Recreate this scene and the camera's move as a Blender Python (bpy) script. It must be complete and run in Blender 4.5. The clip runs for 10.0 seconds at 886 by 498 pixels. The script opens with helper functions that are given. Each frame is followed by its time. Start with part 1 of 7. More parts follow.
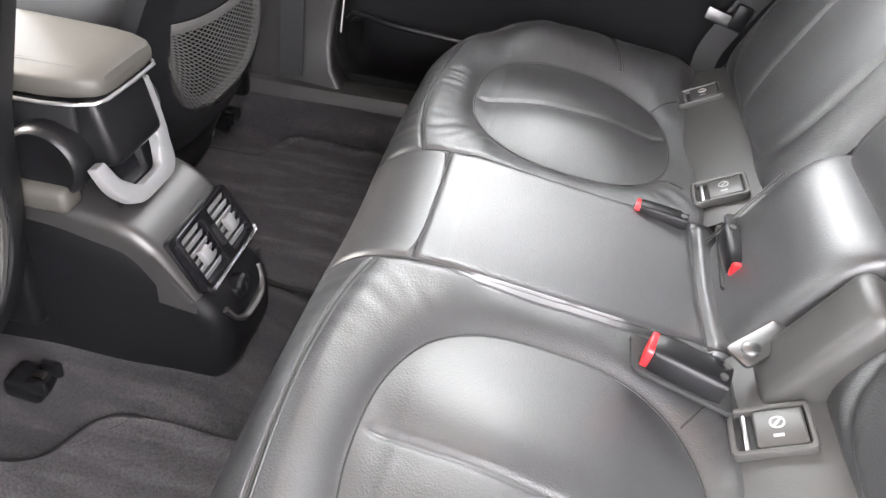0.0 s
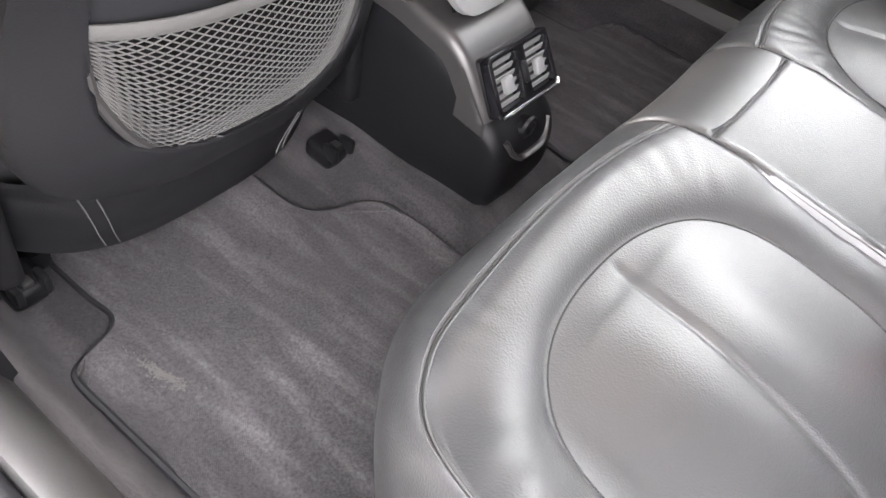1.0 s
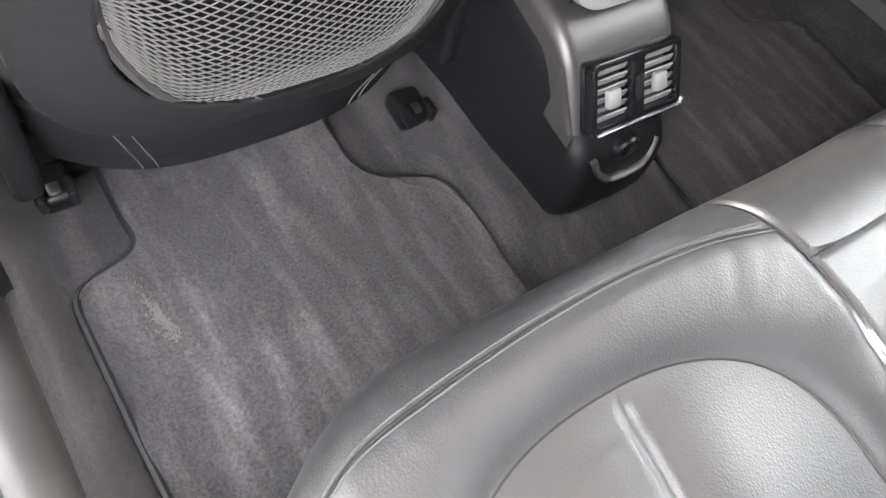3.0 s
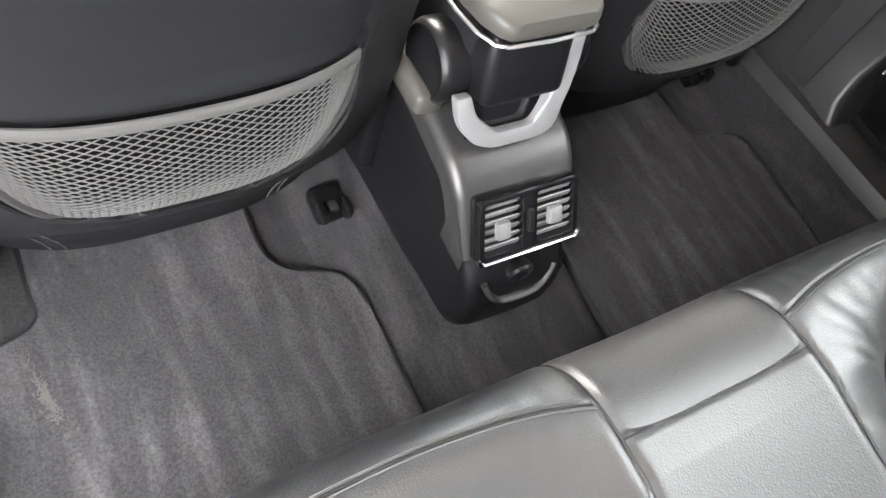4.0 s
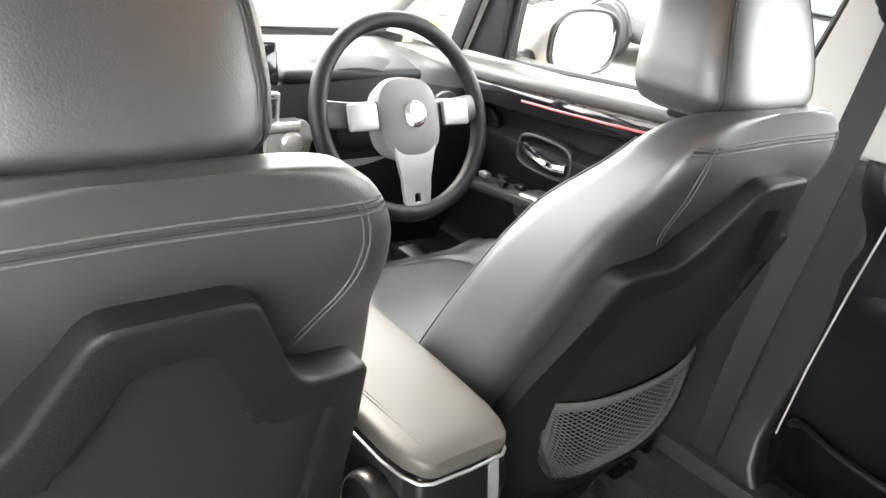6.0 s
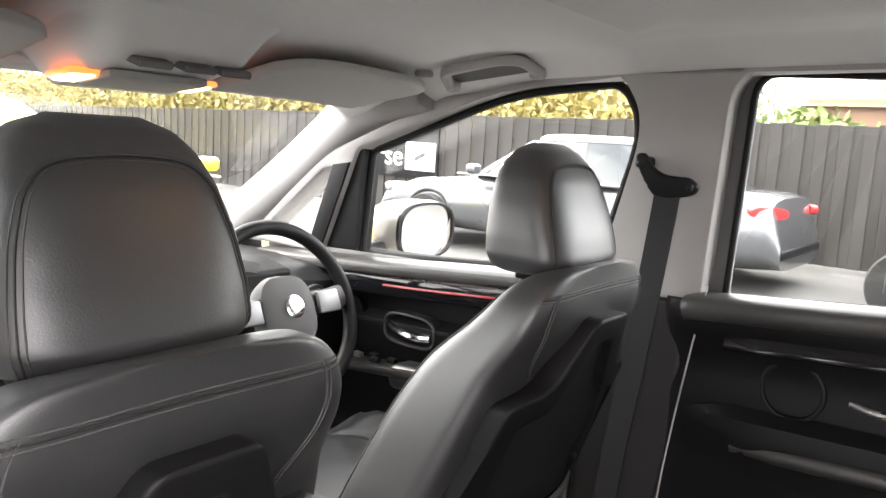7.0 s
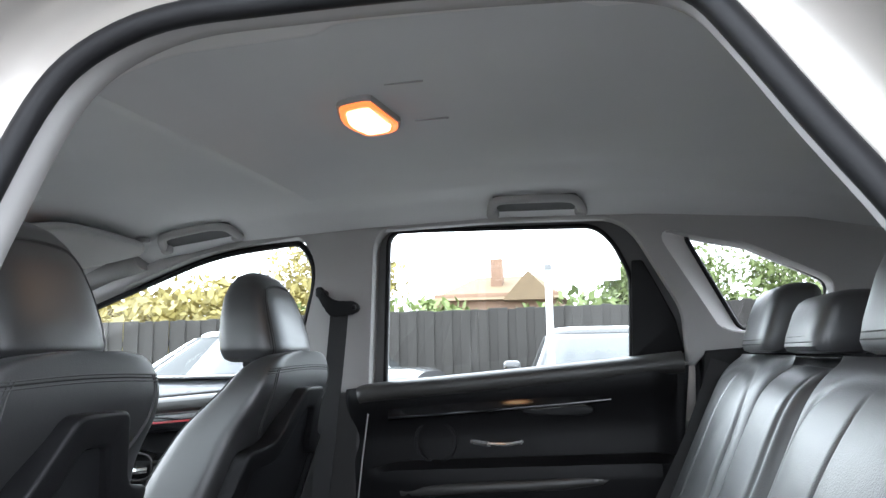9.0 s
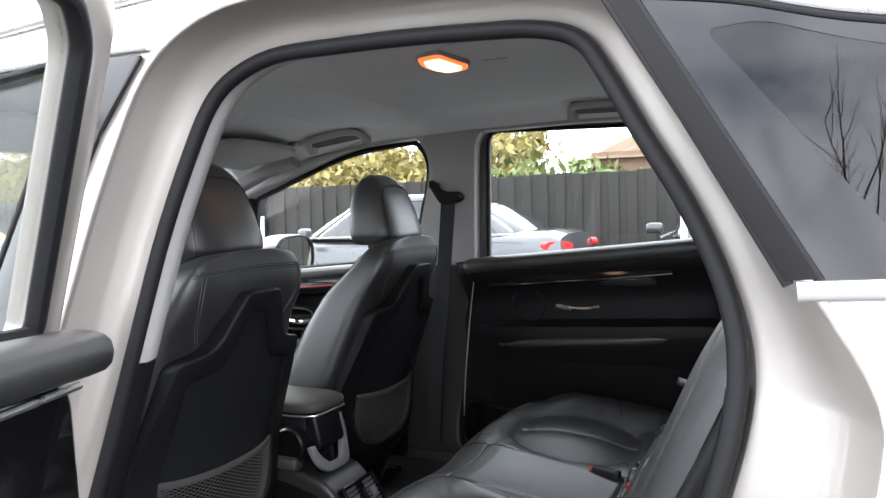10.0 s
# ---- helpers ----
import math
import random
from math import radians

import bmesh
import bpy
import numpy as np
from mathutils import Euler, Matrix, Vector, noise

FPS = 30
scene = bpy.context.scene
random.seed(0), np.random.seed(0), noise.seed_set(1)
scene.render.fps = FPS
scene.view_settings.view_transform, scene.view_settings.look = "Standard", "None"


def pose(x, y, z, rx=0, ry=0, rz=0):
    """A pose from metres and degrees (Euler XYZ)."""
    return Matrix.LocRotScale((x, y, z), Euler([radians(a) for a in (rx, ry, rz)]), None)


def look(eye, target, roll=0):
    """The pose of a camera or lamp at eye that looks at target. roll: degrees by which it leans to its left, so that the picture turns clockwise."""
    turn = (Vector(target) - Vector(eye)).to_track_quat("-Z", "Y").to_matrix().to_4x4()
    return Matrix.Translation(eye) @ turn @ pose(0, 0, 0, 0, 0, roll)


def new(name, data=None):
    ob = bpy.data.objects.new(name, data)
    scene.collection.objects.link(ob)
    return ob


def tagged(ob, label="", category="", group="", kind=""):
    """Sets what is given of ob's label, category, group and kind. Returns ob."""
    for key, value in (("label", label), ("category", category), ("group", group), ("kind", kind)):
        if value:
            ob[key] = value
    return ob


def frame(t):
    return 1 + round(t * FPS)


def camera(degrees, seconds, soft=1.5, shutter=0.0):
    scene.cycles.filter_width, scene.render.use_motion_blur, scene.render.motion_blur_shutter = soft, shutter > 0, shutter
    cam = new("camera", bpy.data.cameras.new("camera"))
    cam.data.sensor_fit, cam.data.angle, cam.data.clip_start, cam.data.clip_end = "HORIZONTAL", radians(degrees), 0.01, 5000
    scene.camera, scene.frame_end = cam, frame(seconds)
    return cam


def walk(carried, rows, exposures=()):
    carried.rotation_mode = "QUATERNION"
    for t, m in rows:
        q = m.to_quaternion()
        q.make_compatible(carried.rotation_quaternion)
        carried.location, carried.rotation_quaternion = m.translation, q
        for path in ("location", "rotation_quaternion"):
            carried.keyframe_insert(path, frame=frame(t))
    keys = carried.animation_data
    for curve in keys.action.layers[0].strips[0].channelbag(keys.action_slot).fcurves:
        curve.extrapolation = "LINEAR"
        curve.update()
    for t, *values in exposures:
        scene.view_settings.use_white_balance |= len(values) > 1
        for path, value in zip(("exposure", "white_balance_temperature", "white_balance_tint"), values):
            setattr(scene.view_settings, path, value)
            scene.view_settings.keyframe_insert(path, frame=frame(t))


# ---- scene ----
cam = camera(61.4, 10.0)
PATH = [
    (0, (0.006, -0.707, 1.126), (-0.161, 0.88, -0.079), 7.6),
    (0.5, (-0.004, -0.77, 1.092), (-0.493, 0.637, -0.243), 11.6),
    (1, (0.013, -0.774, 1.059), (-0.659, 0.454, -0.369), 13.5),
    (1.5, (0.023, -0.745, 1.061), (-0.734, 0.386, -0.405), 13.4),
    (2, (0.030, -0.703, 1.067), (-0.780, 0.347, -0.430), 12.1),
    (2.2, (0.027, -0.690, 1.060), (-0.788, 0.317, -0.464), 11.8),
    (3.3, (-0.058, -0.547, 1.115), (-0.755, 0.274, -0.570), 23.5),
    (3.5, (-0.062, -0.511, 1.141), (-0.773, 0.288, -0.549), 23.7),
    (4, (-0.048, -0.45, 1.202), (-0.81, 0.385, -0.448), 24.2),
    (4.5, (-0.032, -0.411, 1.236), (-0.845, 0.461, -0.369), 23.1),
    (5, (-0.018, -0.384, 1.257), (-0.997, 0.556, -0.212), 18.4),
    (5.5, (-0.03, -0.408, 1.276), (-1.253, 0.642, 0.092), 12.8),
    (5.7, (-0.009, -0.426, 1.286), (-1.339, 0.652, 0.252), 10.0),
    (6.8, (0.06, -0.629, 1.278), (-1.212, 0.874, 0.926), 3.5),
    (7, (0.1, -0.659, 1.305), (-1.122, 0.897, 1.012), 3.5),
    (7.5, (0.162, -0.855, 1.296), (-0.812, 0.891, 1.338), 3.1),
    (8, (0.19, -0.957, 1.164), (-0.462, 0.907, 1.482), 2.1),
    (8.5, (0.209, -1.053, 1.113), (-0.23, 0.862, 1.488), 0.6),
    (9, (0.259, -1.168, 1.126), (-0.171, 0.765, 1.404), -0.9),
    (9.5, (0.429, -1.346, 1.154), (-0.258, 0.53, 1.248), -0.5),
    (10, (0.551, -1.48, 1.197), (-0.294, 0.33, 1.101), -1.3),
]
EXPOSURES = [(0.0, 3.95, 6720, 15), (1.0, 3.88, 6720, 16), (2.0, 3.82, 6720, 16), (3.5, 4.1, 6650, 12), (4.5, 4.1, 6700, 10), (5.5, 4.12, 6850, 9), (7.0, 2.5, 6900, 15), (7.6, 2.52, 6700, 14), (8.5, 2.45, 6100, 9), (9.0, 2.0, 6000, 9), (9.5, 1.85, 6050, 11), (10.0, 1.5, 6250, 12)]
walk(cam, [(t, look(eye, target, roll)) for t, eye, target, roll in PATH], EXPOSURES)

# ---- world and sun ----
world = bpy.data.worlds.new("sky")
scene.world = world
world.use_nodes = True
wn, wl = world.node_tree.nodes, world.node_tree.links
wn.clear()
w_out = wn.new("ShaderNodeOutputWorld")
w_bg = wn.new("ShaderNodeBackground")
w_sky = wn.new("ShaderNodeTexSky")
w_sky.sky_type = "NISHITA"
w_sky.sun_disc = False
w_sky.sun_elevation = radians(35)
w_sky.sun_rotation = radians(-86)
w_geo = wn.new("ShaderNodeTexCoord")
w_map = wn.new("ShaderNodeMapping")
w_map.inputs["Scale"].default_value = (1.0, 1.0, 2.2)
w_noise = wn.new("ShaderNodeTexNoise")
w_noise.inputs["Scale"].default_value = 2.3
w_noise.inputs["Detail"].default_value = 7
w_noise.inputs["Roughness"].default_value = 0.6
w_ramp = wn.new("ShaderNodeValToRGB")
w_ramp.color_ramp.elements[0].position = 0.26
w_ramp.color_ramp.elements[1].position = 0.47
w_mix = wn.new("ShaderNodeMixRGB")
w_mix.inputs["Color2"].default_value = (15.5, 15.8, 16.4, 1)
wl.new(w_geo.outputs["Generated"], w_map.inputs["Vector"])
wl.new(w_map.outputs["Vector"], w_noise.inputs["Vector"])
wl.new(w_noise.outputs["Fac"], w_ramp.inputs["Fac"])
wl.new(w_ramp.outputs["Color"], w_mix.inputs["Fac"])
wl.new(w_sky.outputs["Color"], w_mix.inputs["Color1"])
wl.new(w_mix.outputs["Color"], w_bg.inputs["Color"])
w_bg.inputs["Strength"].default_value = 0.15
wl.new(w_bg.outputs["Background"], w_out.inputs["Surface"])

sun = new("sun", bpy.data.lights.new("sun", "SUN"))
sun.data.energy = 0.95
sun.data.angle = radians(10)
sun.data.color = (1.0, 0.95, 0.88)
sun.matrix_world = look((-8, 0.6, 5.6), (0, 0, 0))


# ---- mesh helpers ----
ORIGIN = {}


def holder(name, at=(0, 0, 0)):
    ob = new(name)
    ob.location = at
    ob.empty_display_size = 0.05
    ORIGIN[ob.name] = Vector(at)
    return ob


def part(name, shape, material, parent=None, label="", smooth=True):
    """One mesh object in world coordinates, linked under its thing."""
    at = ORIGIN[parent.name] if parent else Vector((0, 0, 0))
    me = bpy.data.meshes.new(name)
    if isinstance(shape, bmesh.types.BMesh):
        bmesh.ops.recalc_face_normals(shape, faces=shape.faces[:])
        shape.to_mesh(me)
        shape.free()
        me.transform(Matrix.Translation(-at))
    else:
        verts, faces = shape
        me.from_pydata([(v[0] - at.x, v[1] - at.y, v[2] - at.z) for v in verts], [], faces)
        bm = bmesh.new()
        bm.from_mesh(me)
        bmesh.ops.recalc_face_normals(bm, faces=bm.faces[:])
        bm.to_mesh(me)
        bm.free()
    me.materials.append(material)
    if smooth:
        me.polygons.foreach_set("use_smooth", [True] * len(me.polygons))
        me.set_sharp_from_angle(angle=radians(38))
    ob = new(name, me)
    ORIGIN[ob.name] = at
    if parent:
        ob.parent = parent
    if label:
        ob["label"] = label
    return ob


def surf(f, nu, nv):
    verts = [f(i / nu, j / nv) for i in range(nu + 1) for j in range(nv + 1)]
    faces = [(i * (nv + 1) + j, (i + 1) * (nv + 1) + j, (i + 1) * (nv + 1) + j + 1, i * (nv + 1) + j + 1) for i in range(nu) for j in range(nv)]
    return verts, faces


def loft(rings, cap=True, close=False):
    n = len(rings[0])
    verts = [tuple(p) for r in rings for p in r]
    m = len(rings)
    faces = []
    for i in range(m if close else m - 1):
        a, b = i * n, ((i + 1) % m) * n
        faces += [(a + j, a + (j + 1) % n, b + (j + 1) % n, b + j) for j in range(n)]
    if cap and not close:
        faces += [tuple(range(n - 1, -1, -1)), tuple(range((m - 1) * n, m * n))]
    return verts, faces


def merged(*shapes):
    verts, faces = [], []
    for v, f in shapes:
        k = len(verts)
        verts += list(v)
        faces += [tuple(i + k for i in face) for face in f]
    return verts, faces


def spline(points, n=8, closed=False):
    """A smooth line through the points."""
    pts = [Vector(p) for p in points]
    m = len(pts)
    out = []
    for i in range(m if closed else m - 1):
        p0 = pts[i - 1] if closed or i else pts[0] * 2 - pts[1]
        p1, p2 = pts[i], pts[(i + 1) % m]
        p3 = pts[(i + 2) % m] if closed or i + 2 < m else pts[-1] * 2 - pts[-2]
        for k in range(n):
            t = k / n
            out.append(0.5 * (2 * p1 + (p2 - p0) * t + (2 * p0 - 5 * p1 + 4 * p2 - p3) * t * t + (3 * p1 - p0 - 3 * p2 + p3) * t**3))
    if not closed:
        out.append(pts[-1])
    return out


def sweep(path, section, closed=False, up=(0, 0, 1)):
    """A profile of (across, above) pairs carried along a path."""
    pts = [Vector(p) for p in path]
    m, rings = len(pts), []
    for i, p in enumerate(pts):
        a = pts[i - 1] if closed or i else pts[0]
        b = pts[(i + 1) % m] if closed or i + 1 < m else pts[-1]
        d = (b - a).normalized()
        u = Vector(up)
        side = d.cross(u)
        if side.length < 1e-3:
            side = d.cross(Vector((0.3, 1, 0.1)))
        side.normalize()
        top = side.cross(d)
        rings.append([p + side * s + top * t for s, t in section])
    return loft(rings, True, closed)


def disc(r, n=8):
    return [(r * math.cos(2 * math.pi * k / n), r * math.sin(2 * math.pi * k / n)) for k in range(n)]


def tube(path, r, n=8, closed=False, up=(0, 0, 1)):
    return sweep(path, disc(r, n), closed, up)


def rbox(center, size, r=0.005, seg=2, turn=None):
    bm = bmesh.new()
    bmesh.ops.create_cube(bm, size=1.0)
    bmesh.ops.scale(bm, vec=size, verts=bm.verts)
    if r > 0:
        bmesh.ops.bevel(bm, geom=bm.edges[:], offset=min(r, min(size) * 0.49), segments=seg, profile=0.5, affect="EDGES")
    m = Matrix.Translation(center)
    if turn:
        m = m @ pose(0, 0, 0, *turn)
    bmesh.ops.transform(bm, matrix=m, verts=bm.verts)
    return bm


def lists(bm):
    """A bmesh as vertices and faces."""
    bm.verts.index_update()
    out = [tuple(v.co) for v in bm.verts], [tuple(v.index for v in f.verts) for f in bm.faces]
    bm.free()
    return out


def slab(outline, holes, place, w0, w1, bevel=0.0, seg=2):
    """A plate with openings: (u, v) outlines filled, given thickness from w0 to w1, and laid out by place(u, v, w)."""
    bm = bmesh.new()
    edges = []
    for loop in [outline] + list(holes):
        vs = [bm.verts.new((p[0], p[1], w0)) for p in loop]
        edges += [bm.edges.new((vs[i], vs[(i + 1) % len(vs)])) for i in range(len(vs))]
    bmesh.ops.triangle_fill(bm, use_beauty=True, use_dissolve=False, edges=edges)
    faces = bm.faces[:]
    got = bmesh.ops.extrude_face_region(bm, geom=faces)
    for g in got["geom"]:
        if isinstance(g, bmesh.types.BMVert):
            g.co.z = w1
    if bevel:
        rim = [e for e in bm.edges if len(e.link_faces) == 2 and e.calc_face_angle(0) > 0.9 and abs(e.verts[0].co.z - e.verts[1].co.z) < 1e-6]
        bmesh.ops.bevel(bm, geom=rim, offset=bevel, segments=seg, profile=0.5, affect="EDGES")
    for v in bm.verts:
        v.co = place(*v.co)
    return bm


def ring(cx, cy, rx, ry, power=2.0, n=24):
    """A rounded (super-elliptic) outline."""
    out = []
    for k in range(n):
        a = 2 * math.pi * k / n
        c, s = math.cos(a), math.sin(a)
        out.append((cx + rx * math.copysign(abs(c) ** (2 / power), c), cy + ry * math.copysign(abs(s) ** (2 / power), s)))
    return out


def rounded(points, r, n=4):
    """A polygon with its corners rounded."""
    out, m = [], len(points)
    for i in range(m):
        p, a, b = Vector(points[i]), Vector(points[i - 1]), Vector(points[(i + 1) % m])
        k = r[i] if isinstance(r, (list, tuple)) else r
        da, db = (a - p), (b - p)
        s = p + da.normalized() * min(k, da.length * 0.48)
        e = p + db.normalized() * min(k, db.length * 0.48)
        for j in range(n + 1):
            t = j / n
            out.append(tuple((1 - t) ** 2 * s + 2 * t * (1 - t) * p + t * t * e))
    return out


def ease(a, b, v):
    t = min(1.0, max(0.0, (v - a) / (b - a)))
    return t * t * (3 - 2 * t)


def lerp_table(rows, v):
    """Values between the rows of a table, smoothly."""
    if v <= rows[0][0]:
        return rows[0][1:]
    for a, b in zip(rows, rows[1:]):
        if v <= b[0]:
            t = (v - a[0]) / (b[0] - a[0])
            return tuple(x + (y - x) * t for x, y in zip(a[1:], b[1:]))
    return rows[-1][1:]


# ---- materials ----
def mat(name, color, rough=0.5, metal=0.0, vary=0.15, scale=6.0, grain=60.0, bump=0.1, depth=0.002, kind="noise", spec=0.5, coat=0.0, rough_vary=0.08, tint=None):
    m = bpy.data.materials.new(name)
    m.use_nodes = True
    n, l = m.node_tree.nodes, m.node_tree.links
    b = n["Principled BSDF"]
    b.inputs["Metallic"].default_value = metal
    b.inputs["Specular IOR Level"].default_value = spec
    b.inputs["Coat Weight"].default_value = coat
    b.inputs["Coat Roughness"].default_value = 0.03
    tc = n.new("ShaderNodeTexCoord")
    big = n.new("ShaderNodeTexNoise")
    big.inputs["Scale"].default_value = scale
    big.inputs["Detail"].default_value = 6
    big.inputs["Roughness"].default_value = 0.6
    l.new(tc.outputs["Object"], big.inputs["Vector"])
    mix = n.new("ShaderNodeMixRGB")
    c2 = tint or color
    mix.inputs["Color1"].default_value = (*[max(0.0, c * (1 - vary)) for c in color], 1)
    mix.inputs["Color2"].default_value = (*[min(1.0, c * (1 + vary)) for c in c2], 1)
    l.new(big.outputs["Fac"], mix.inputs["Fac"])
    l.new(mix.outputs["Color"], b.inputs["Base Color"])
    rr = n.new("ShaderNodeMapRange")
    rr.inputs["To Min"].default_value = max(0.02, rough - rough_vary)
    rr.inputs["To Max"].default_value = min(1.0, rough + rough_vary)
    l.new(big.outputs["Fac"], rr.inputs["Value"])
    l.new(rr.outputs["Result"], b.inputs["Roughness"])
    if bump > 0:
        if kind == "grain":
            fine = n.new("ShaderNodeTexVoronoi")
            fine.inputs["Scale"].default_value = grain
            fine.feature = "SMOOTH_F1"
            out = fine.outputs["Distance"]
        else:
            fine = n.new("ShaderNodeTexNoise")
            fine.inputs["Scale"].default_value = grain
            fine.inputs["Detail"].default_value = 4
            out = fine.outputs["Fac"]
        l.new(tc.outputs["Object"], fine.inputs["Vector"])
        bp = n.new("ShaderNodeBump")
        bp.inputs["Strength"].default_value = bump
        bp.inputs["Distance"].default_value = depth
        l.new(out, bp.inputs["Height"])
        l.new(bp.outputs["Normal"], b.inputs["Normal"])
        l.new(bp.outputs["Normal"], b.inputs["Coat Normal"])
    return m


def glass_mat(name, color=(1, 1, 1), rough=0.0, low=0.03, high=0.7):
    """A thin pane: clear or tinted, with a mirror-like gloss that grows at grazing angles."""
    m = bpy.data.materials.new(name)
    m.use_nodes = True
    n, l = m.node_tree.nodes, m.node_tree.links
    n.remove(n["Principled BSDF"])
    out = n["Material Output"]
    clear = n.new("ShaderNodeBsdfTransparent")
    clear.inputs["Color"].default_value = (*color, 1)
    shine = n.new("ShaderNodeBsdfGlossy")
    shine.inputs["Roughness"].default_value = rough
    face = n.new("ShaderNodeLayerWeight")
    face.inputs["Blend"].default_value = 0.5
    power = n.new("ShaderNodeMath")
    power.operation = "POWER"
    power.inputs[1].default_value = 5.0
    span = n.new("ShaderNodeMapRange")
    span.inputs["To Min"].default_value = low
    span.inputs["To Max"].default_value = high
    mix = n.new("ShaderNodeMixShader")
    l.new(face.outputs["Facing"], power.inputs[0])
    l.new(power.outputs["Value"], span.inputs["Value"])
    l.new(span.outputs["Result"], mix.inputs["Fac"])
    l.new(clear.outputs["BSDF"], mix.inputs[1])
    l.new(shine.outputs["BSDF"], mix.inputs[2])
    l.new(mix.outputs["Shader"], out.inputs["Surface"])
    return m


def glow(name, color, strength):
    m = bpy.data.materials.new(name)
    m.use_nodes = True
    b = m.node_tree.nodes["Principled BSDF"]
    b.inputs["Base Color"].default_value = (*[min(1, c * 0.8) for c in color], 1)
    b.inputs["Roughness"].default_value = 0.3
    b.inputs["Emission Color"].default_value = (*color, 1)
    b.inputs["Emission Strength"].default_value = strength
    return m


def carpet_mat(name, color, streak):
    """Cut-pile carpet with brushed streaks."""
    m = mat(name, color, 0.95, vary=0.18, scale=5, grain=900, bump=0.6, depth=0.003, spec=0.15)
    n, l = m.node_tree.nodes, m.node_tree.links
    b = n["Principled BSDF"]
    b.inputs["Sheen Weight"].default_value = 0.10
    b.inputs["Sheen Roughness"].default_value = 0.5
    b.inputs["Sheen Tint"].default_value = (0.8, 0.76, 0.78, 1)
    tc = next(x for x in n if x.type == "TEX_COORD")
    mp = n.new("ShaderNodeMapping")
    mp.inputs["Rotation"].default_value = (0, 0, radians(3))
    mp.inputs["Scale"].default_value = (5.0, 30.0, 8.0)
    st = n.new("ShaderNodeTexNoise")
    st.inputs["Scale"].default_value = 1.0
    st.inputs["Detail"].default_value = 3
    ramp = n.new("ShaderNodeValToRGB")
    ramp.color_ramp.elements[0].position = 0.47
    ramp.color_ramp.elements[1].position = 0.74
    mx = n.new("ShaderNodeMixRGB")
    mx.inputs["Color2"].default_value = (*streak, 1)
    old = b.inputs["Base Color"].links[0].from_socket
    fib = n.new("ShaderNodeTexNoise")
    fib.inputs["Scale"].default_value = 300
    fib.inputs["Detail"].default_value = 3
    fib.inputs["Roughness"].default_value = 0.7
    tuft = n.new("ShaderNodeMapRange")
    tuft.inputs["From Min"].default_value = 0.34
    tuft.inputs["From Max"].default_value = 0.66
    tuft.inputs["To Min"].default_value = 0.66
    tuft.inputs["To Max"].default_value = 1.34
    blot = n.new("ShaderNodeTexNoise")
    blot.inputs["Scale"].default_value = 38
    blot.inputs["Detail"].default_value = 4
    patch = n.new("ShaderNodeMapRange")
    patch.inputs["From Min"].default_value = 0.3
    patch.inputs["From Max"].default_value = 0.7
    patch.inputs["To Min"].default_value = 0.90
    patch.inputs["To Max"].default_value = 1.10
    both = n.new("ShaderNodeMath")
    both.operation = "MULTIPLY"
    mul = n.new("ShaderNodeVectorMath")
    mul.operation = "SCALE"
    l.new(tc.outputs["Object"], blot.inputs["Vector"])
    l.new(blot.outputs["Fac"], patch.inputs["Value"])
    l.new(fib.outputs["Fac"], tuft.inputs["Value"])
    l.new(tuft.outputs["Result"], both.inputs[0])
    l.new(patch.outputs["Result"], both.inputs[1])
    l.new(tc.outputs["Object"], mp.inputs["Vector"])
    l.new(mp.outputs["Vector"], st.inputs["Vector"])
    l.new(st.outputs["Fac"], ramp.inputs["Fac"])
    l.new(ramp.outputs["Color"], mx.inputs["Fac"])
    l.new(old, mx.inputs["Color1"])
    l.new(tc.outputs["Object"], fib.inputs["Vector"])
    l.new(mx.outputs["Color"], mul.inputs[0])
    l.new(both.outputs["Value"], mul.inputs["Scale"])
    l.new(mul.outputs["Vector"], b.inputs["Base Color"])
    return m


def leather_mat(name, color, grain, bump):
    """Grained hide: fine pores over shallow creases, with a broad dull gloss."""
    m = mat(name, color, 0.45, vary=0.3, scale=9, grain=grain, bump=bump, depth=0.0007, kind="grain", spec=0.6, rough_vary=0.12, coat=0.9)
    n, l = m.node_tree.nodes, m.node_tree.links
    n["Principled BSDF"].inputs["Coat Roughness"].default_value = 0.44
    tc = next(x for x in n if x.type == "TEX_COORD")
    fine = next(x for x in n if x.type == "BUMP")
    crease = n.new("ShaderNodeTexNoise")
    crease.inputs["Scale"].default_value = 42
    crease.inputs["Detail"].default_value = 3
    crease.inputs["Distortion"].default_value = 1.6
    low = n.new("ShaderNodeBump")
    low.inputs["Strength"].default_value = 0.04
    low.inputs["Distance"].default_value = 0.0022
    l.new(tc.outputs["Object"], crease.inputs["Vector"])
    l.new(crease.outputs["Fac"], low.inputs["Height"])
    l.new(low.outputs["Normal"], fine.inputs["Normal"])
    return m


LEATHER = leather_mat("black_grained_leather", (0.0195, 0.0195, 0.0205), 600, 0.36)
LEATHER_FINE = leather_mat("black_fine_leather", (0.0195, 0.0195, 0.0205), 700, 0.18)
LEDGE = mat("dark_padded_leatherette", (0.036, 0.035, 0.033), 0.42, vary=0.15, scale=8, grain=600, bump=0.12, depth=0.0005, kind="grain", spec=0.55)
LEDGE.node_tree.nodes["Principled BSDF"].inputs["Coat Roughness"].default_value = 0.30
THREAD = mat("grey_thread", (0.055, 0.055, 0.055), 0.7, bump=0.2, grain=900)
SEAM = mat("seam_dark", (0.010, 0.010, 0.010), 0.7, bump=0)
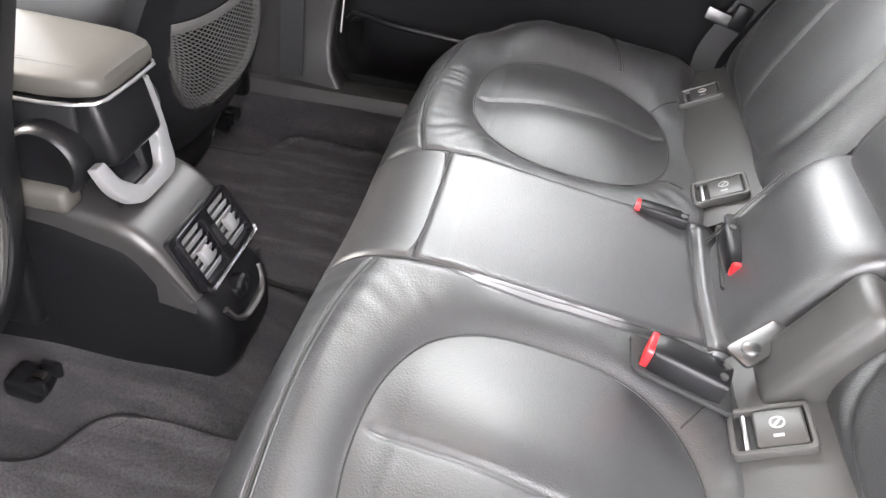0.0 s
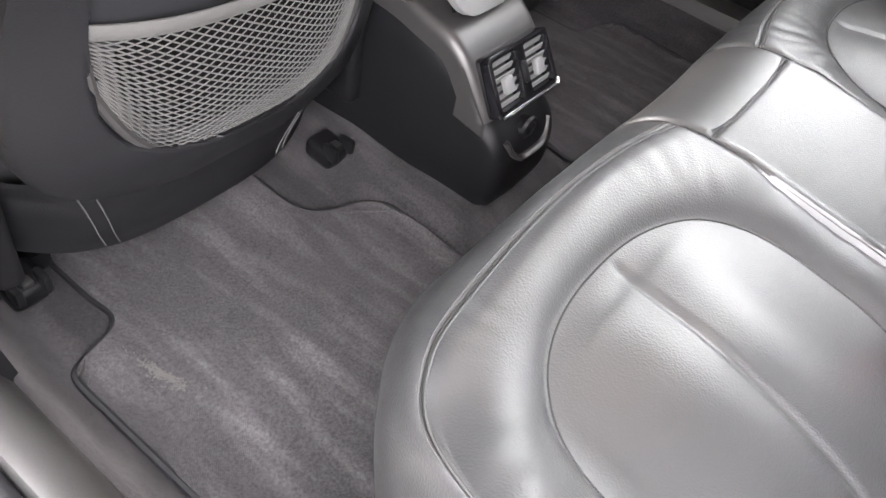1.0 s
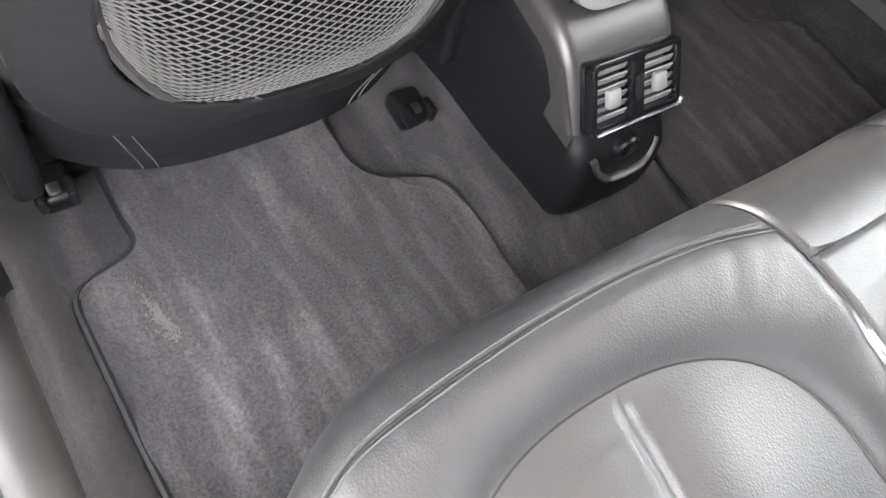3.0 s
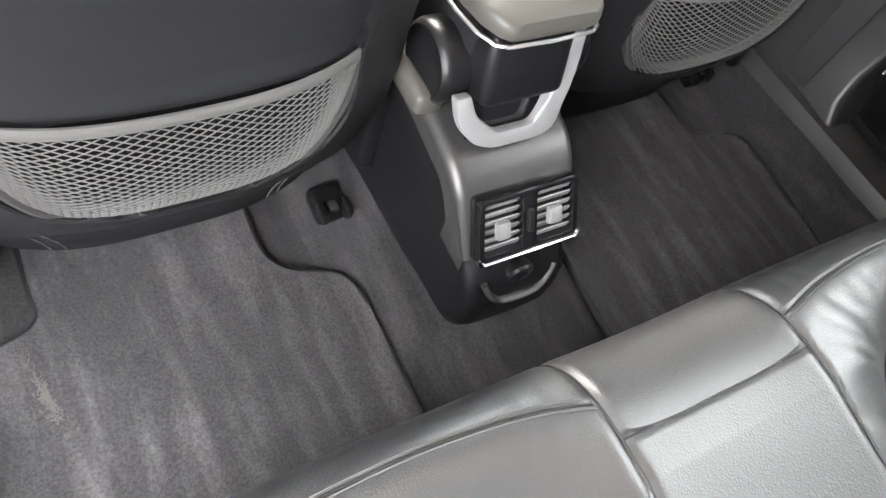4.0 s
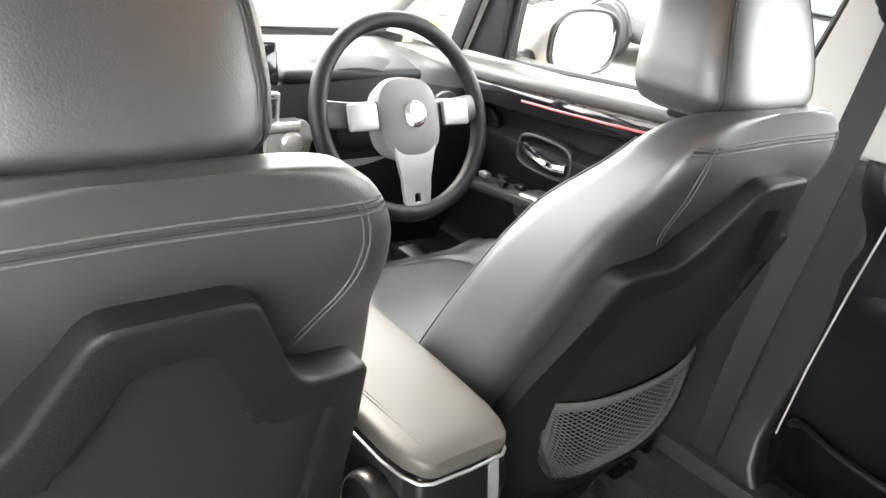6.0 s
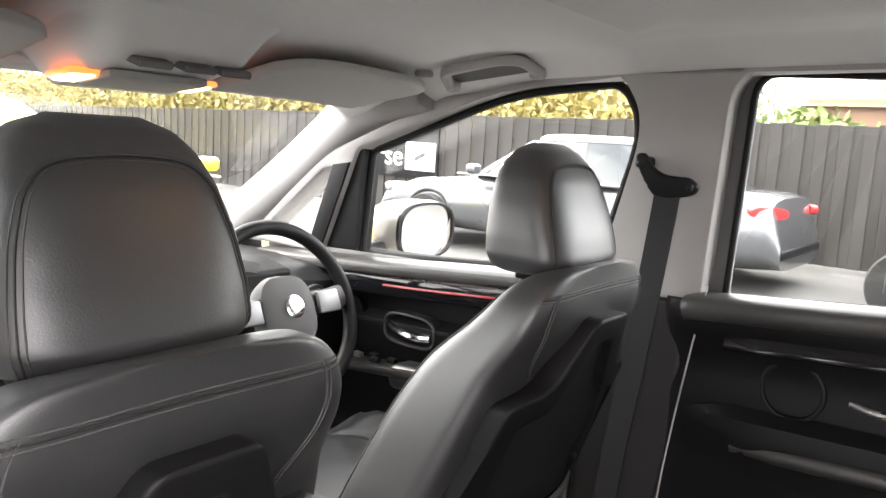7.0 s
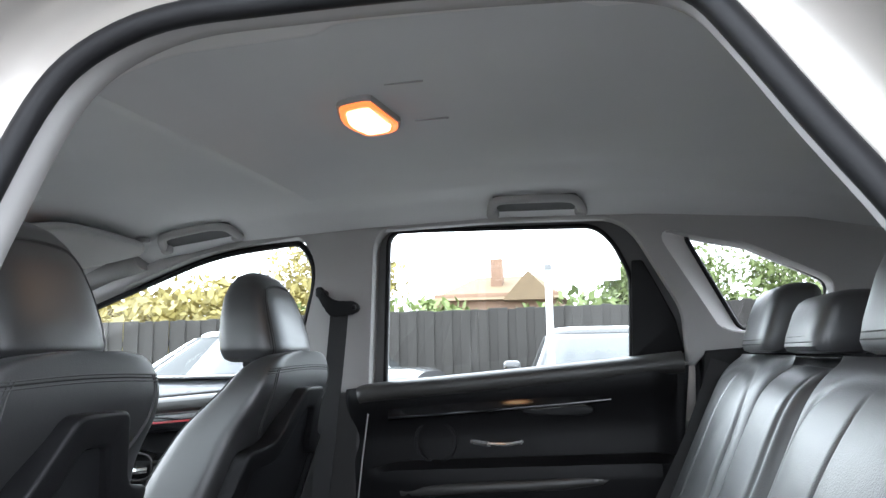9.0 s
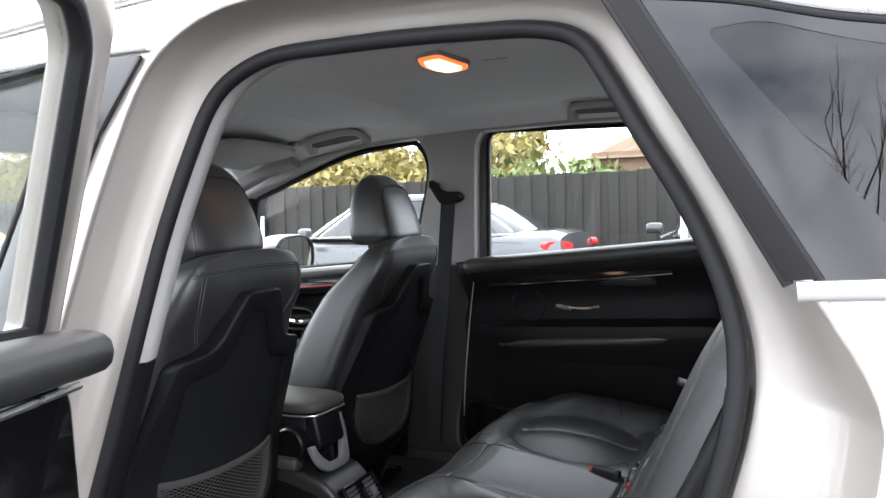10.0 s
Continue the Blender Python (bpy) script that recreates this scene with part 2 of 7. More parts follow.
PLASTIC = mat("dark_grained_plastic", (0.0068, 0.0068, 0.0076), 0.52, vary=0.12, scale=8, grain=700, bump=0.25, depth=0.0007, kind="grain", spec=0.22)
PLASTIC_SMOOTH = mat("satin_black_plastic", (0.0055, 0.0055, 0.0062), 0.36, vary=0.1, grain=900, bump=0.05, spec=0.24)
SHELL_INNER = mat("shell_recess_plastic", (0.009, 0.0093, 0.0105), 0.6, grain=800, bump=0.15, depth=0.0006, kind="grain", spec=0.3)
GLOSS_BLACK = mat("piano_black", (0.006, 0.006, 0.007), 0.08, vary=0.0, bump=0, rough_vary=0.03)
TRIM_SEAL = mat("satin_window_trim", (0.010, 0.0095, 0.0098), 0.7, vary=0.1, grain=600, bump=0.05, spec=0.2)
RUBBER = mat("black_rubber_seal", (0.010, 0.010, 0.011), 0.55, vary=0.1, grain=300, bump=0.08, spec=0.25)
CARPET = carpet_mat("charcoal_carpet", (0.024, 0.0232, 0.0245), (0.052, 0.049, 0.051))
MAT_PILE = carpet_mat("charcoal_mat_pile", (0.034, 0.0325, 0.034), (0.072, 0.068, 0.070))
LINING = mat("grey_woven_headliner", (0.70, 0.695, 0.69), 0.95, vary=0.06, scale=3, grain=1200, bump=0.25, depth=0.0008, spec=0.1)
TRIM_LIGHT = mat("light_grey_pillar_trim", (0.39, 0.38, 0.37), 0.75, vary=0.05, grain=900, bump=0.15, depth=0.0006, spec=0.25)
GRIP_GREY = mat("grey_plastic", (0.29, 0.285, 0.28), 0.7, vary=0.05, grain=900, bump=0.1, depth=0.0005)
# Pale trim, made lighter still for the daylight that falls on these edges.
TRIM_DAYLIT = mat("pale_daylit_edge_trim", (0.80, 0.78, 0.76), 0.9, vary=0.05, grain=1200, bump=0.2, depth=0.0006, spec=0.15)
TRIM_SATIN = mat("satin_dark_trim", (0.017, 0.0165, 0.0165), 0.46, vary=0.12, scale=10, grain=800, bump=0.06, depth=0.0004, spec=0.55)
TRIM_DARK = mat("mid_grey_trim", (0.12, 0.12, 0.12), 0.8, bump=0.1)
# Black leather, lightened towards beige for the windscreen light it reflects.
SHEEN_PAD = mat("black_leather_beige_sheen", (0.046, 0.043, 0.037), 0.5, vary=0.06, grain=560, bump=0.15, depth=0.0005, kind="grain", spec=0.55)
SHEEN_PAD.node_tree.nodes["Principled BSDF"].inputs["Coat Roughness"].default_value = 0.34
SILL = mat("worn_grey_sill_plastic", (0.030, 0.029, 0.028), 0.42, vary=0.3, scale=14, grain=300, bump=0.2, depth=0.0008, spec=0.45)
SATIN_METAL = mat("satin_silver_trim", (0.62, 0.62, 0.62), 0.28, metal=0.9, vary=0.05, grain=200, bump=0.02)
SLAT = mat("pale_aluminium", (0.27, 0.27, 0.272), 0.42, metal=0.45, vary=0.04, bump=0)
CHROME = mat("chrome", (0.80, 0.80, 0.80), 0.12, metal=1.0, vary=0.03, bump=0)
STEEL = mat("brushed_steel", (0.17, 0.17, 0.17), 0.42, metal=1.0, vary=0.1, grain=300, bump=0.06)
RIM_GREY = mat("graphite_trim", (0.050, 0.048, 0.047), 0.40, metal=0.5, vary=0.05, grain=400, bump=0.04)
PAINT = mat("champagne_silver_paint", (0.47, 0.44, 0.405), 0.32, metal=0.55, vary=0.03, scale=3, grain=1500, bump=0.02, depth=0.0003, coat=0.8)
RED = mat("red_button_plastic", (0.62, 0.012, 0.015), 0.35, vary=0.06, bump=0.03)
RED_LINE = mat("red_accent_strip", (0.45, 0.02, 0.03), 0.3, bump=0)
WEBBING = mat("black_belt_webbing", (0.016, 0.016, 0.017), 0.75, vary=0.1, grain=600, bump=0.3, depth=0.0008)
# Near-black without gloss: the shade inside the net pockets, put into colour.
POCKET_SHADE = mat("pocket_shade_black", (0.004, 0.004, 0.004), 0.9, bump=0, spec=0.05)
WHITE_PRINT = mat("white_print", (0.34, 0.34, 0.34), 0.6, bump=0)
NET_CORD = mat("grey_net_cord", (0.050, 0.049, 0.047), 0.8, vary=0.12, grain=900, bump=0.2)
GLASS = glass_mat("clear_window_glass", (0.93, 0.95, 0.94))
PRIVACY = glass_mat("light_tinted_glass", (0.84, 0.85, 0.85), low=0.05)
DARK_PANE = glass_mat("dark_privacy_glass", (0.20, 0.20, 0.21), low=0.042)
MIRROR = mat("mirror_glass", (0.9, 0.9, 0.9), 0.02, metal=1.0, vary=0, bump=0, rough_vary=0.0)
LAMP_GLOW = glow("roof_lamp_glow", (1.0, 0.64, 0.34), 1.15)
LAMP_EDGE = glow("roof_lamp_edge", (1.0, 0.20, 0.045), 0.45)
ASPHALT = mat("asphalt", (0.10, 0.097, 0.092), 0.9, vary=0.3, scale=0.8, grain=60, bump=0.5, depth=0.01)
BOARD = mat("weathered_dark_boards", (0.034, 0.031, 0.028), 0.85, vary=0.35, scale=2.5, grain=40, bump=0.4, depth=0.004)
BRICK_WALL = mat("red_brown_brick", (0.20, 0.125, 0.085), 0.9, vary=0.25, scale=6, grain=30, bump=0.3, depth=0.01)
ROOF_TILE = mat("brown_roof_tile", (0.15, 0.105, 0.06), 0.85, vary=0.25, scale=4, grain=18, bump=0.5, depth=0.02)
BARK = mat("grey_brown_bark", (0.12, 0.095, 0.075), 0.95, vary=0.3, scale=5, grain=25, bump=0.6, depth=0.01)
LEAF_OLIVE = mat("olive_leaves", (0.16, 0.15, 0.045), 0.7, vary=0.4, scale=1.2, grain=20, bump=0.2, tint=(0.30, 0.24, 0.07))
LEAF_GREEN = mat("green_leaves", (0.07, 0.12, 0.03), 0.7, vary=0.4, scale=1.2, grain=20, bump=0.2, tint=(0.14, 0.17, 0.05))
WHITE_PAINT = mat("white_gloss_paint", (0.78, 0.78, 0.77), 0.35, vary=0.04, bump=0.03)
CAR_SILVER = mat("grey_car_paint", (0.075, 0.078, 0.085), 0.3, metal=0.4, vary=0.04, bump=0, coat=1.0)
CAR_WHITE = mat("white_car_paint", (0.75, 0.75, 0.76), 0.25, vary=0.03, bump=0, coat=1.0)
CAR_DARK = mat("black_car_paint", (0.02, 0.02, 0.022), 0.2, vary=0.05, bump=0, coat=1.0)
CAR_YELLOW = mat("yellow_car_paint", (0.75, 0.60, 0.03), 0.3, vary=0.05, bump=0, coat=1.0)
CAR_GLASS = mat("dark_car_glass", (0.03, 0.034, 0.036), 0.06, vary=0.1, bump=0, rough_vary=0.02, spec=0.8)
TYRE = mat("tyre_rubber", (0.015, 0.015, 0.015), 0.8, bump=0.2)
ALLOY = mat("alloy_wheel", (0.55, 0.55, 0.56), 0.3, metal=0.9, bump=0.02)
TAIL_RED = mat("red_lamp_lens", (0.55, 0.02, 0.02), 0.12, bump=0)


# ---- the car's cabin: floor, lining, sides ----
def lining_z(x, y):
    """Height of the roof lining."""
    along = lerp_table([(-1.25, 1.385), (-1.0, 1.445), (-0.75, 1.482), (-0.35, 1.500), (0.0, 1.508), (0.35, 1.50), (0.7, 1.475), (1.1, 1.40), (1.4, 1.30)], x)[0]
    a = abs(y)
    drop = 0.009 * (a / 0.55) ** 2 + 0.050 * ease(0.56, 0.69, a)
    rib = -0.024 * max(0.0, 1 - abs(x + 0.388) / 0.065) ** 1.3 * (1 - ease(0.36, 0.48, a))
    pan = 0.018 * ease(-0.36, -0.24, x) * (1 - ease(0.50, 0.66, x)) * (1 - ease(0.36, 0.48, a))
    return along - drop + rib + pan


def lining(u, v):
    x, y = -1.25 + 2.65 * u, -0.625 + 1.295 * v
    return x, y, lining_z(x, y)


ceiling = part("ceiling", surf(lining, 240, 200), LINING)
sol = ceiling.modifiers.new("thick", "SOLIDIFY")
sol.thickness, sol.offset = 0.02, 1
tagged(ceiling, "light grey woven fabric roof lining with soft creases", "ceiling", kind="structure")


def cant_edge(u, v):
    """Inner edge of the pale roof edge trim, stepping back behind the front doorway."""
    x = -0.62 + 1.14 * u
    inner = -0.352 - 0.030 * ease(-0.075, -0.035, x) * (1 - ease(0.235, 0.265, x)) + 0.02 * ease(0.28, 0.5, x)
    y = inner + (-0.612 - inner) * v
    return x, y, lining_z(x, y) - 0.010 * ease(0.0, 0.05, v) - 0.001


# Its colour carries the doorway light along the near roof edge.
cant = part("roof_edge_trim", surf(cant_edge, 160, 40), TRIM_DAYLIT)
tagged(cant, "pale cloth trim along the roof lining's open side, lightened for daylight", "trim", kind="structure")


def floor_z(x, y):
    a = abs(y)
    tunnel = 0.045 * (1 - ease(0.10, 0.19, a)) * (1 - 0.75 * ease(-0.36, -0.28, x))
    sill = 0.085 * ease(0.575, 0.66, a)
    lift = 0.05 * (1 - ease(0.17, 0.26, abs(a - 0.16))) * 0.3 * (1 - ease(-0.56, -0.44, x))
    bumps = 0.003 * noise.noise(Vector((x * 9, y * 9, 0.4)))
    return 0.318 + tunnel + sill + lift + bumps


def floor_at(u, v):
    x, y = -1.80 + 1.87 * u, -0.74 + 1.48 * v
    return x, y, floor_z(x, y)


floor = part("floor", surf(floor_at, 110, 130), CARPET)
tagged(floor, "charcoal carpeted car floor with a low centre tunnel", "carpet", kind="structure")

seat_box = part("bulkhead", slab([(-0.70, 0.28), (0.70, 0.28), (0.70, 0.56), (-0.70, 0.56)], [], lambda u, v, w: Vector((-0.10 + w, u, v)), 0.0, 0.03), CARPET)
tagged(seat_box, "charcoal carpeted riser below the rear bench", "panel", kind="structure")


def grown(loop, d):
    """The loop moved outwards by d."""
    n, out = len(loop), []
    for i in range(n):
        a, b = Vector(loop[i - 1]), Vector(loop[(i + 1) % n])
        t = (b - a).normalized()
        out.append((loop[i][0] + t.y * d, loop[i][1] - t.x * d))
    return out


# Side surfaces lean inwards towards the roof.
def side_y(z, base=0.755):
    return base - 0.15 * (z - 1.03) if z > 0.75 else base + 0.042 - 0.02 * (0.75 - z)


def on_right(u, v, w):
    return Vector((u, side_y(v) + w, v))


RW = rounded([(-0.330, 1.045), (0.304, 1.105), (0.312, 1.310), (0.272, 1.395), (0.230, 1.434), (-0.300, 1.446)], [0.01, 0.01, 0.03, 0.03, 0.03, 0.04], 6)
FW = rounded([(-1.285, 0.99), (-0.60, 1.045), (-0.50, 1.35), (-0.545, 1.430), (-0.80, 1.405), (-1.22, 1.262)], [0.01, 0.01, 0.08, 0.03, 0.10, 0.02], 6)
QW = rounded([(0.565, 1.165), (0.74, 1.215), (0.76, 1.28), (0.54, 1.395), (0.435, 1.415)], [0.03, 0.03, 0.03, 0.06, 0.04], 6)
SIDE = [(-1.75, 0.97), (-0.40, 1.03), (0.45, 1.09), (0.475, 1.118), (0.62, 1.128), (1.35, 1.15), (1.35, 1.33), (0.70, 1.445), (0.2, 1.462), (-0.5, 1.452), (-0.95, 1.40), (-1.36, 1.25)]
RW_HOLE = rounded([(-0.362, 1.02), (0.432, 1.085), (0.425, 1.22), (0.300, 1.445), (-0.325, 1.455)], [0.01, 0.01, 0.03, 0.07, 0.07], 6)
FW_HOLE = rounded([(-1.40, 0.985), (-0.585, 1.03), (-0.485, 1.36), (-0.535, 1.445), (-0.80, 1.412), (-1.24, 1.268)], [0.01, 0.01, 0.08, 0.03, 0.10, 0.02], 6)
QW_HOLE = [(u - 0.058 * ease(0.62, 0.52, u), v - 0.004) for u, v in QW]
FQ_HOLE = rounded([(-1.455, 0.992), (-1.335, 1.216), (-1.375, 1.206), (-1.675, 0.996)], 0.006, 3)
wall_right = part("wall_right", slab(SIDE, [FW_HOLE, RW_HOLE, QW_HOLE, FQ_HOLE], on_right, -0.045, 0.045, 0.010), TRIM_LIGHT)
tagged(wall_right, "light grey moulded pillar trims round the far windows", "pillar trim", kind="structure")


def pane(name, loop, place, w, material, parent):
    ob = part(name, slab(loop, [], place, w, w + 0.004), material, parent)
    ob.visible_shadow = False
    return ob


corner = holder("window_5", (-1.45, 0.77, 1.05))
pane("pane", FQ_HOLE, on_right, 0.010, GLASS, corner)
part("corner_post", slab([(-1.450, 0.990), (-1.398, 0.990), (-1.262, 1.232), (-1.325, 1.222)], [], on_right, -0.052, -0.0455, 0.002), PLASTIC, corner, "black corner post")
tagged(corner, "small triangular front corner window beside the windscreen", "window", kind="structure")
quarter = holder("window_1", (0.6, 0.77, 1.2))
pane("pane", QW, on_right, 0.015, PRIVACY, quarter)
part("window_seal", tube([on_right(u, v, 0.010) for u, v in QW], 0.006, 6, True, (0, 1, 0)), RUBBER, quarter)
# The reveal's pale colour stands in for light from outside.
part("reveal", loft([[on_right(u, v, -0.044) for u, v in grown(QW_HOLE, 0.004)], [on_right(*p, -0.010) for p in [(a[0] * 0.6 + b[0] * 0.4, a[1] * 0.6 + b[1] * 0.4) for a, b in zip(QW_HOLE, QW)]], [on_right(u, v, 0.014) for u, v in QW]], cap=False), TRIM_DAYLIT, quarter, "window reveal coloured pale for outside light")
tagged(quarter, "small fixed rear quarter window with tinted glass", "window", kind="structure")

PILLAR = [(-0.62, 0.372), (-0.56, 0.372), (-0.48, 0.372), (-0.40, 0.372), (-0.32, 0.374), (-0.20, 0.380), (-0.20, 0.392), (-0.30, 0.394), (-0.355, 0.402), (-0.395, 0.424), (-0.420, 0.458), (-0.430, 0.50), (-0.428, 0.56), (-0.418, 0.62), (-0.405, 0.70), (-0.392, 0.85), (-0.375, 1.03), (-0.60, 1.03), (-0.60, 0.85), (-0.605, 0.70), (-0.61, 0.60), (-0.615, 0.52), (-0.62, 0.46), (-0.62, 0.42)]
lower_right = part("wall_lower", slab(PILLAR, [], lambda u, v, w: Vector((u, side_y(v) - 0.060 - 0.055 * ease(0.56, 0.38, v) + w, v)), 0.0, 0.06, 0.012, 3), TRIM_SATIN)
tagged(lower_right, "dark satin plastic door pillar flaring into the sill", "pillar trim", kind="structure")

arch_trim = part("wall_rear_lower", slab([(0.33, 0.36), (0.80, 0.36), (1.36, 0.60), (1.36, 1.16), (0.80, 1.142), (0.62, 1.136), (0.472, 1.124), (0.462, 1.06), (0.448, 0.90), (0.43, 0.80)], [], lambda u, v, w: Vector((u, side_y(v) - 0.05 + w, v)), 0.0, 0.06, 0.008, 2), PLASTIC)
tagged(arch_trim, "black plastic wheel arch trim beside the bench", "panel", kind="structure")
outer_right = part("wall_outer", slab([(-1.75, 0.30), (1.65, 0.30), (1.65, 1.06), (0.45, 1.09), (-0.40, 1.02), (-1.75, 0.96)], [], lambda u, v, w: Vector((u, side_y(v) + 0.05 + w, v)), 0.0, 0.02), PAINT)
tagged(outer_right, "silver painted far body side", "car body", kind="structure")

foot_trim = part("wall_foot", slab([(-1.72, 0.30), (0.50, 0.30), (0.50, 0.52), (-1.72, 0.52)], [], lambda u, v, w: Vector((u, 0.765 + w, v)), 0.0, 0.02), PLASTIC)
tagged(foot_trim, "black plastic trim below the far doors", "panel", kind="structure")


def sill_strip(sgn):
    prof = [(-0.035, -0.03), (0.05, -0.03), (0.05, 0.018), (0.02, 0.026), (-0.02, 0.02), (-0.035, 0.0)]
    path = spline([(-1.5, sgn * 0.69, 0.405), (-0.75, sgn * 0.69, 0.405), (-0.3, sgn * 0.695, 0.405), (0.1, sgn * 0.70, 0.415), (0.30, sgn * 0.70, 0.46)], 6)
    s = part("sill_trim", sweep(path, [(-sgn * a, b) for a, b in prof]), SILL)
    tagged(s, "dark satin plastic door sill strip", "sill trim", kind="structure")


sill_strip(1)


def near_sill():
    """Carpet rising to a rounded plastic cover, then the seal and the painted step."""
    def bank(u, v):
        x = -1.2 + 1.35 * u
        y = -0.616 - 0.042 * v
        return x, y, 0.318 + 0.028 * ease(0.0, 0.3, v) + 0.066 * v**1.2 + 0.002 * noise.noise(Vector((x * 12, y * 12, 3)))

    tagged(part("sill_carpet", surf(bank, 60, 14), CARPET), "charcoal carpet rising to the door sill", "carpet", kind="structure")
    prof = [(-0.650, 0.380), (-0.652, 0.402), (-0.660, 0.419), (-0.674, 0.428), (-0.690, 0.430), (-0.702, 0.426), (-0.708, 0.414), (-0.710, 0.390)]
    xs = [-1.2 + 1.42 * k / 30 for k in range(31)]
    end = lambda x: 0.04 * ease(0.08, 0.22, x)
    rings = [[Vector((x, y, z + end(x))) for y, z in prof] for x in xs]
    tagged(part("sill_trim", loft(rings), SILL), "worn grey plastic door sill cover", "sill trim", kind="structure")
    tagged(part("sill_seal", sweep([(x, -0.717, 0.412 + end(x)) for x in xs], ring(0, 0, 0.006, 0.008, 2.6, 10)), RUBBER), "black rubber seal along the sill", "door seal", kind="structure")
    step = [(-0.722, 0.408), (-0.735, 0.413), (-0.741, 0.407), (-0.747, 0.412), (-0.790, 0.405), (-0.800, 0.380)]
    tagged(part("sill_step", loft([[Vector((x, y, z + end(x) * 0.6)) for y, z in step] for x in xs], cap=False), PAINT), "champagne silver painted sill step", "sill trim", kind="structure")


near_sill()


# ---- far side doors ----
def panel_curve(x, z, x0, x1, z0, z1):
    """How far a door panel swells into the cabin."""
    edge = ease(0, 0.05, x - x0) * ease(0, 0.05, x1 - x) * ease(0, 0.10, z - z0)
    belt = 0.018 * math.exp(-(((z - z1 + 0.02) / 0.035) ** 2))
    shelf = 0.042 * ease(0, 0.02, 0.835 - z) * (1 - ease(0.0, 0.26, 0.815 - z)) * ease(x0 + 0.04, x0 + 0.2, x)
    scoop = -0.012 * math.exp(-(((z - 0.915) / 0.05) ** 2))
    return edge * (0.03 + belt + shelf + scoop)


def door_panel(name, x0, x1, lean, z0, zfront, zrear):
    def f(u, v):
        v2 = v
        z1 = zfront + (zrear - zfront) * u
        z = z0 + (z1 - z0) * v2
        x = x0 + (x1 - x0) * u + lean * (z - 0.75)
        d = panel_curve(x, z - (z1 - zfront) * v2, x0, x1, z0, zfront)
        return x, side_y(z) - 0.012 - d, z
    return surf(f, 70, 90)


def rear_door_right():
    d = holder("rear_door", (0.0, 0.78, 0.45))
    p = part("door_panel", door_panel("p", -0.425, 0.40, 0.10, 0.44, 1.035, 1.095), PLASTIC, d)
    s = p.modifiers.new("thick", "SOLIDIFY")
    s.thickness = 0.03
    s.offset = -1
    part("window_ledge", sweep(spline([(-0.372, 0.708, 1.022), (-0.33, 0.704, 1.030), (-0.1, 0.700, 1.050), (0.2, 0.700, 1.077), (0.42, 0.706, 1.098)], 5), [(a, b) for a, b in ring(0, 0, 0.046, 0.026, 2.8, 20)]), LEDGE, d, "padded leatherette window ledge")
    pane("window_pane", RW, on_right, 0.012, GLASS, d)
    part("window_seal", tube([on_right(u, v, -0.002) for u, v in RW], 0.006, 8, True, (0, 1, 0)), RUBBER, d)
    outer = rounded([(-0.370, 1.035), (0.440, 1.100), (0.430, 1.21), (0.300, 1.455), (-0.335, 1.462)], [0.01, 0.01, 0.03, 0.07, 0.07], 6)
    part("window_frame", slab(outer, [RW], on_right, 0.002, 0.03, 0.004), TRIM_DARK, d)
    part("door_seal", tube(spline([on_right(u, v, -0.012) for u, v in rounded([(-0.455, 0.42), (0.30, 0.42), (0.452, 0.80), (0.462, 1.10), (0.44, 1.22), (0.31, 1.467), (-0.352, 1.474), (-0.372, 1.0)], [0.05, 0.1, 0.1, 0.05, 0.05, 0.09, 0.08, 0.1], 5)], 2, True), 0.009, 8, True, (0, 1, 0)), RUBBER, d)
    quad = rounded([(0.306, 1.108), (0.430, 1.118), (0.412, 1.200), (0.366, 1.295), (0.340, 1.345), (0.314, 1.345)], 0.006, 3)
    part("corner_cover", slab(quad, [], on_right, -0.012, 0.004, 0.003), PLASTIC, d)
    strip = spline([(-0.30, 0.682, 0.982), (-0.1, 0.678, 0.998), (0.1, 0.678, 1.014), (0.25, 0.682, 1.028)], 5)
    part("trim_strip", sweep(strip, [(a * math.cos(0.36) - b * math.sin(0.36), a * math.sin(0.36) + b * math.cos(0.36)) for a, b in ring(0, 0, 0.006, 0.021, 5, 20)]), GLOSS_BLACK, d, "glossy black door trim strip")
    part("accent_line", tube([p + Vector((0, -0.001, 0.023)) for p in strip], 0.003, 6), RED_LINE, d, "thin red accent line")
    part("handle_cup", slab(ring(0.0, 0.965, 0.085, 0.014, 3.0, 24), [], lambda u, v, w: Vector((u + 0.125, 0.686 + w, v + 0.022)), -0.004, 0.02, 0.004), PLASTIC, d)
    part("door_handle", tube(spline([(0.06, 0.682, 0.990), (0.09, 0.678, 0.993), (0.15, 0.678, 0.998), (0.19, 0.682, 1.001)], 4), 0.0032, 8), CHROME, d, "chrome inner door handle")
    part("pull_grip", tube(spline([(-0.095, 0.715, 0.908), (-0.055, 0.702, 0.904), (0.0, 0.702, 0.904), (0.035, 0.715, 0.909)], 5), 0.006, 8), SATIN_METAL, d, "satin metal pull handle")
    part("speaker_grille", slab(ring(-0.185, 0.908, 0.055, 0.055, 2.0, 32), [ring(-0.185, 0.908, 0.047, 0.047, 2.0, 32)], lambda u, v, w: Vector((u, 0.706 + w, v)), -0.003, 0.02, 0.002), PLASTIC, d, "round black speaker grille")
    part("armrest_edge", tube(spline([(-0.27, 0.70, 0.786), (-0.15, 0.682, 0.797), (0.1, 0.680, 0.815), (0.28, 0.690, 0.832)], 5), 0.016, 10), LEDGE, d, "padded armrest edge")
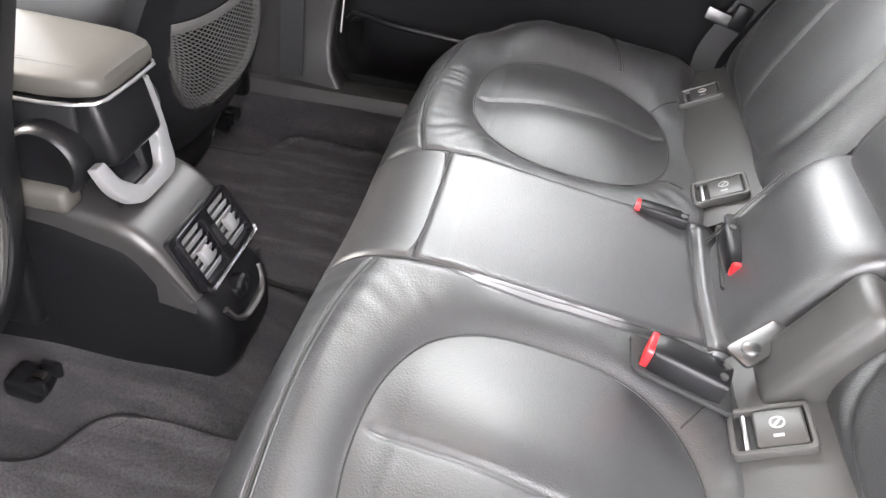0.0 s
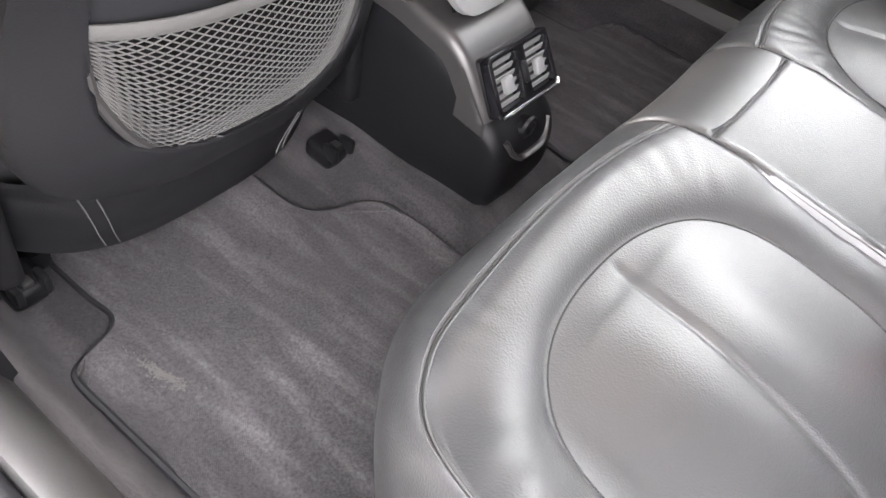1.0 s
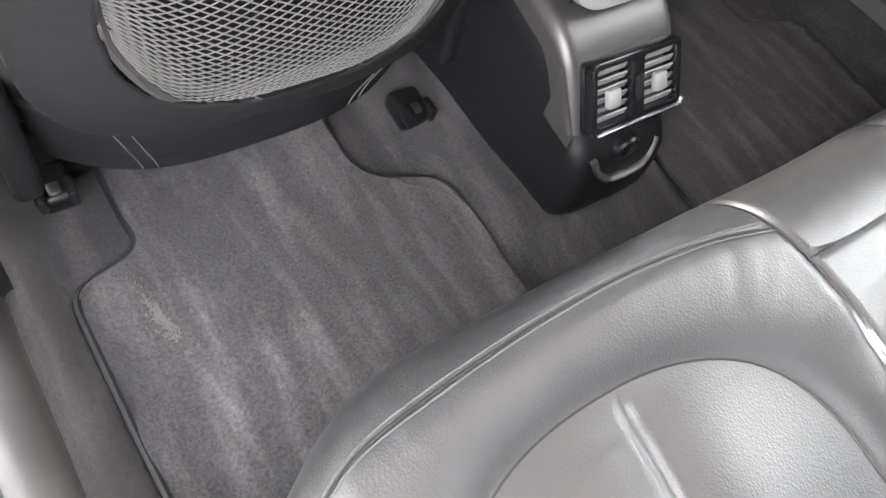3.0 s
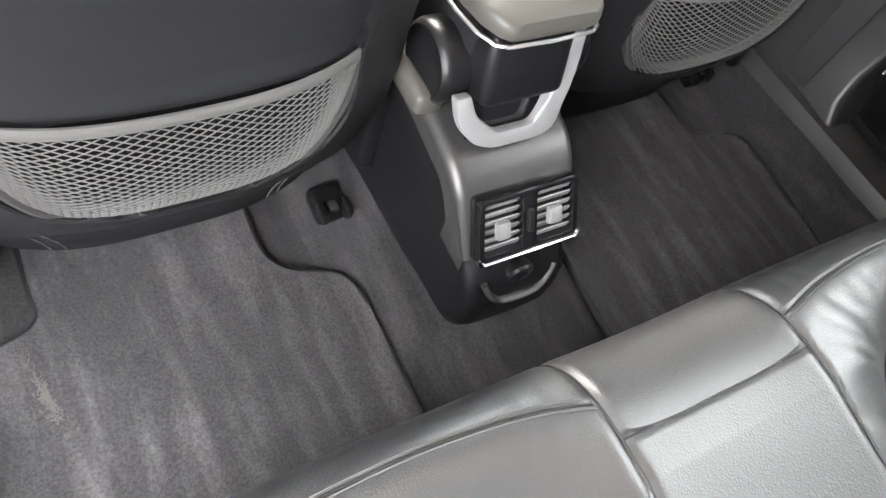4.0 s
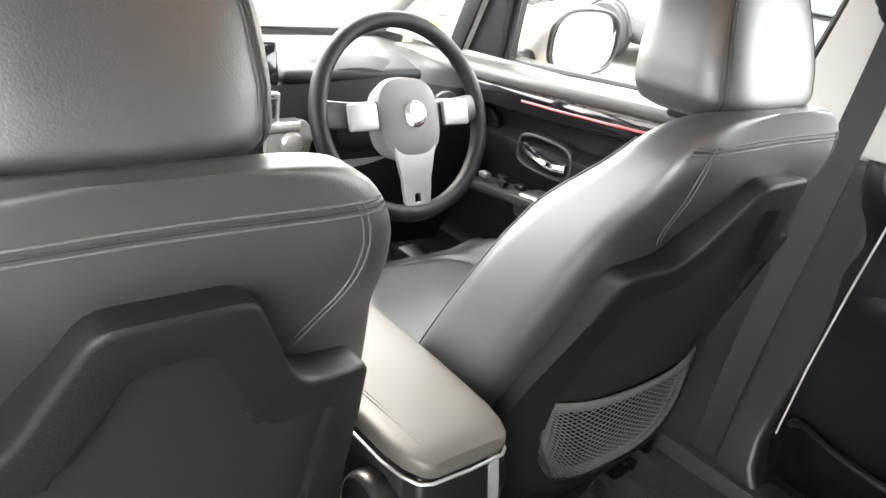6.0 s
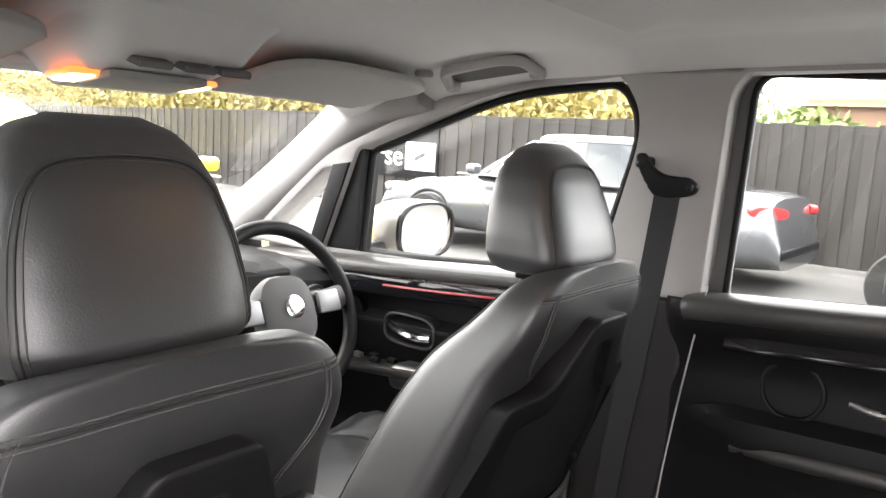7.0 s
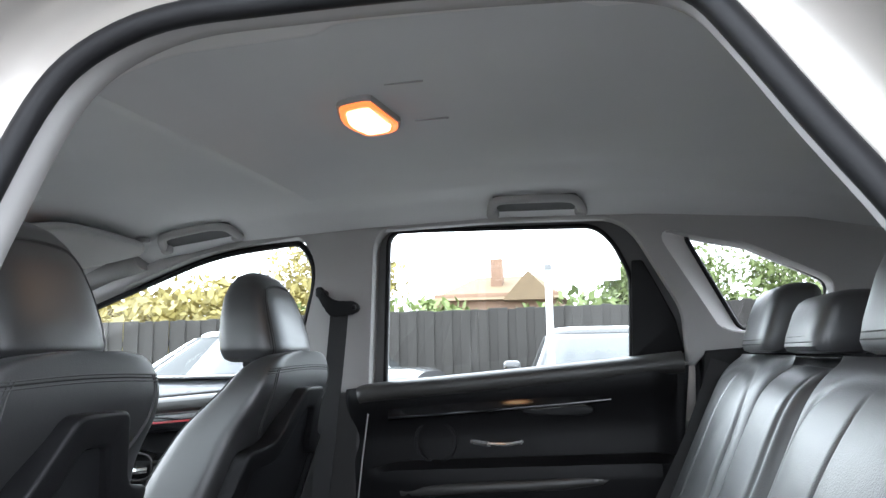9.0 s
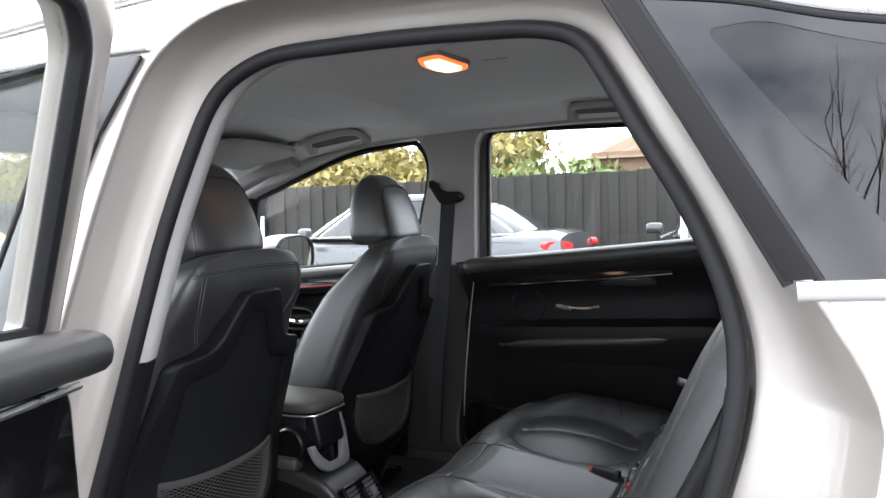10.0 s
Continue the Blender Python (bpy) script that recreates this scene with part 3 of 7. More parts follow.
    part("map_pocket", surf(lambda u, v: (-0.395 + 0.66 * u, 0.722 - 0.060 * math.sin(math.pi * min(1, v * 1.3) * 0.5) * ease(-0.02, 0.10, u) * ease(0, 0.12, 1 - u), 0.455 + 0.14 * v * (0.75 + 0.25 * ease(0, 0.08, u)) - 0.02 * u), 40, 12), PLASTIC_SMOOTH, d)
    part("pocket_lip", tube(spline([(-0.392, 0.712, 0.570), (-0.375, 0.692, 0.590), (-0.345, 0.676, 0.596), (-0.28, 0.664, 0.590), (-0.10, 0.662, 0.582), (0.22, 0.672, 0.575)], 6), 0.007, 8), PLASTIC_SMOOTH, d, "rounded pocket edge")
    part("edge_strip", tube(spline([(-0.405, 0.700, 0.545), (-0.400, 0.696, 0.60), (-0.392, 0.694, 0.70), (-0.374, 0.690, 0.85), (-0.352, 0.684, 1.0), (-0.340, 0.680, 1.07)], 6), 0.0018, 6, False, (0, 1, 0)), TRIM_LIGHT, d, "pale door edge seal")
    tagged(d, "closed rear car door with black panel, padded ledge and clear window", "car door")


def front_door_right():
    d = holder("front_door", (-1.0, 0.78, 0.45))
    p = part("door_panel", door_panel("p", -1.62, -0.60, 0.10, 0.44, 0.955, 1.025), PLASTIC, d)
    s = p.modifiers.new("thick", "SOLIDIFY")
    s.thickness = 0.03
    s.offset = -1
    part("window_ledge", sweep(spline([(-1.62, 0.715, 0.945), (-1.2, 0.705, 0.975), (-0.9, 0.705, 1.0), (-0.575, 0.712, 1.025)], 5), [(a, b) for a, b in ring(0, 0, 0.055, 0.022, 2.6, 16)]), LEDGE, d, "padded window ledge")
    pane("window_pane", FW, on_right, 0.012, GLASS, d)
    part("window_seal", tube([on_right(u, v, -0.004) for u, v in FW], 0.009, 8, True, (0, 1, 0)), RUBBER, d)
    part("mirror_cover", slab(rounded([(-1.44, 0.985), (-1.285, 0.995), (-1.225, 1.265), (-1.245, 1.268)], 0.008, 3), [], on_right, -0.03, 0.03, 0.004), PLASTIC, d, "black mirror triangle cover")
    strip = spline([(-1.55, 0.690, 0.905), (-1.3, 0.680, 0.925), (-1.0, 0.676, 0.945), (-0.68, 0.684, 0.972)], 5)
    part("trim_strip", sweep(strip, ring(0, 0, 0.007, 0.024, 2.6, 12)), GLOSS_BLACK, d, "glossy black door trim strip")
    part("accent_line", tube([p + Vector((0, -0.002, 0.026)) for p in strip], 0.004, 6), SATIN_METAL, d, "thin silver accent line")
    part("red_line", tube([p + Vector((0, -0.006, 0.004)) for p in strip[8:]], 0.003, 6), RED_LINE, d, "thin red accent line")
    part("handle_cup", slab(ring(-1.06, 0.832, 0.085, 0.042, 3.4, 24), [ring(-1.06, 0.832, 0.076, 0.034, 3.4, 24)], lambda u, v, w: Vector((u, 0.712 + w, v)), -0.014, 0.02, 0.005), RIM_GREY, d)
    part("door_handle", tube(spline([(-1.12, 0.700, 0.838), (-1.08, 0.690, 0.828), (-1.03, 0.690, 0.823), (-0.99, 0.700, 0.826)], 4), 0.010, 8), CHROME, d, "chrome inner door handle")
    part("switch_panel", rbox((-1.08, 0.655, 0.742), (0.27, 0.075, 0.022), 0.008, 2, (0, -6, 0)), RIM_GREY, d)
    for k in range(4):
        part("window_switch", rbox((-1.17 + 0.035 * (k % 2) + 0.06 * (k // 2), 0.640 + 0.024 * (k % 2), 0.760), (0.026, 0.018, 0.012), 0.003), SATIN_METAL if k < 1 else PLASTIC, d)
    part("armrest", rbox((-0.88, 0.665, 0.745), (0.36, 0.085, 0.06), 0.022, 3, (0, -4, 0)), LEATHER, d, "padded black armrest")
    part("speaker_grille", slab(ring(-1.28, 0.83, 0.05, 0.055, 2.0, 32), [], lambda u, v, w: Vector((u, 0.722 + w, v)), -0.006, 0.02, 0.004), PLASTIC_SMOOTH, d, "round black speaker grille")
    tagged(d, "closed driver's door with black panel, padded ledge and clear window", "car door")


rear_door_right()
front_door_right()


def wing_mirror():
    m = holder("wing_mirror", (-1.25, 0.90, 0.96))
    rings = []
    for t, sx, sz in ((0.0, 0.03, 0.03), (0.06, 0.065, 0.055), (0.2, 0.10, 0.074), (0.5, 0.122, 0.084), (0.88, 0.130, 0.086), (1.0, 0.126, 0.082)):
        rings.append([Vector((-1.42 + 0.16 * t, 0.985 + a, 1.040 + b)) for a, b in ring(0, 0, sx, sz, 2.8, 28)])
    part("housing", loft(rings), PAINT, m, "silver painted mirror housing")
    part("mirror_frame", slab(ring(0.985, 1.040, 0.127, 0.083, 2.8, 28), [ring(0.985, 1.040, 0.117, 0.074, 2.8, 28)], lambda u, v, w: Vector((-1.262 + w, u, v)), 0, 0.012, 0.003), PLASTIC_SMOOTH, m)
    part("mirror_pane", slab(ring(0.985, 1.040, 0.117, 0.074, 2.8, 28), [], lambda u, v, w: Vector((-1.262 + w - (u - 0.985) * 0.06 + (v - 1.04) * 0.02, u, v)), 0.004, 0.008), MIRROR, m)
    part("bracket", rbox((-1.33, 0.86, 0.985), (0.06, 0.14, 0.05), 0.015, 3), PLASTIC_SMOOTH, m)
    tagged(m, "silver wing mirror outside the driver's window", "mirror")


wing_mirror()


# ---- near side: painted body with the open doorway ----
DOOR = rounded([(-0.50, 0.42), (0.22, 0.42), (0.38, 0.60), (0.455, 0.86), (0.485, 0.97), (0.493, 1.05), (0.482, 1.119), (0.441, 1.205), (0.398, 1.272), (0.352, 1.353), (0.325, 1.395), (0.27, 1.410), (0.10, 1.420), (-0.118, 1.421), (-0.19, 1.392), (-0.225, 1.35), (-0.283, 1.188), (-0.319, 1.022), (-0.362, 0.82), (-0.41, 0.64)],
               [0.08, 0.12, 0.12, 0.05, 0.04, 0.04, 0.04, 0.04, 0.04, 0.04, 0.03, 0.03, 0.08, 0.05, 0.04, 0.05, 0.08, 0.08, 0.08, 0.08], 4)


def near(u, v, w):
    """The doorway's flange, set well inside the outer skin."""
    return Vector((u, -(0.69 - 0.17 * (v - 0.95) if v > 0.75 else 0.724 - 0.02 * (0.75 - v)) - w, v))


def wide(loop, d):
    """Grown by d, and by more behind the doorway below the waist."""
    return [(u + (p - u) * (1 + 0.9 * ease(1.14, 1.0, v) * ease(0.3, 0.45, u) + 0.28 * ease(0.25, 0.4, u)), v + (q - v)) for (u, v), (p, q) in zip(loop, grown(loop, d))]


def door_ring(d, w):
    return [near(u, v, w) for u, v in wide(DOOR, d)]


jamb = loft([door_ring(0.010, -0.03), door_ring(0.014, -0.004), door_ring(0.020, 0.002), door_ring(0.032, 0.006), door_ring(0.044, 0.020), door_ring(0.053, 0.042), door_ring(0.059, 0.066), door_ring(0.064, 0.084)], cap=False)
BODY_EDGE = wide(DOOR, 0.063)
BODY = [(-1.6, 0.30), (1.9, 0.30), (1.9, 1.12), (1.45, 1.34), (0.95, 1.43), (0.4, 1.497), (-0.1, 1.512), (-0.6, 1.485), (-0.95, 1.425), (-1.35, 1.28), (-1.75, 1.08)]
QGLASS = rounded([(0.562, 1.132), (1.15, 1.156), (1.22, 1.26), (0.85, 1.318), (0.625, 1.352), (0.50, 1.388), (0.396, 1.410)], [0.004, 0.03, 0.04, 0.1, 0.06, 0.05, 0.006], 5)
FGLASS = rounded([(-1.45, 0.99), (-0.555, 1.01), (-0.405, 1.425), (-0.45, 1.432), (-0.9, 1.39), (-1.32, 1.22)], [0.02, 0.01, 0.02, 0.02, 0.1, 0.03], 5)


def body_y(x, z):
    """Outer skin: fullest at waist height, and leaning in above it."""
    waist = 0.02 * math.exp(-(((z - 0.80) / 0.20) ** 2))
    arch = 0.035 * ease(0.62, 0.85, x) * math.exp(-(((z - 0.75) / 0.22) ** 2))
    return (0.775 - 0.17 * (z - 0.95) if z > 0.75 else 0.809) + waist + arch


def skin(u, v, w):
    return Vector((u, -body_y(u, v) - w + 0.006, v))


wall_left = holder("wall_left", (0, -0.8, 0.3))
part("door_jamb", jamb, PAINT, wall_left, "champagne silver painted door surround")


def body_panel():
    bm = slab(BODY, [BODY_EDGE, QGLASS, FGLASS], lambda u, v, w: Vector((u, v, w)), 0, 0.012)
    bmesh.ops.subdivide_edges(bm, edges=[e for e in bm.edges if e.calc_length() > 0.12], cuts=3, use_grid_fill=True)
    bmesh.ops.triangulate(bm, faces=bm.faces[:])
    for v in bm.verts:
        v.co = skin(*v.co)
    return bm


part("body_panel", body_panel(), PAINT, wall_left, "champagne silver painted body side")
part("body_edge", sweep([skin(u, v, 0.012) for u, v in BODY_EDGE], ring(0, 0, 0.005, 0.004, 2.2, 10), True, (0, 1, 0)), PAINT, wall_left, "folded body edge round the doorway")
tagged(wall_left, "silver car body side with an open rear doorway", "car body", kind="structure")
seal_path = [p + Vector((0, 0.0, 0)) for p in door_ring(0.006, 0.002)]
seal = part("door_seal", sweep(seal_path, ring(0, 0, 0.011, 0.011, 2.4, 12), True, (0, 1, 0)), RUBBER)
tagged(seal, "black rubber weather seal round the doorway", "door seal", kind="structure")
trim_rings = [door_ring(0.004, -0.010), door_ring(0.000, -0.024), door_ring(0.008, -0.050), door_ring(0.045, -0.075)]
tv, tf = loft(trim_rings, cap=False)
for name, test, m, label in (("pillar_trim", lambda z: z > 1.0, TRIM_LIGHT, "light grey inner trim round the upper doorway"), ("lower_trim", lambda z: z <= 1.0, PLASTIC, "black plastic inner trim round the lower doorway")):
    piece = part(name, (tv, [f for f in tf if test(sum(tv[i][2] for i in f) / 4)]), m)
    tagged(piece, label, "pillar trim", kind="structure")

quarter_near = holder("window_2", (0.7, -0.78, 1.2))
pane("pane", QGLASS, skin, 0.008, DARK_PANE, quarter_near)
frit = rounded([(0.650, 1.148), (1.12, 1.168), (1.17, 1.25), (0.85, 1.300), (0.625, 1.334), (0.525, 1.372), (0.475, 1.368)], [0.02, 0.03, 0.03, 0.1, 0.06, 0.02, 0.012], 5)
part("glass_border", slab(grown(QGLASS, 0.004), [frit], skin, 0.0122, 0.0128), GLOSS_BLACK, quarter_near, "black printed glass border")
part("window_surround", slab([(0.546, 1.130), (0.573, 1.132), (0.406, 1.411), (0.379, 1.415)], [], skin, 0.0132, 0.0170, 0.001), TRIM_SEAL, quarter_near, "dark satin window edge trim")
part("surround_seal", sweep([skin(u, v, 0.012) for u, v in [(0.549, 1.126), (0.46, 1.281), (0.376, 1.418)]], ring(0, 0, 0.005, 0.004, 2.4, 8), False, (0, 1, 0)), RUBBER, quarter_near)
part("surround_seal", sweep([skin(u, v, 0.0135) for u, v in [(0.575, 1.130), (0.490, 1.272), (0.407, 1.411)]], ring(0, 0, 0.004, 0.003, 2.4, 8), False, (0, 1, 0)), RUBBER, quarter_near)
part("roof_seal", sweep([skin(p.x, p.y, 0.012) for p in spline([(0.385, 1.416, 0), (0.50, 1.394, 0), (0.625, 1.358, 0), (0.85, 1.324, 0), (1.2, 1.27, 0)], 6)], ring(0, 0, 0.004, 0.004, 2.4, 8), False, (0, 1, 0)), RUBBER, quarter_near)
part("roof_strip", sweep([skin(p.x, p.y, 0.014) for p in spline([(0.378, 1.430, 0), (0.50, 1.407, 0), (0.625, 1.371, 0), (0.85, 1.337, 0), (1.2, 1.285, 0)], 6)], ring(0, 0, 0.010, 0.005, 2.8, 10), False, (0, 1, 0)), SATIN_METAL, quarter_near, "satin metal roof edge strip")
part("chrome_strip", sweep([skin(u, v, 0.014) for u, v in [(0.556, 1.121), (0.8, 1.133), (1.15, 1.146), (1.5, 1.159)]], rounded([(-0.009, -0.006), (0.009, -0.006), (0.009, 0.004), (-0.009, 0.004)], 0.003, 3), False, (0, 1, 0)), SATIN_METAL, quarter_near, "satin metal waist strip")
tagged(quarter_near, "fixed rear side window with dark privacy glass", "window", kind="structure")
front_near = holder("window_3", (-0.8, -0.78, 1.2))
pane("pane", FGLASS, skin, 0.0, GLASS, front_near)
part("pillar_cover", slab(rounded([(-0.55, 1.01), (-0.440, 0.99), (-0.432, 1.04), (-0.405, 1.158), (-0.385, 1.205), (-0.332, 1.318), (-0.262, 1.426), (-0.395, 1.432)], 0.01, 3), [], skin, 0.013, 0.020, 0.003), GLOSS_BLACK, front_near, "glossy black door pillar cover")
part("window_seal", sweep([skin(u, v, 0.012) for u, v in FGLASS], ring(0, 0, 0.006, 0.010, 2.6, 10), True, (0, 1, 0)), RUBBER, front_near)
part("chrome_strip", sweep([skin(u, v, 0.018) for u, v in [(-1.35, 1.245), (-0.95, 1.402), (-0.6, 1.440), (-0.40, 1.443), (-0.255, 1.442)]], ring(0, 0, 0.011, 0.005, 3.0, 12), False, (0, 1, 0)), SATIN_METAL, front_near, "satin metal roof edge strip")
tagged(front_near, "front side window of the silver car", "window", kind="structure")


def roof_skin(u, v):
    x, y = -1.3 + 2.9 * u, -0.69 + 1.38 * v
    a = abs(y) / 0.69
    z = lerp_table([(-1.3, 1.428), (-0.9, 1.505), (-0.4, 1.546), (0.1, 1.556), (0.6, 1.54), (1.1, 1.49), (1.6, 1.40)], x)[0]
    return x, y, z - 0.03 * a**2 - 0.035 * ease(0.86, 1.0, a)


roof = part("roof", surf(roof_skin, 60, 40), PAINT)
s = roof.modifiers.new("thick", "SOLIDIFY")
s.thickness, s.offset = 0.01, -1
tagged(roof, "champagne silver painted car roof panel", "car roof", kind="structure")
rail = part("roof_rail", sweep(spline([(-1.0, -0.66, 1.475), (-0.5, -0.665, 1.512), (0.1, -0.665, 1.530), (0.7, -0.66, 1.510), (1.3, -0.64, 1.43)], 6), ring(0, 0, 0.016, 0.014, 2.4, 12)), SATIN_METAL)
tagged(rail, "satin silver roof rail on the car", "roof rail")

# Closing surfaces at the tail and at the windscreen.
tail = part("wall_rear", slab([(-0.74, 0.30), (0.74, 0.30), (0.74, 1.05), (0.66, 1.36), (-0.66, 1.36), (-0.74, 1.05)], [rounded([(-0.60, 1.05), (0.60, 1.05), (0.54, 1.30), (-0.54, 1.30)], 0.06)], lambda u, v, w: Vector((1.62 - 0.35 * (v - 0.9) + w, u, v)), 0, 0.04), PLASTIC)
tagged(tail, "tailgate closing the boot behind the bench", "tailgate", kind="structure")
rear_window = holder("window_4", (1.5, 0, 1.15))
pane("pane", rounded([(-0.60, 1.05), (0.60, 1.05), (0.54, 1.30), (-0.54, 1.30)], 0.06), lambda u, v, w: Vector((1.63 - 0.35 * (v - 0.9) + w, u, v)), 0, PRIVACY, rear_window)
tagged(rear_window, "tinted rear window in the tailgate", "window", kind="structure")
boot = part("boot_floor", rbox((0.95, 0, 0.52), (1.3, 1.4, 0.04), 0.01), CARPET)
tagged(boot, "charcoal carpeted boot floor behind the bench", "carpet", kind="structure")
for sgn in (-1, 1):
    arch = part("boot_side", slab([(0.58, 0.40), (1.62, 0.40), (1.62, 1.06), (0.62, 1.06)], [], lambda u, v, w: Vector((u, sgn * (side_y(v, 0.655) + w), v)), 0, 0.02), PLASTIC)
    tagged(arch, "black plastic boot side lining", "panel", kind="structure")


def windscreen():
    s = holder("windscreen", (-1.6, 0, 1.1))
    bowed = lambda u, v, w: Vector((-1.22 - (1.40 - v) * 1.62 + 0.10 * u * u * 1.2 + w, u, v))
    loop = rounded([(-0.70, 1.0), (0.70, 1.0), (0.60, 1.385), (-0.60, 1.385)], 0.03, 4)
    pane("pane", loop, bowed, 0, GLASS, s)
    tagged(s, "clear raked windscreen", "windscreen", kind="structure")
    for sgn in (-1, 1):
        path = spline([(-1.80, sgn * 0.735, 1.03), (-1.52, sgn * 0.720, 1.20), (-1.25, sgn * 0.690, 1.36), (-1.0, sgn * 0.655, 1.425)], 6)
        # Same trim as the other pillars, coloured darker to hold back the sunlight.
        a = part("pillar", sweep(path, ring(0, 0, 0.044, 0.060, 2.6, 20)), GRIP_GREY)
        tagged(a, "light grey windscreen pillar trim, darkened against the sunlight", "pillar trim", kind="structure")
    head = part("header_trim", sweep([(-1.20, -0.66, 1.385), (-1.23, 0, 1.395), (-1.20, 0.66, 1.385)], ring(0, 0, 0.05, 0.02, 2.6, 14)), LINING)
    tagged(head, "light grey trim above the windscreen", "trim", kind="structure")
    bonnet = part("bonnet", surf(lambda u, v: (-1.75 - 1.05 * u, (-0.80 + 1.6 * v) * (1 - 0.1 * u), 0.985 - 0.16 * u - 0.05 * (2 * v - 1) ** 2), 16, 24), PAINT)
    tagged(bonnet, "silver painted car bonnet beyond the windscreen", "bonnet", kind="structure")
    wall = part("wall_front", rbox((-1.78, 0, 0.58), (0.06, 1.6, 0.80), 0.02), PLASTIC)
    tagged(wall, "dark bulkhead in front of the footwells", "bulkhead", kind="structure")


windscreen()


# ---- open rear door on the near side ----
def open_door():
    d = holder("open_rear_door", (-0.33, -0.85, 0.45))
    turn = Matrix.Translation((-0.362, -0.80, 0)) @ pose(0, 0, 0, 0, 0, -63) @ Matrix.Translation((0.362, 0.80, 0))

    def place(u, v, w):
        return turn @ Vector((u, -(0.80 - 0.33 * max(0.0, v - 1.0)) - w, v))

    outer = rounded([(-0.36, 0.40), (0.25, 0.40), (0.43, 0.62), (0.52, 0.95), (0.53, 1.10), (0.36, 1.44), (0.24, 1.475), (-0.20, 1.475), (-0.255, 1.44), (-0.345, 1.02)], 0.03, 4)
    glass = rounded([(-0.255, 1.06), (0.46, 1.11), (0.44, 1.20), (0.32, 1.40), (0.22, 1.425), (-0.13, 1.425), (-0.175, 1.39)], 0.02, 4)
    part("door_skin", slab(outer, [glass], place, -0.012, 0.02, 0.006), PAINT, d, "silver painted door skin")
    pane("window_pane", glass, place, 0.0, GLASS, d)
    part("window_seal", sweep([place(u, v, -0.018) for u, v in glass], ring(0, 0, 0.012, 0.012, 2.4, 10), True, tuple(turn.to_3x3() @ Vector((0, 1, 0)))), RUBBER, d)
    inner_loop = rounded([(-0.340, 0.44), (0.25, 0.44), (0.40, 0.64), (0.47, 0.95), (0.47, 1.07), (-0.30, 1.0)], 0.04, 4)
    part("door_panel", slab(inner_loop, [], place, -0.065, -0.012, 0.02, 3), GLOSS_BLACK, d, "black inner door panel")
    ledge = spline([place(-0.300, 1.030, -0.055), place(0.0, 1.052, -0.058), place(0.46, 1.09, -0.055)], 6)
    part("window_ledge", sweep(ledge, ring(0, 0, 0.050, 0.030, 2.6, 16)), LEATHER, d, "padded black window ledge")
    part("trim_line", tube([place(-0.30, 0.988, -0.070), place(0.0, 1.006, -0.075), place(0.4, 1.03, -0.075)], 0.005, 6), SATIN_METAL, d, "silver accent line")
    tagged(d, "open silver rear car door with black inner panel", "car door")


open_door()


# ---- fixtures under the roof ----
def grab_handle(x0, x1, y=0.585):
    z0, z1 = lining_z(x0, y), lining_z(x1, y)
    g = holder("grab_handle", ((x0 + x1) / 2, y, (z0 + z1) / 2))
    spots = [(x0, 0.036), (x0 + 0.003, 0.016), (x0 + 0.014, -0.010), (x0 + 0.036, -0.026), (x0 + 0.070, -0.031), (x1 - 0.070, -0.031), (x1 - 0.036, -0.026), (x1 - 0.014, -0.010), (x1 - 0.003, 0.016), (x1, 0.036)]
    path = spline([(u, y + v, lining_z(u, y + v) - 0.014) for u, v in spots], 6)
    part("grip", sweep(path, ring(0, 0, 0.011, 0.010, 2.8, 14)), TRIM_LIGHT, g)
    loop = rounded([(x0 + 0.010, -0.018), (x1 - 0.010, -0.018), (x1 - 0.002, 0.038), (x0 + 0.002, 0.038)], 0.014, 4)
    # Darker grey than the grip: the shadow behind it is in the colour.
    part("base_plate", slab(loop, [], lambda u, v, w: Vector((u, y + v, lining_z(u, y + v) - 0.003 + w)), 0.0, 0.003), TRIM_DARK, g, "plastic base greyed for the shadow behind the grip")
    for x, z in ((x0 + 0.004, z0), (x1 - 0.004, z1)):
        part("end_cap", rbox((x, y + 0.032, lining_z(x, y + 0.032) - 0.012), (0.030, 0.024, 0.024), 0.008, 3), TRIM_LIGHT, g)
    tagged(g, "light grey plastic grab handle below the roof lining", "grab handle", group="grab handles")


grab_handle(-0.905, -0.690)
grab_handle(-0.015, 0.205)


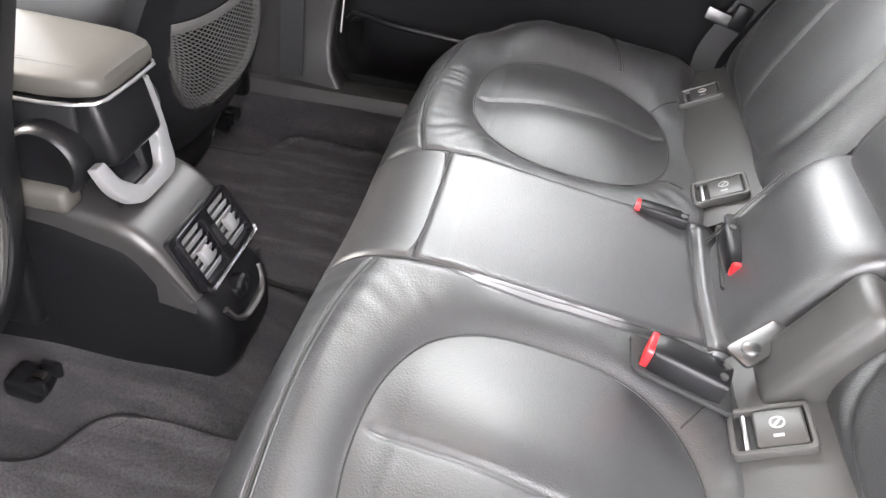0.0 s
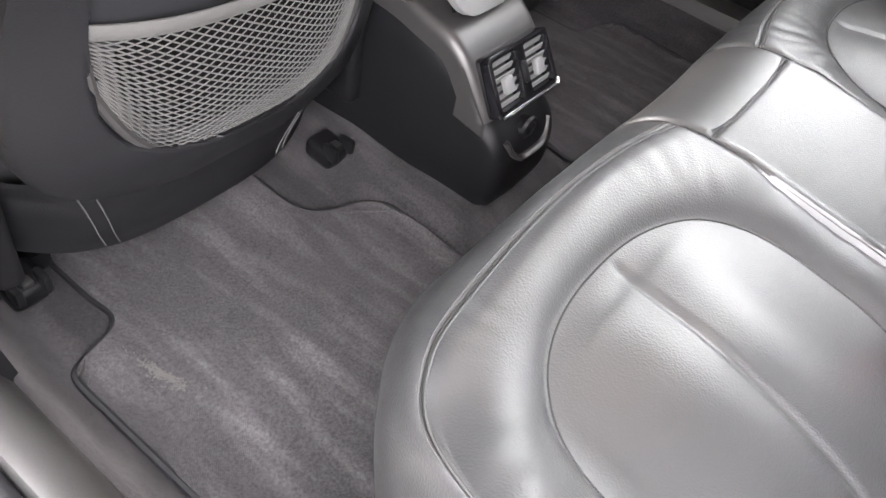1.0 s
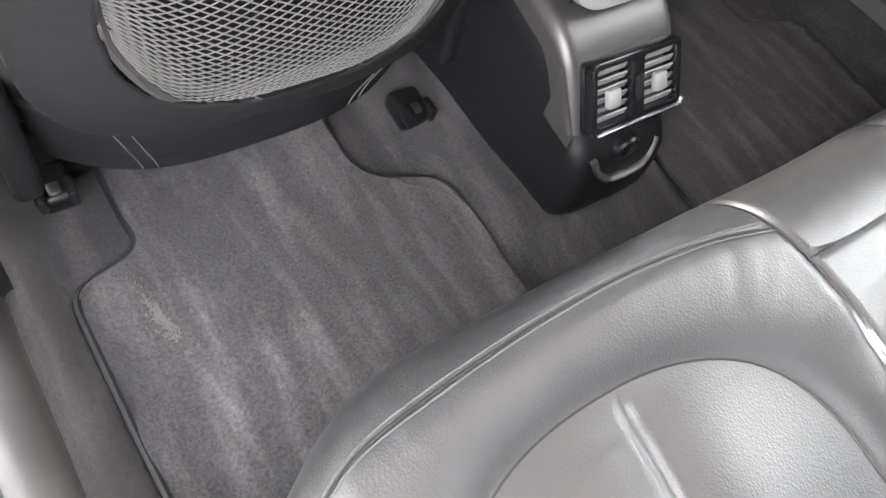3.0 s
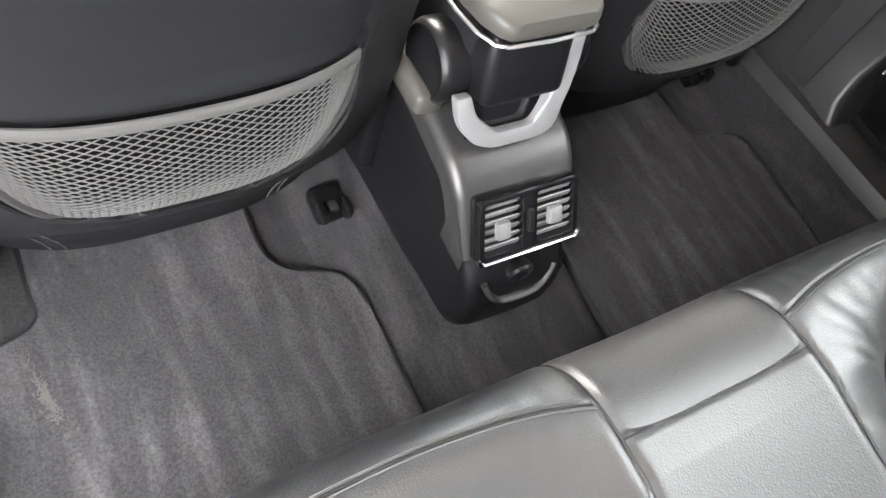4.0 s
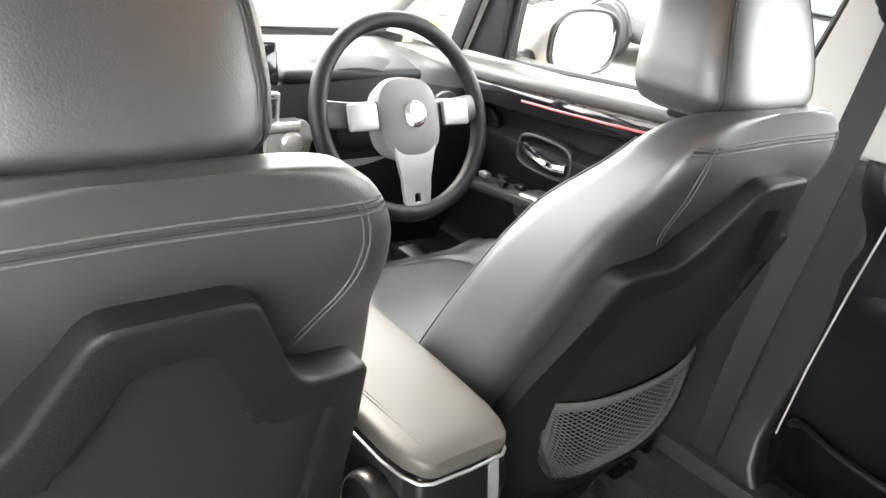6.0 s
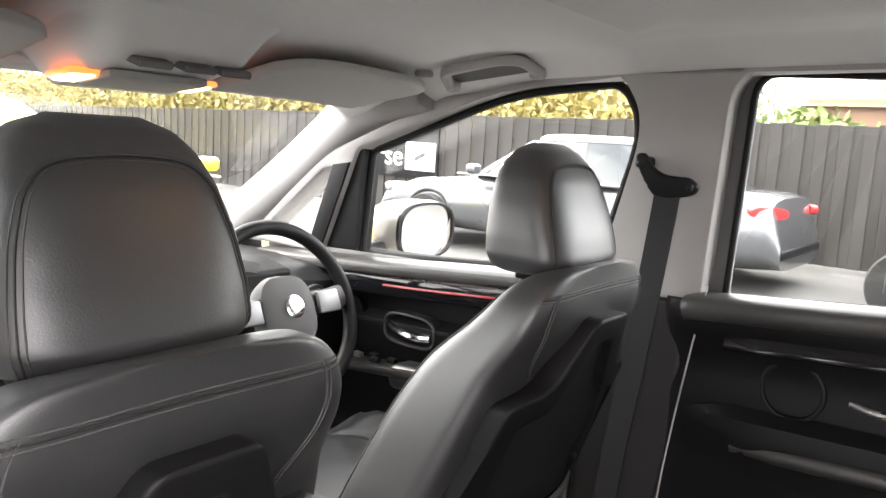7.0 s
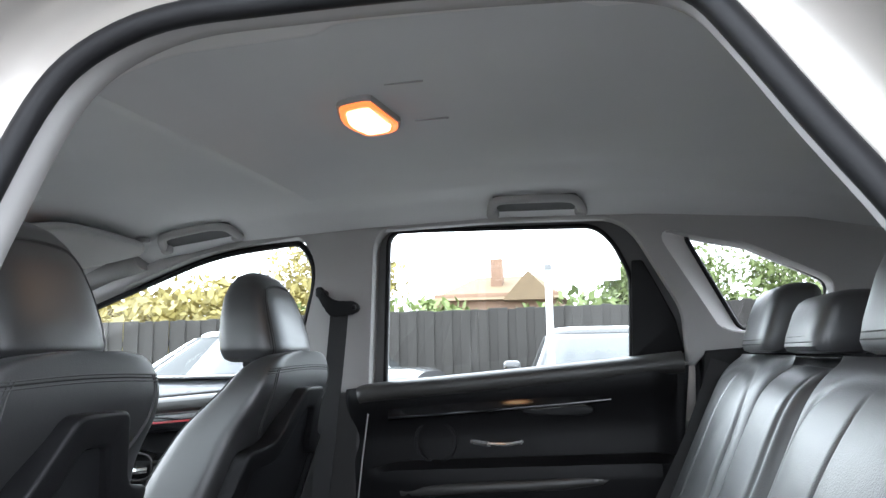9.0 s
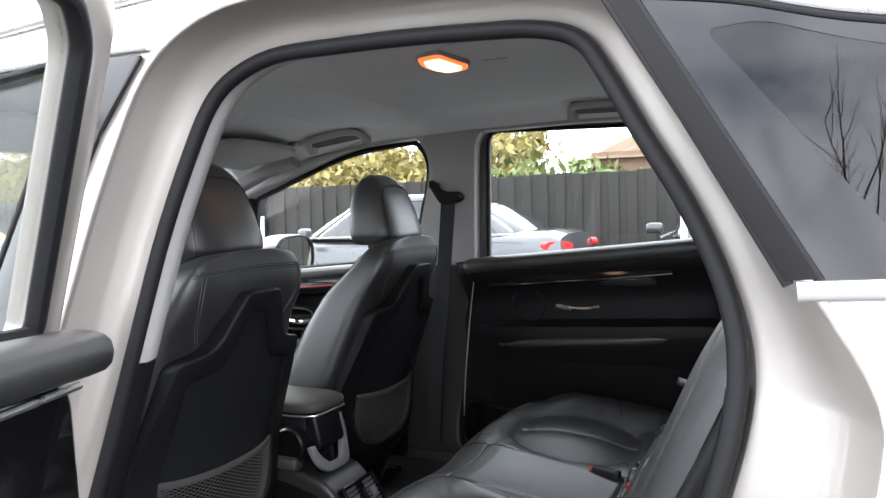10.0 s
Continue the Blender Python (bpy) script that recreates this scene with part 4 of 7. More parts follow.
def roof_lamp():
    g = holder("roof_lamp", (-0.10, 0, 1.50))
    z = 1.5185
    lens = [(-0.150, -0.105), (-0.085, -0.125), (-0.070, 0.02), (-0.092, 0.06), (-0.155, 0.072), (-0.172, -0.02)]
    cx, cy = -0.12, -0.02
    lens = [(cx + (p.x - cx) * 0.86, cy + (p.y - cy) * 0.88) for p in spline([(a, b, 0) for a, b in rounded(lens, 0.02, 3)], 2, True)]
    part("bezel", slab([(cx + (a - cx) * 1.10, cy + (b - cy) * 1.08) for a, b in lens], [lens], lambda u, v, w: Vector((u, v, z + w)), -0.004, 0.03, 0.002), TRIM_LIGHT, g)
    part("lens_edge", slab(lens, [[(cx + (a - cx) * 0.74, cy + (b - cy) * 0.78) for a, b in lens]], lambda u, v, w: Vector((u, v, z + w)), -0.009, 0.0, 0.003), LAMP_EDGE, g, "orange glowing lens edge")
    part("lens", slab([(cx + (a - cx) * 0.74, cy + (b - cy) * 0.78) for a, b in lens], [], lambda u, v, w: Vector((u, v, z + w)), -0.012, -0.002, 0.003), LAMP_GLOW, g, "warm glowing lamp lens")
    for b in (-0.165, 0.015):
        part("panel_slot", rbox((-0.025, b + 0.02, 1.5250), (0.06, 0.004, 0.004), 0.0015), TRIM_LIGHT, g)
    tagged(g, "lit warm orange interior roof lamp", "ceiling lamp")
    lamp = new("roof_lamp_light", bpy.data.lights.new("roof_lamp_light", "AREA"))
    lamp.data.energy, lamp.data.size, lamp.data.color = 0.03, 0.10, (1.0, 0.62, 0.28)
    lamp.matrix_world = look((-0.12, -0.02, 1.500), (-0.12, -0.02, 0))


roof_lamp()


def overhead_console():
    g = holder("overhead_console", (-1.0, 0, 1.42))

    def pad(u, v):
        x, y = -1.20 + 0.34 * u, -0.165 + 0.33 * v
        e = ease(0, 0.2, u) * ease(0, 0.3, 1 - u) * ease(0, 0.2, v) * ease(0, 0.2, 1 - v)
        return x, y, lining_z(x, y) + 0.004 - 0.066 * e

    part("housing", surf(pad, 34, 34), LINING, g)
    for y in (-0.055, 0.020, 0.085):
        z = 1.391
        part("vent_slot", lists(rbox((-0.945, y, z), (0.05, 0.056, 0.012), 0.003, 1, (0, 14, 0))), TRIM_DARK, g)
        for k in range(4):
            part("vent_slat", lists(rbox((-0.926 - 0.012 * k, y, z - 0.0052 + 0.003 * k), (0.003, 0.052, 0.003), 0.001, 1)), GRIP_GREY, g)
    part("switch_panel", rbox((-1.06, 0, 1.366), (0.12, 0.17, 0.014), 0.005, 2, (0, -6, 0)), GRIP_GREY, g)
    for y in (-0.125, 0.115):
        part("map_lamp", rbox((-1.07, y * 0.85, 1.366), (0.07, 0.040, 0.012), 0.005, 2, (0, -6, 0)), LAMP_GLOW, g, "lit warm map reading lamp")
        part("lamp_edge", rbox((-1.07, y * 0.85, 1.369), (0.082, 0.052, 0.010), 0.005, 2, (0, -6, 0)), LAMP_EDGE, g, "orange glowing lamp edge")
    tagged(g, "overhead console with vents and lit reading lamps", "overhead console")


overhead_console()


def sun_visor(y0, y1):
    g = holder("sun_visor", (-1.05, (y0 + y1) / 2, 1.39))

    def pad(u, v):
        y = y0 + (y1 - y0) * v
        x = -1.17 + (0.27 - 0.06 * abs(2 * v - 1) ** 6) * u
        return x, y, 1.368 + 0.17 * (x + 1.17) - 0.010 * ease(0.3, 0.65, abs(y))

    p = part("visor_panel", surf(pad, 10, 24), TRIM_LIGHT, g)
    s = p.modifiers.new("thick", "SOLIDIFY")
    s.thickness = 0.018
    b = p.modifiers.new("round", "BEVEL")
    b.width, b.segments = 0.006, 2
    part("pivot", tube([(-1.155, y1, 1.372), (-1.155, y1 + (0.03 if y1 > 0 else -0.03), 1.376)], 0.008, 8, False, (1, 0, 0)), TRIM_LIGHT, g)
    tagged(g, "light grey sun visor folded up", "sun visor", group="sun visors")


sun_visor(0.19, 0.58)
sun_visor(-0.19, -0.58)
clip = part("coat_clip", rbox((-0.945, 0.57, lining_z(-0.945, 0.57) - 0.006), (0.035, 0.025, 0.014), 0.005), TRIM_LIGHT)
tagged(clip, "small light grey clip on the roof lining", "clip")


# ---- rear bench ----
SEAM_Y = 0.115
FRONT_SEAM = [(p.x, p.y) for p in spline([(0.0, -0.118, 0), (0.06, -0.118, 0), (0.105, -0.122, 0), (0.175, -0.139, 0), (0.25, -0.147, 0), (0.32, -0.148, 0), (0.39, -0.144, 0), (0.46, -0.136, 0), (0.495, -0.129, 0), (0.52, -0.118, 0), (0.54, -0.104, 0), (0.557, -0.084, 0), (0.573, -0.055, 0), (0.588, -0.010, 0), (0.602, 0.05, 0), (0.618, 0.13, 0), (0.632, 0.20, 0), (0.645, 0.25, 0)], 5)]


def roll_x(y):
    """Depth of the rounded front edge."""
    k = ease(0.42, 0.53, abs(y))
    return (lerp_table(FRONT_SEAM, abs(y))[0] + 0.186) / 0.683 * (1 - k) + 0.045 * k


def front_x(y):
    """The bench's front, which curves back at its ends below the stitched seam."""
    return lerp_table(FRONT_SEAM, abs(y))[0] - 0.683 * roll_x(y)


def inset_d(x, y):
    """Signed distance-like value: below 1 inside the oval panel of an outer seat."""
    a = abs(y) - 0.338
    cx, rx = 0.065, 0.150
    ry = 0.166 - 0.02 * (x - cx)
    return (abs((x - cx) / rx) ** 2.7 + abs(a / ry) ** 2.3) ** (1 / 2.5)


def bench_top(x, y):
    a = abs(y)
    z = 0.656 - 0.16 * max(0.0, x + 0.05) * 0.85
    z += 0.027 * ease(0.47, 0.585, a) * ease(-0.10, 0.0, x) - 0.034 * max(0.0, (a - 0.585) / 0.065) ** 2 - 0.035 * max(0.0, (a - 0.50) / 0.15) ** 2 * (1 - ease(-0.10, 0.0, x))
    if a < SEAM_Y:
        z += 0.004 - 0.010 * (1 - (a / SEAM_Y) ** 2)
        z -= 0.007 * math.exp(-(((x - 0.228) / 0.005) ** 2))
    else:
        d = inset_d(x, y)
        if d > 1:
            z += 0.003 - 0.021 * math.exp(-(math.sqrt((d - 1) ** 2 + 0.0004) - 0.02) / 0.15)
        else:
            z += -0.018 + 0.017 * (1 - ease(0.15, 1.02, d))
            z -= 0.0034 * math.exp(-(((a - 0.335 - 0.16 * (x - 0.02)) / 0.005) ** 2)) * (1 - ease(0.88, 0.99, d))
            z -= 0.0040 * math.exp(-(((a - 0.335 - 0.16 * (x - 0.02)) / 0.035) ** 2)) * (1 - ease(0.80, 0.99, d))
        if d > 1.0:
            z += 0.0018 * noise.noise(Vector((x * 26, y * 14, 2.0))) * ease(1.0, 1.2, d)
            z += 0.0016 * noise.noise(Vector((x * 46, y * 20, 12.0))) * ease(1.05, 1.3, d) * max(0.0, 0.3 + noise.noise(Vector((x * 5, y * 5, 3.0))))
            z += 0.0018 * max(0.0, 0.15 + noise.noise(Vector((x * 7, y * 7, 9.0)))) * 2 * noise.noise(Vector((math.atan2(a - 0.338, x - 0.065) * 16, d * 3, 7.0))) * ease(1.02, 1.2, d)
    z -= 0.0032 * math.exp(-(((a - SEAM_Y) / 0.006) ** 2))
    if a > SEAM_Y:
        z -= 0.005 * math.exp(-(((a - SEAM_Y) / 0.030) ** 2)) * ease(-0.06, 0.05, x)
    z += 0.0015 * noise.noise(Vector((x * 7, y * 7, 1.0)))
    return z


ROLL_Z = 0.075


def bench_point(u, y):
    """A point of the bench's skin: u 0 at the foot of the front, 1 at the back."""
    x0, rx = front_x(y), roll_x(y)
    zt = bench_top(x0 + rx, y)
    pinch = 0.0016 * math.exp(-(((abs(y) - SEAM_Y) / 0.004) ** 2))
    if u < 0.22:
        t = u / 0.22
        n = 0.002 * noise.noise(Vector((y * 8, t * 2, 4.0)))
        return x0 + 0.045 * (1 - t) ** 1.5 + n * t * (1 - t) * 4 + pinch * 0.6, y, 0.385 + (zt - ROLL_Z - 0.385) * t
    if u < 0.42:
        a = (u - 0.22) / 0.20 * math.pi / 2
        groove = 0.0022 * math.exp(-(((u - 0.379) / 0.006) ** 2)) if abs(y) > SEAM_Y else 0.0
        r = 1 - (groove + pinch) / 0.08
        return x0 + rx - rx * math.cos(a) * r, y, zt - ROLL_Z + ROLL_Z * math.sin(a) * r
    t = (u - 0.42) / 0.58
    x = x0 + rx + (0.335 - x0 - rx) * t
    zz = bench_top(x, y)
    zz -= 0.03 * ease(0.235, 0.30, x) * (1.0 if abs(y) > SEAM_Y else 0.6)
    if abs(y) < SEAM_Y:
        zz -= 0.003 * math.exp(-(((x + 0.088) / 0.004) ** 2))
    return x, y, zz


def bench_part(name, y0, y1, n, label):
    def f(u, v):
        y = y0 + (y1 - y0) * v
        p = bench_point(u, y)
        return p
    return name, surf(f, 330, n), label


def bench_line(y0, y1, u, lift=0.0012, n=40):
    return [Vector(bench_point(u, y0 + (y1 - y0) * k / n)) + Vector((0, 0, lift)) for k in range(n + 1)]


def on_bench(pts, sgn):
    """A line across the top of the bench."""
    out = []
    for p in spline([(x, y, 0) for x, y in pts], 6):
        out.append(Vector((p.x, sgn * p.y, bench_top(p.x, sgn * p.y) - 0.03 * ease(0.235, 0.30, p.x) + 0.0006)))
    return out


def rear_bench():
    g = holder("rear_bench", (0.1, 0, 0.36))
    for name, y0, y1, n, label in (("side_cushion", -0.64, -SEAM_Y, 200, "padded outer seat with an oval panel"), ("centre_cushion", -SEAM_Y, SEAM_Y, 90, "flat centre seat"), ("side_cushion", SEAM_Y, 0.64, 200, "padded outer seat with an oval panel")):
        part(name, bench_part(name, y0, y1, n, label)[1], LEATHER, g, label)
    for sgn in (-1, 1):
        for u in (0.371, 0.387):
            part("stitch_line", tube(bench_line(sgn * (SEAM_Y + 0.004), sgn * 0.62, u, 0.0007, 60), 0.0010, 5), THREAD, g)
        part("front_seam", tube(bench_line(sgn * (SEAM_Y + 0.004), sgn * 0.62, 0.379, 0.0006, 60), 0.0012, 5), SEAM, g)
        for dx in (0.0, 0.008):
            part("stitch_line", tube(on_bench([(0.132 + dx, 0.520), (0.126 + dx, 0.55), (0.114 + dx, 0.59), (0.100 + dx, 0.625)], sgn), 0.0010, 5), THREAD, g)
        part("bolster_seam", tube(on_bench([(0.136, 0.520), (0.130, 0.55), (0.118, 0.59), (0.104, 0.625)], sgn), 0.0012, 5), SEAM, g)
        part("rear_seam", tube(on_bench([(0.193, 0.222), (0.204, 0.210), (0.220, 0.192)], sgn), 0.0011, 5), SEAM, g)
        part("rear_seam", tube(on_bench([(0.190, 0.445), (0.212, 0.465), (0.240, 0.480)], sgn), 0.0011, 5), SEAM, g)
        part("piping", tube([Vector(bench_point(u, sgn * SEAM_Y)) + Vector((0, 0, 0.0015)) for u in [0.05 + 0.88 * k / 80 for k in range(81)]], 0.0011, 5), SEAM, g)
        loop = []
        for k in range(90):
            t = 2 * math.pi * k / 90
            lo, hi = 0.05, 0.30
            for _ in range(24):
                mid = (lo + hi) / 2
                if inset_d(0.065 + mid * math.cos(t), sgn * (0.338 + mid * math.sin(t))) < 1:
                    lo = mid
                else:
                    hi = mid
            x, y = 0.065 + lo * math.cos(t), sgn * (0.338 + lo * math.sin(t))
            loop.append(Vector((x, y, bench_top(x, y) - 0.03 * ease(0.235, 0.30, x) + 0.0002)))
        part("panel_seam", tube(loop, 0.0009, 5, True), SEAM, g)
        part("end_panel", surf(lambda u, v: (lambda p: (p[0], sgn * (0.64 + 0.012 * math.sin(v * math.pi)), 0.385 + (p[2] - 0.385) * v))(bench_point(0.05 + 0.9 * u, 0.64)), 40, 8), LEATHER, g)
    part("cross_seam", tube([Vector((-0.088, y, bench_top(-0.088, y) - 0.0025)) for y in [-0.113 + 0.226 * k / 20 for k in range(21)]], 0.0010, 5), SEAM, g)
    # Backrest: three panels, outer ones with an oval inset.
    def back(x_off, y, z):
        return 0.293 + 0.446 * (z - 0.60) + x_off

    def back_panel(y0, y1, z0, z1, outer):
        cy, hw = (y0 + y1) / 2, abs(y1 - y0) / 2

        def f(u, v):
            y, z = y0 + (y1 - y0) * v, z0 + (z1 - z0) * u
            e = (1 - abs(2 * v - 1) ** 7) * (1 - abs(2 * u - 1) ** 9)
            d = (abs((y - cy) / (hw * 0.74)) ** 4.5 + abs((z - (z0 + z1) / 2 + 0.0) / ((z1 - z0) * 0.45)) ** 5) ** (1 / 4.8)
            relief = 0.0
            if outer:
                relief = -0.007 * math.exp(-(((d - 1) / 0.035) ** 2)) + 0.006 * (1 - ease(0.5, 1.0, d)) + 0.010 * ease(1.02, 1.35, d)
                relief -= 0.004 * math.exp(-(((y - cy) / 0.005) ** 2)) * (1 - ease(0.9, 0.99, d))
            else:
                relief = -0.004 * math.exp(-(((abs(y - cy) - hw * 0.72) / 0.006) ** 2))
            x = back(0, y, z) - 0.045 * e - relief * e + 0.02
            return x + 0.001 * noise.noise(Vector((y * 12, z * 12, 3.0))), y, z
        return surf(f, 130, 130)

    part("side_backrest", back_panel(-0.63, -0.13, 0.632, 1.115, True), LEATHER, g, "padded leather backrest with an oval panel")
    part("side_backrest", back_panel(0.12, 0.63, 0.632, 1.115, True), LEATHER, g, "padded leather backrest with an oval panel")
    part("centre_backrest", back_panel(-0.125, 0.115, 0.735, 1.10, False), LEATHER, g, "flat leather centre backrest")
    flap = []
    for z, k, kd in ((0.590, 0.90, 0.6), (0.602, 0.97, 0.9), (0.63, 1, 1), (0.70, 1, 1), (0.728, 1, 0.97), (0.745, 0.99, 0.86), (0.755, 0.97, 0.68), (0.760, 0.93, 0.4)):
        flap.append([Vector((0.330 + 0.48 * (z - 0.66) - 0.006 + p, -0.008 + q, z)) for p, q in ring(0, 0, 0.058 * kd, 0.104 * k, 6.0, 40)])
    arm = part("armrest_flap", loft(flap), LEATHER, g, "folded leather centre armrest")
    for q in (0.082, 0.088):
        part("flap_stitch", tube([(0.330 + 0.48 * (z - 0.66) - 0.0645, q, z) for z in (0.61, 0.64, 0.67, 0.70, 0.725)], 0.0009, 5), THREAD, arm)
    part("hinge_cover", lists(rbox((0.322, -0.156, 0.676), (0.075, 0.074, 0.145), 0.014, 3, (0, 25, 0))), LEDGE, g, "smooth dark hinge cover")
    part("back_board", slab([(-0.64, 0.56), (0.64, 0.56), (0.64, 1.06), (0.58, 1.11), (-0.58, 1.11), (-0.64, 1.06)], [], lambda u, v, w: Vector((0.30 + 0.48 * (v - 0.60) + w, u, v)), 0.0, 0.09, 0.02, 3), PLASTIC, g)
    for y in (-0.37, 0.0, 0.375):
        hw = 0.115 if y else 0.10
        hz = 0.125 if y else 0.085
        rings = []
        for t, k, kd in ((0.0, 0.86, 0.60), (0.04, 0.95, 0.86), (0.12, 0.99, 0.97), (0.3, 1.0, 1.0), (0.7, 0.98, 0.96), (0.88, 0.95, 0.86), (0.96, 0.90, 0.68), (1.0, 0.84, 0.42)):
            z = 1.118 + hz * t
            rings.append([Vector((back(0, 0, 1.118) + 0.035 + 0.30 * (z - 1.118) + a, y + b, z)) for a, b in ring(0, 0, 0.050 * kd, hw * k, 4.6, 40)])
        hrest = part("headrest", loft(rings), LEATHER_FINE, g, "padded leather headrest")
        for dz in (0.016, 0.024):
            part("headrest_stitch", tube([Vector((back(0, 0, 1.118) + 0.035 + 0.30 * dz - 0.049 * max(0.0, 1 - abs(q) ** 4.6) ** (1 / 4.6), y + hw * 0.97 * q, 1.118 + dz)) for q in [-0.9 + 1.8 * k / 20 for k in range(21)]], 0.0010, 5), THREAD, hrest)
    # Isofix strip covers and the leather-look plastic between cushion and backrest.
    for sgn in (-1, 1):
        part("gap_cover", surf(lambda u, v: (0.226 + 0.092 * u, sgn * (0.118 + 0.47 * v), 0.598 + 0.052 * u + 0.004 * math.sin(v * math.pi) + 0.007 * math.sin(u * math.pi)), 12, 30), LEDGE, g, "smooth strip between cushion and backrest")
    tagged(g, "black leather rear bench seat with ribbed oval panels", "bench seat")
    return g


rear_bench()


def anchor_cover(y):
    g = holder("anchor_cover", (0.27, y, 0.63))
    m = Matrix.Translation((0.266, y, 0.632)) @ pose(0, 0, 0, 0, -29, 0)
    outer = rounded([(-0.036, -0.027), (0.036, -0.027), (0.036, 0.027), (-0.036, 0.027)], 0.006, 3)
    hole = rounded([(-0.030, -0.022), (0.030, -0.022), (0.030, 0.022), (-0.030, 0.022)], 0.004, 3)
    at = lambda u, v, w: m @ Vector((u, v, w))
    part("cover_frame", slab(outer, [hole], at, -0.004, 0.007, 0.0022), LEDGE, g)
    part("recess", slab(hole, [], at, -0.004, -0.001), SEAM, g)
    part("flap", slab(rounded([(-0.014, -0.0205), (0.0285, -0.0205), (0.0285, 0.0205), (-0.014, 0.0205)], 0.003, 3), [], at, -0.001, 0.006, 0.0015), LEDGE, g)
    part("grip_bar", lists(rbox(tuple(at(-0.022, 0, 0.002)), (0.004, 0.040, 0.004), 0.0015, 2, (0, -29, 0))), SATIN_METAL, g, "pale thin bar")
    part("tab_mark", slab([(0.001, -0.011), (0.010, -0.011), (0.010, -0.008), (0.001, -0.008)], [], at, 0.006, 0.0066), WHITE_PRINT, g, "white printed bar")
    part("symbol", tube([at(0.006 + 0.006 * math.cos(a), 0.005 + 0.006 * math.sin(a), 0.0063) for a in [2 * math.pi * k / 16 for k in range(16)]], 0.0009, 5, True), WHITE_PRINT, g, "white printed round symbol")
    part("symbol_bar", slab([(0.002, 0.002), (0.004, 0.001), (0.010, 0.008), (0.008, 0.009)], [], at, 0.006, 0.0066), WHITE_PRINT, g)
    tagged(g, "black plastic child seat anchor cover with white symbol", "anchor cover", group="anchor covers")


for y in (-0.50, -0.225, 0.185, 0.485):
    anchor_cover(y)


def buckle(name, at, yaw, pitch, length=0.085, wide=0.030, thick=0.020, label="", stalk=True):
    g = holder(name, at)
    m = Matrix.Translation(at) @ pose(0, 0, 0, 0, pitch, yaw)
    rings = []
    for t, k in ((0, 0.75), (0.06, 0.95), (0.3, 1.0), (0.85, 1.0), (1.0, 0.9)):
        rings.append([m @ Vector((length * t, a, b)) for a, b in ring(0, 0, wide / 2 * k, thick / 2 * k, 4.5, 20)])
    part("buckle_body", loft(rings), PLASTIC_SMOOTH, g)
    part("release_button", slab(ring(0, 0, wide * 0.44, thick * 0.42, 5, 20), [], lambda u, v, w: m @ Vector((w, u, v)), -0.004, 0.004, 0.0015), RED, g, "red release button")
    if stalk:
        part("stalk", sweep([m @ Vector((length * 0.95, 0, 0)), m @ Vector((length + 0.03, 0, -0.006)), m @ Vector((length + 0.06, 0, -0.02))], ring(0, 0, 0.011, 0.005, 3, 10)), PLASTIC_SMOOTH, g)
    for s in (-1, 1):
        part("rivet", lists_rivet(m, length, s, wide, thick), STEEL, g)
    tagged(g, label, "belt buckle")
    return g


def lists_rivet(m, length, s, wide, thick):
    return loft([[m @ Vector((length * 0.9 + 0.004 * math.cos(a), s * wide * 0.2 + 0.004 * math.sin(a), thick / 2 + h)) for a in [2 * math.pi * k / 10 for k in range(10)]] for h in (-0.002, 0.0015)])


buckle("seat_buckle", (0.156, -0.170, 0.650), -15, 7, 0.074, 0.036, 0.030, "black belt buckle with red button lying on the bench", stalk=False)
buckle("seat_buckle", (0.157, 0.112, 0.630), -10, 3, 0.062, 0.022, 0.018, "black belt buckle with red button sunk beside the seam", stalk=False)
buckle("seat_buckle", (0.268, -0.002, 0.641), 94, -6, 0.066, 0.034, 0.026, "black belt buckle with red button lying in a slot", stalk=False)
# Thin black plates give the dark of the buckle recesses, which are not hollowed.
pocket = part("buckle_slot_shade", slab(rounded([(0.141, -0.186), (0.236, -0.212), (0.240, -0.150), (0.141, -0.137)], 0.008, 3), [], lambda u, v, w: Vector((u, v, 0.632 - 0.10 * (u - 0.141) + w)), 0.0, 0.006, 0.002), SEAM)
tagged(pocket, "black plate standing in for the shaded recess round the buckle", "slot", kind="structure")
pocket = part("buckle_slot_shade", slab(rounded([(0.246, -0.022), (0.290, -0.014), (0.288, 0.112), (0.254, 0.112)], 0.010, 3), [], lambda u, v, w: Vector((u, v, 0.622 + w)), 0.0, 0.006, 0.002), SEAM)
tagged(pocket, "black plate standing in for the shaded slot behind the centre cushion", "slot", kind="structure")
strap = part("buckle_strap", sweep(spline([(0.266, 0.058, 0.646), (0.264, 0.085, 0.652), (0.275, 0.105, 0.640), (0.29, 0.11, 0.62)], 5), ring(0, 0, 0.011, 0.004, 3, 10)), WEBBING)
tagged(strap, "black webbing strap behind the slotted buckle", "strap")


def belt_plate():
    g = holder("belt_anchor", (0.27, -0.13, 0.63))
    m = Matrix.Translation((0.240, -0.152, 0.642)) @ pose(0, 0, 0, 0, -14, 38)
    part("plate", slab(rounded([(0, -0.015), (0.066, -0.015), (0.066, 0.015), (0, 0.015)], 0.006, 3), [], lambda u, v, w: m @ Vector((u, v, w)), 0, 0.005, 0.0015), STEEL, g)
    part("bolt", loft([[m @ Vector((0.018 + r * math.cos(a), r * math.sin(a), h)) for a in [2 * math.pi * k / 16 for k in range(16)]] for r, h in ((0.009, 0.004), (0.009, 0.007), (0.006, 0.009))]), STEEL, g)
    tagged(g, "bare metal belt anchor plate with a round bolt", "belt anchor")


belt_plate()


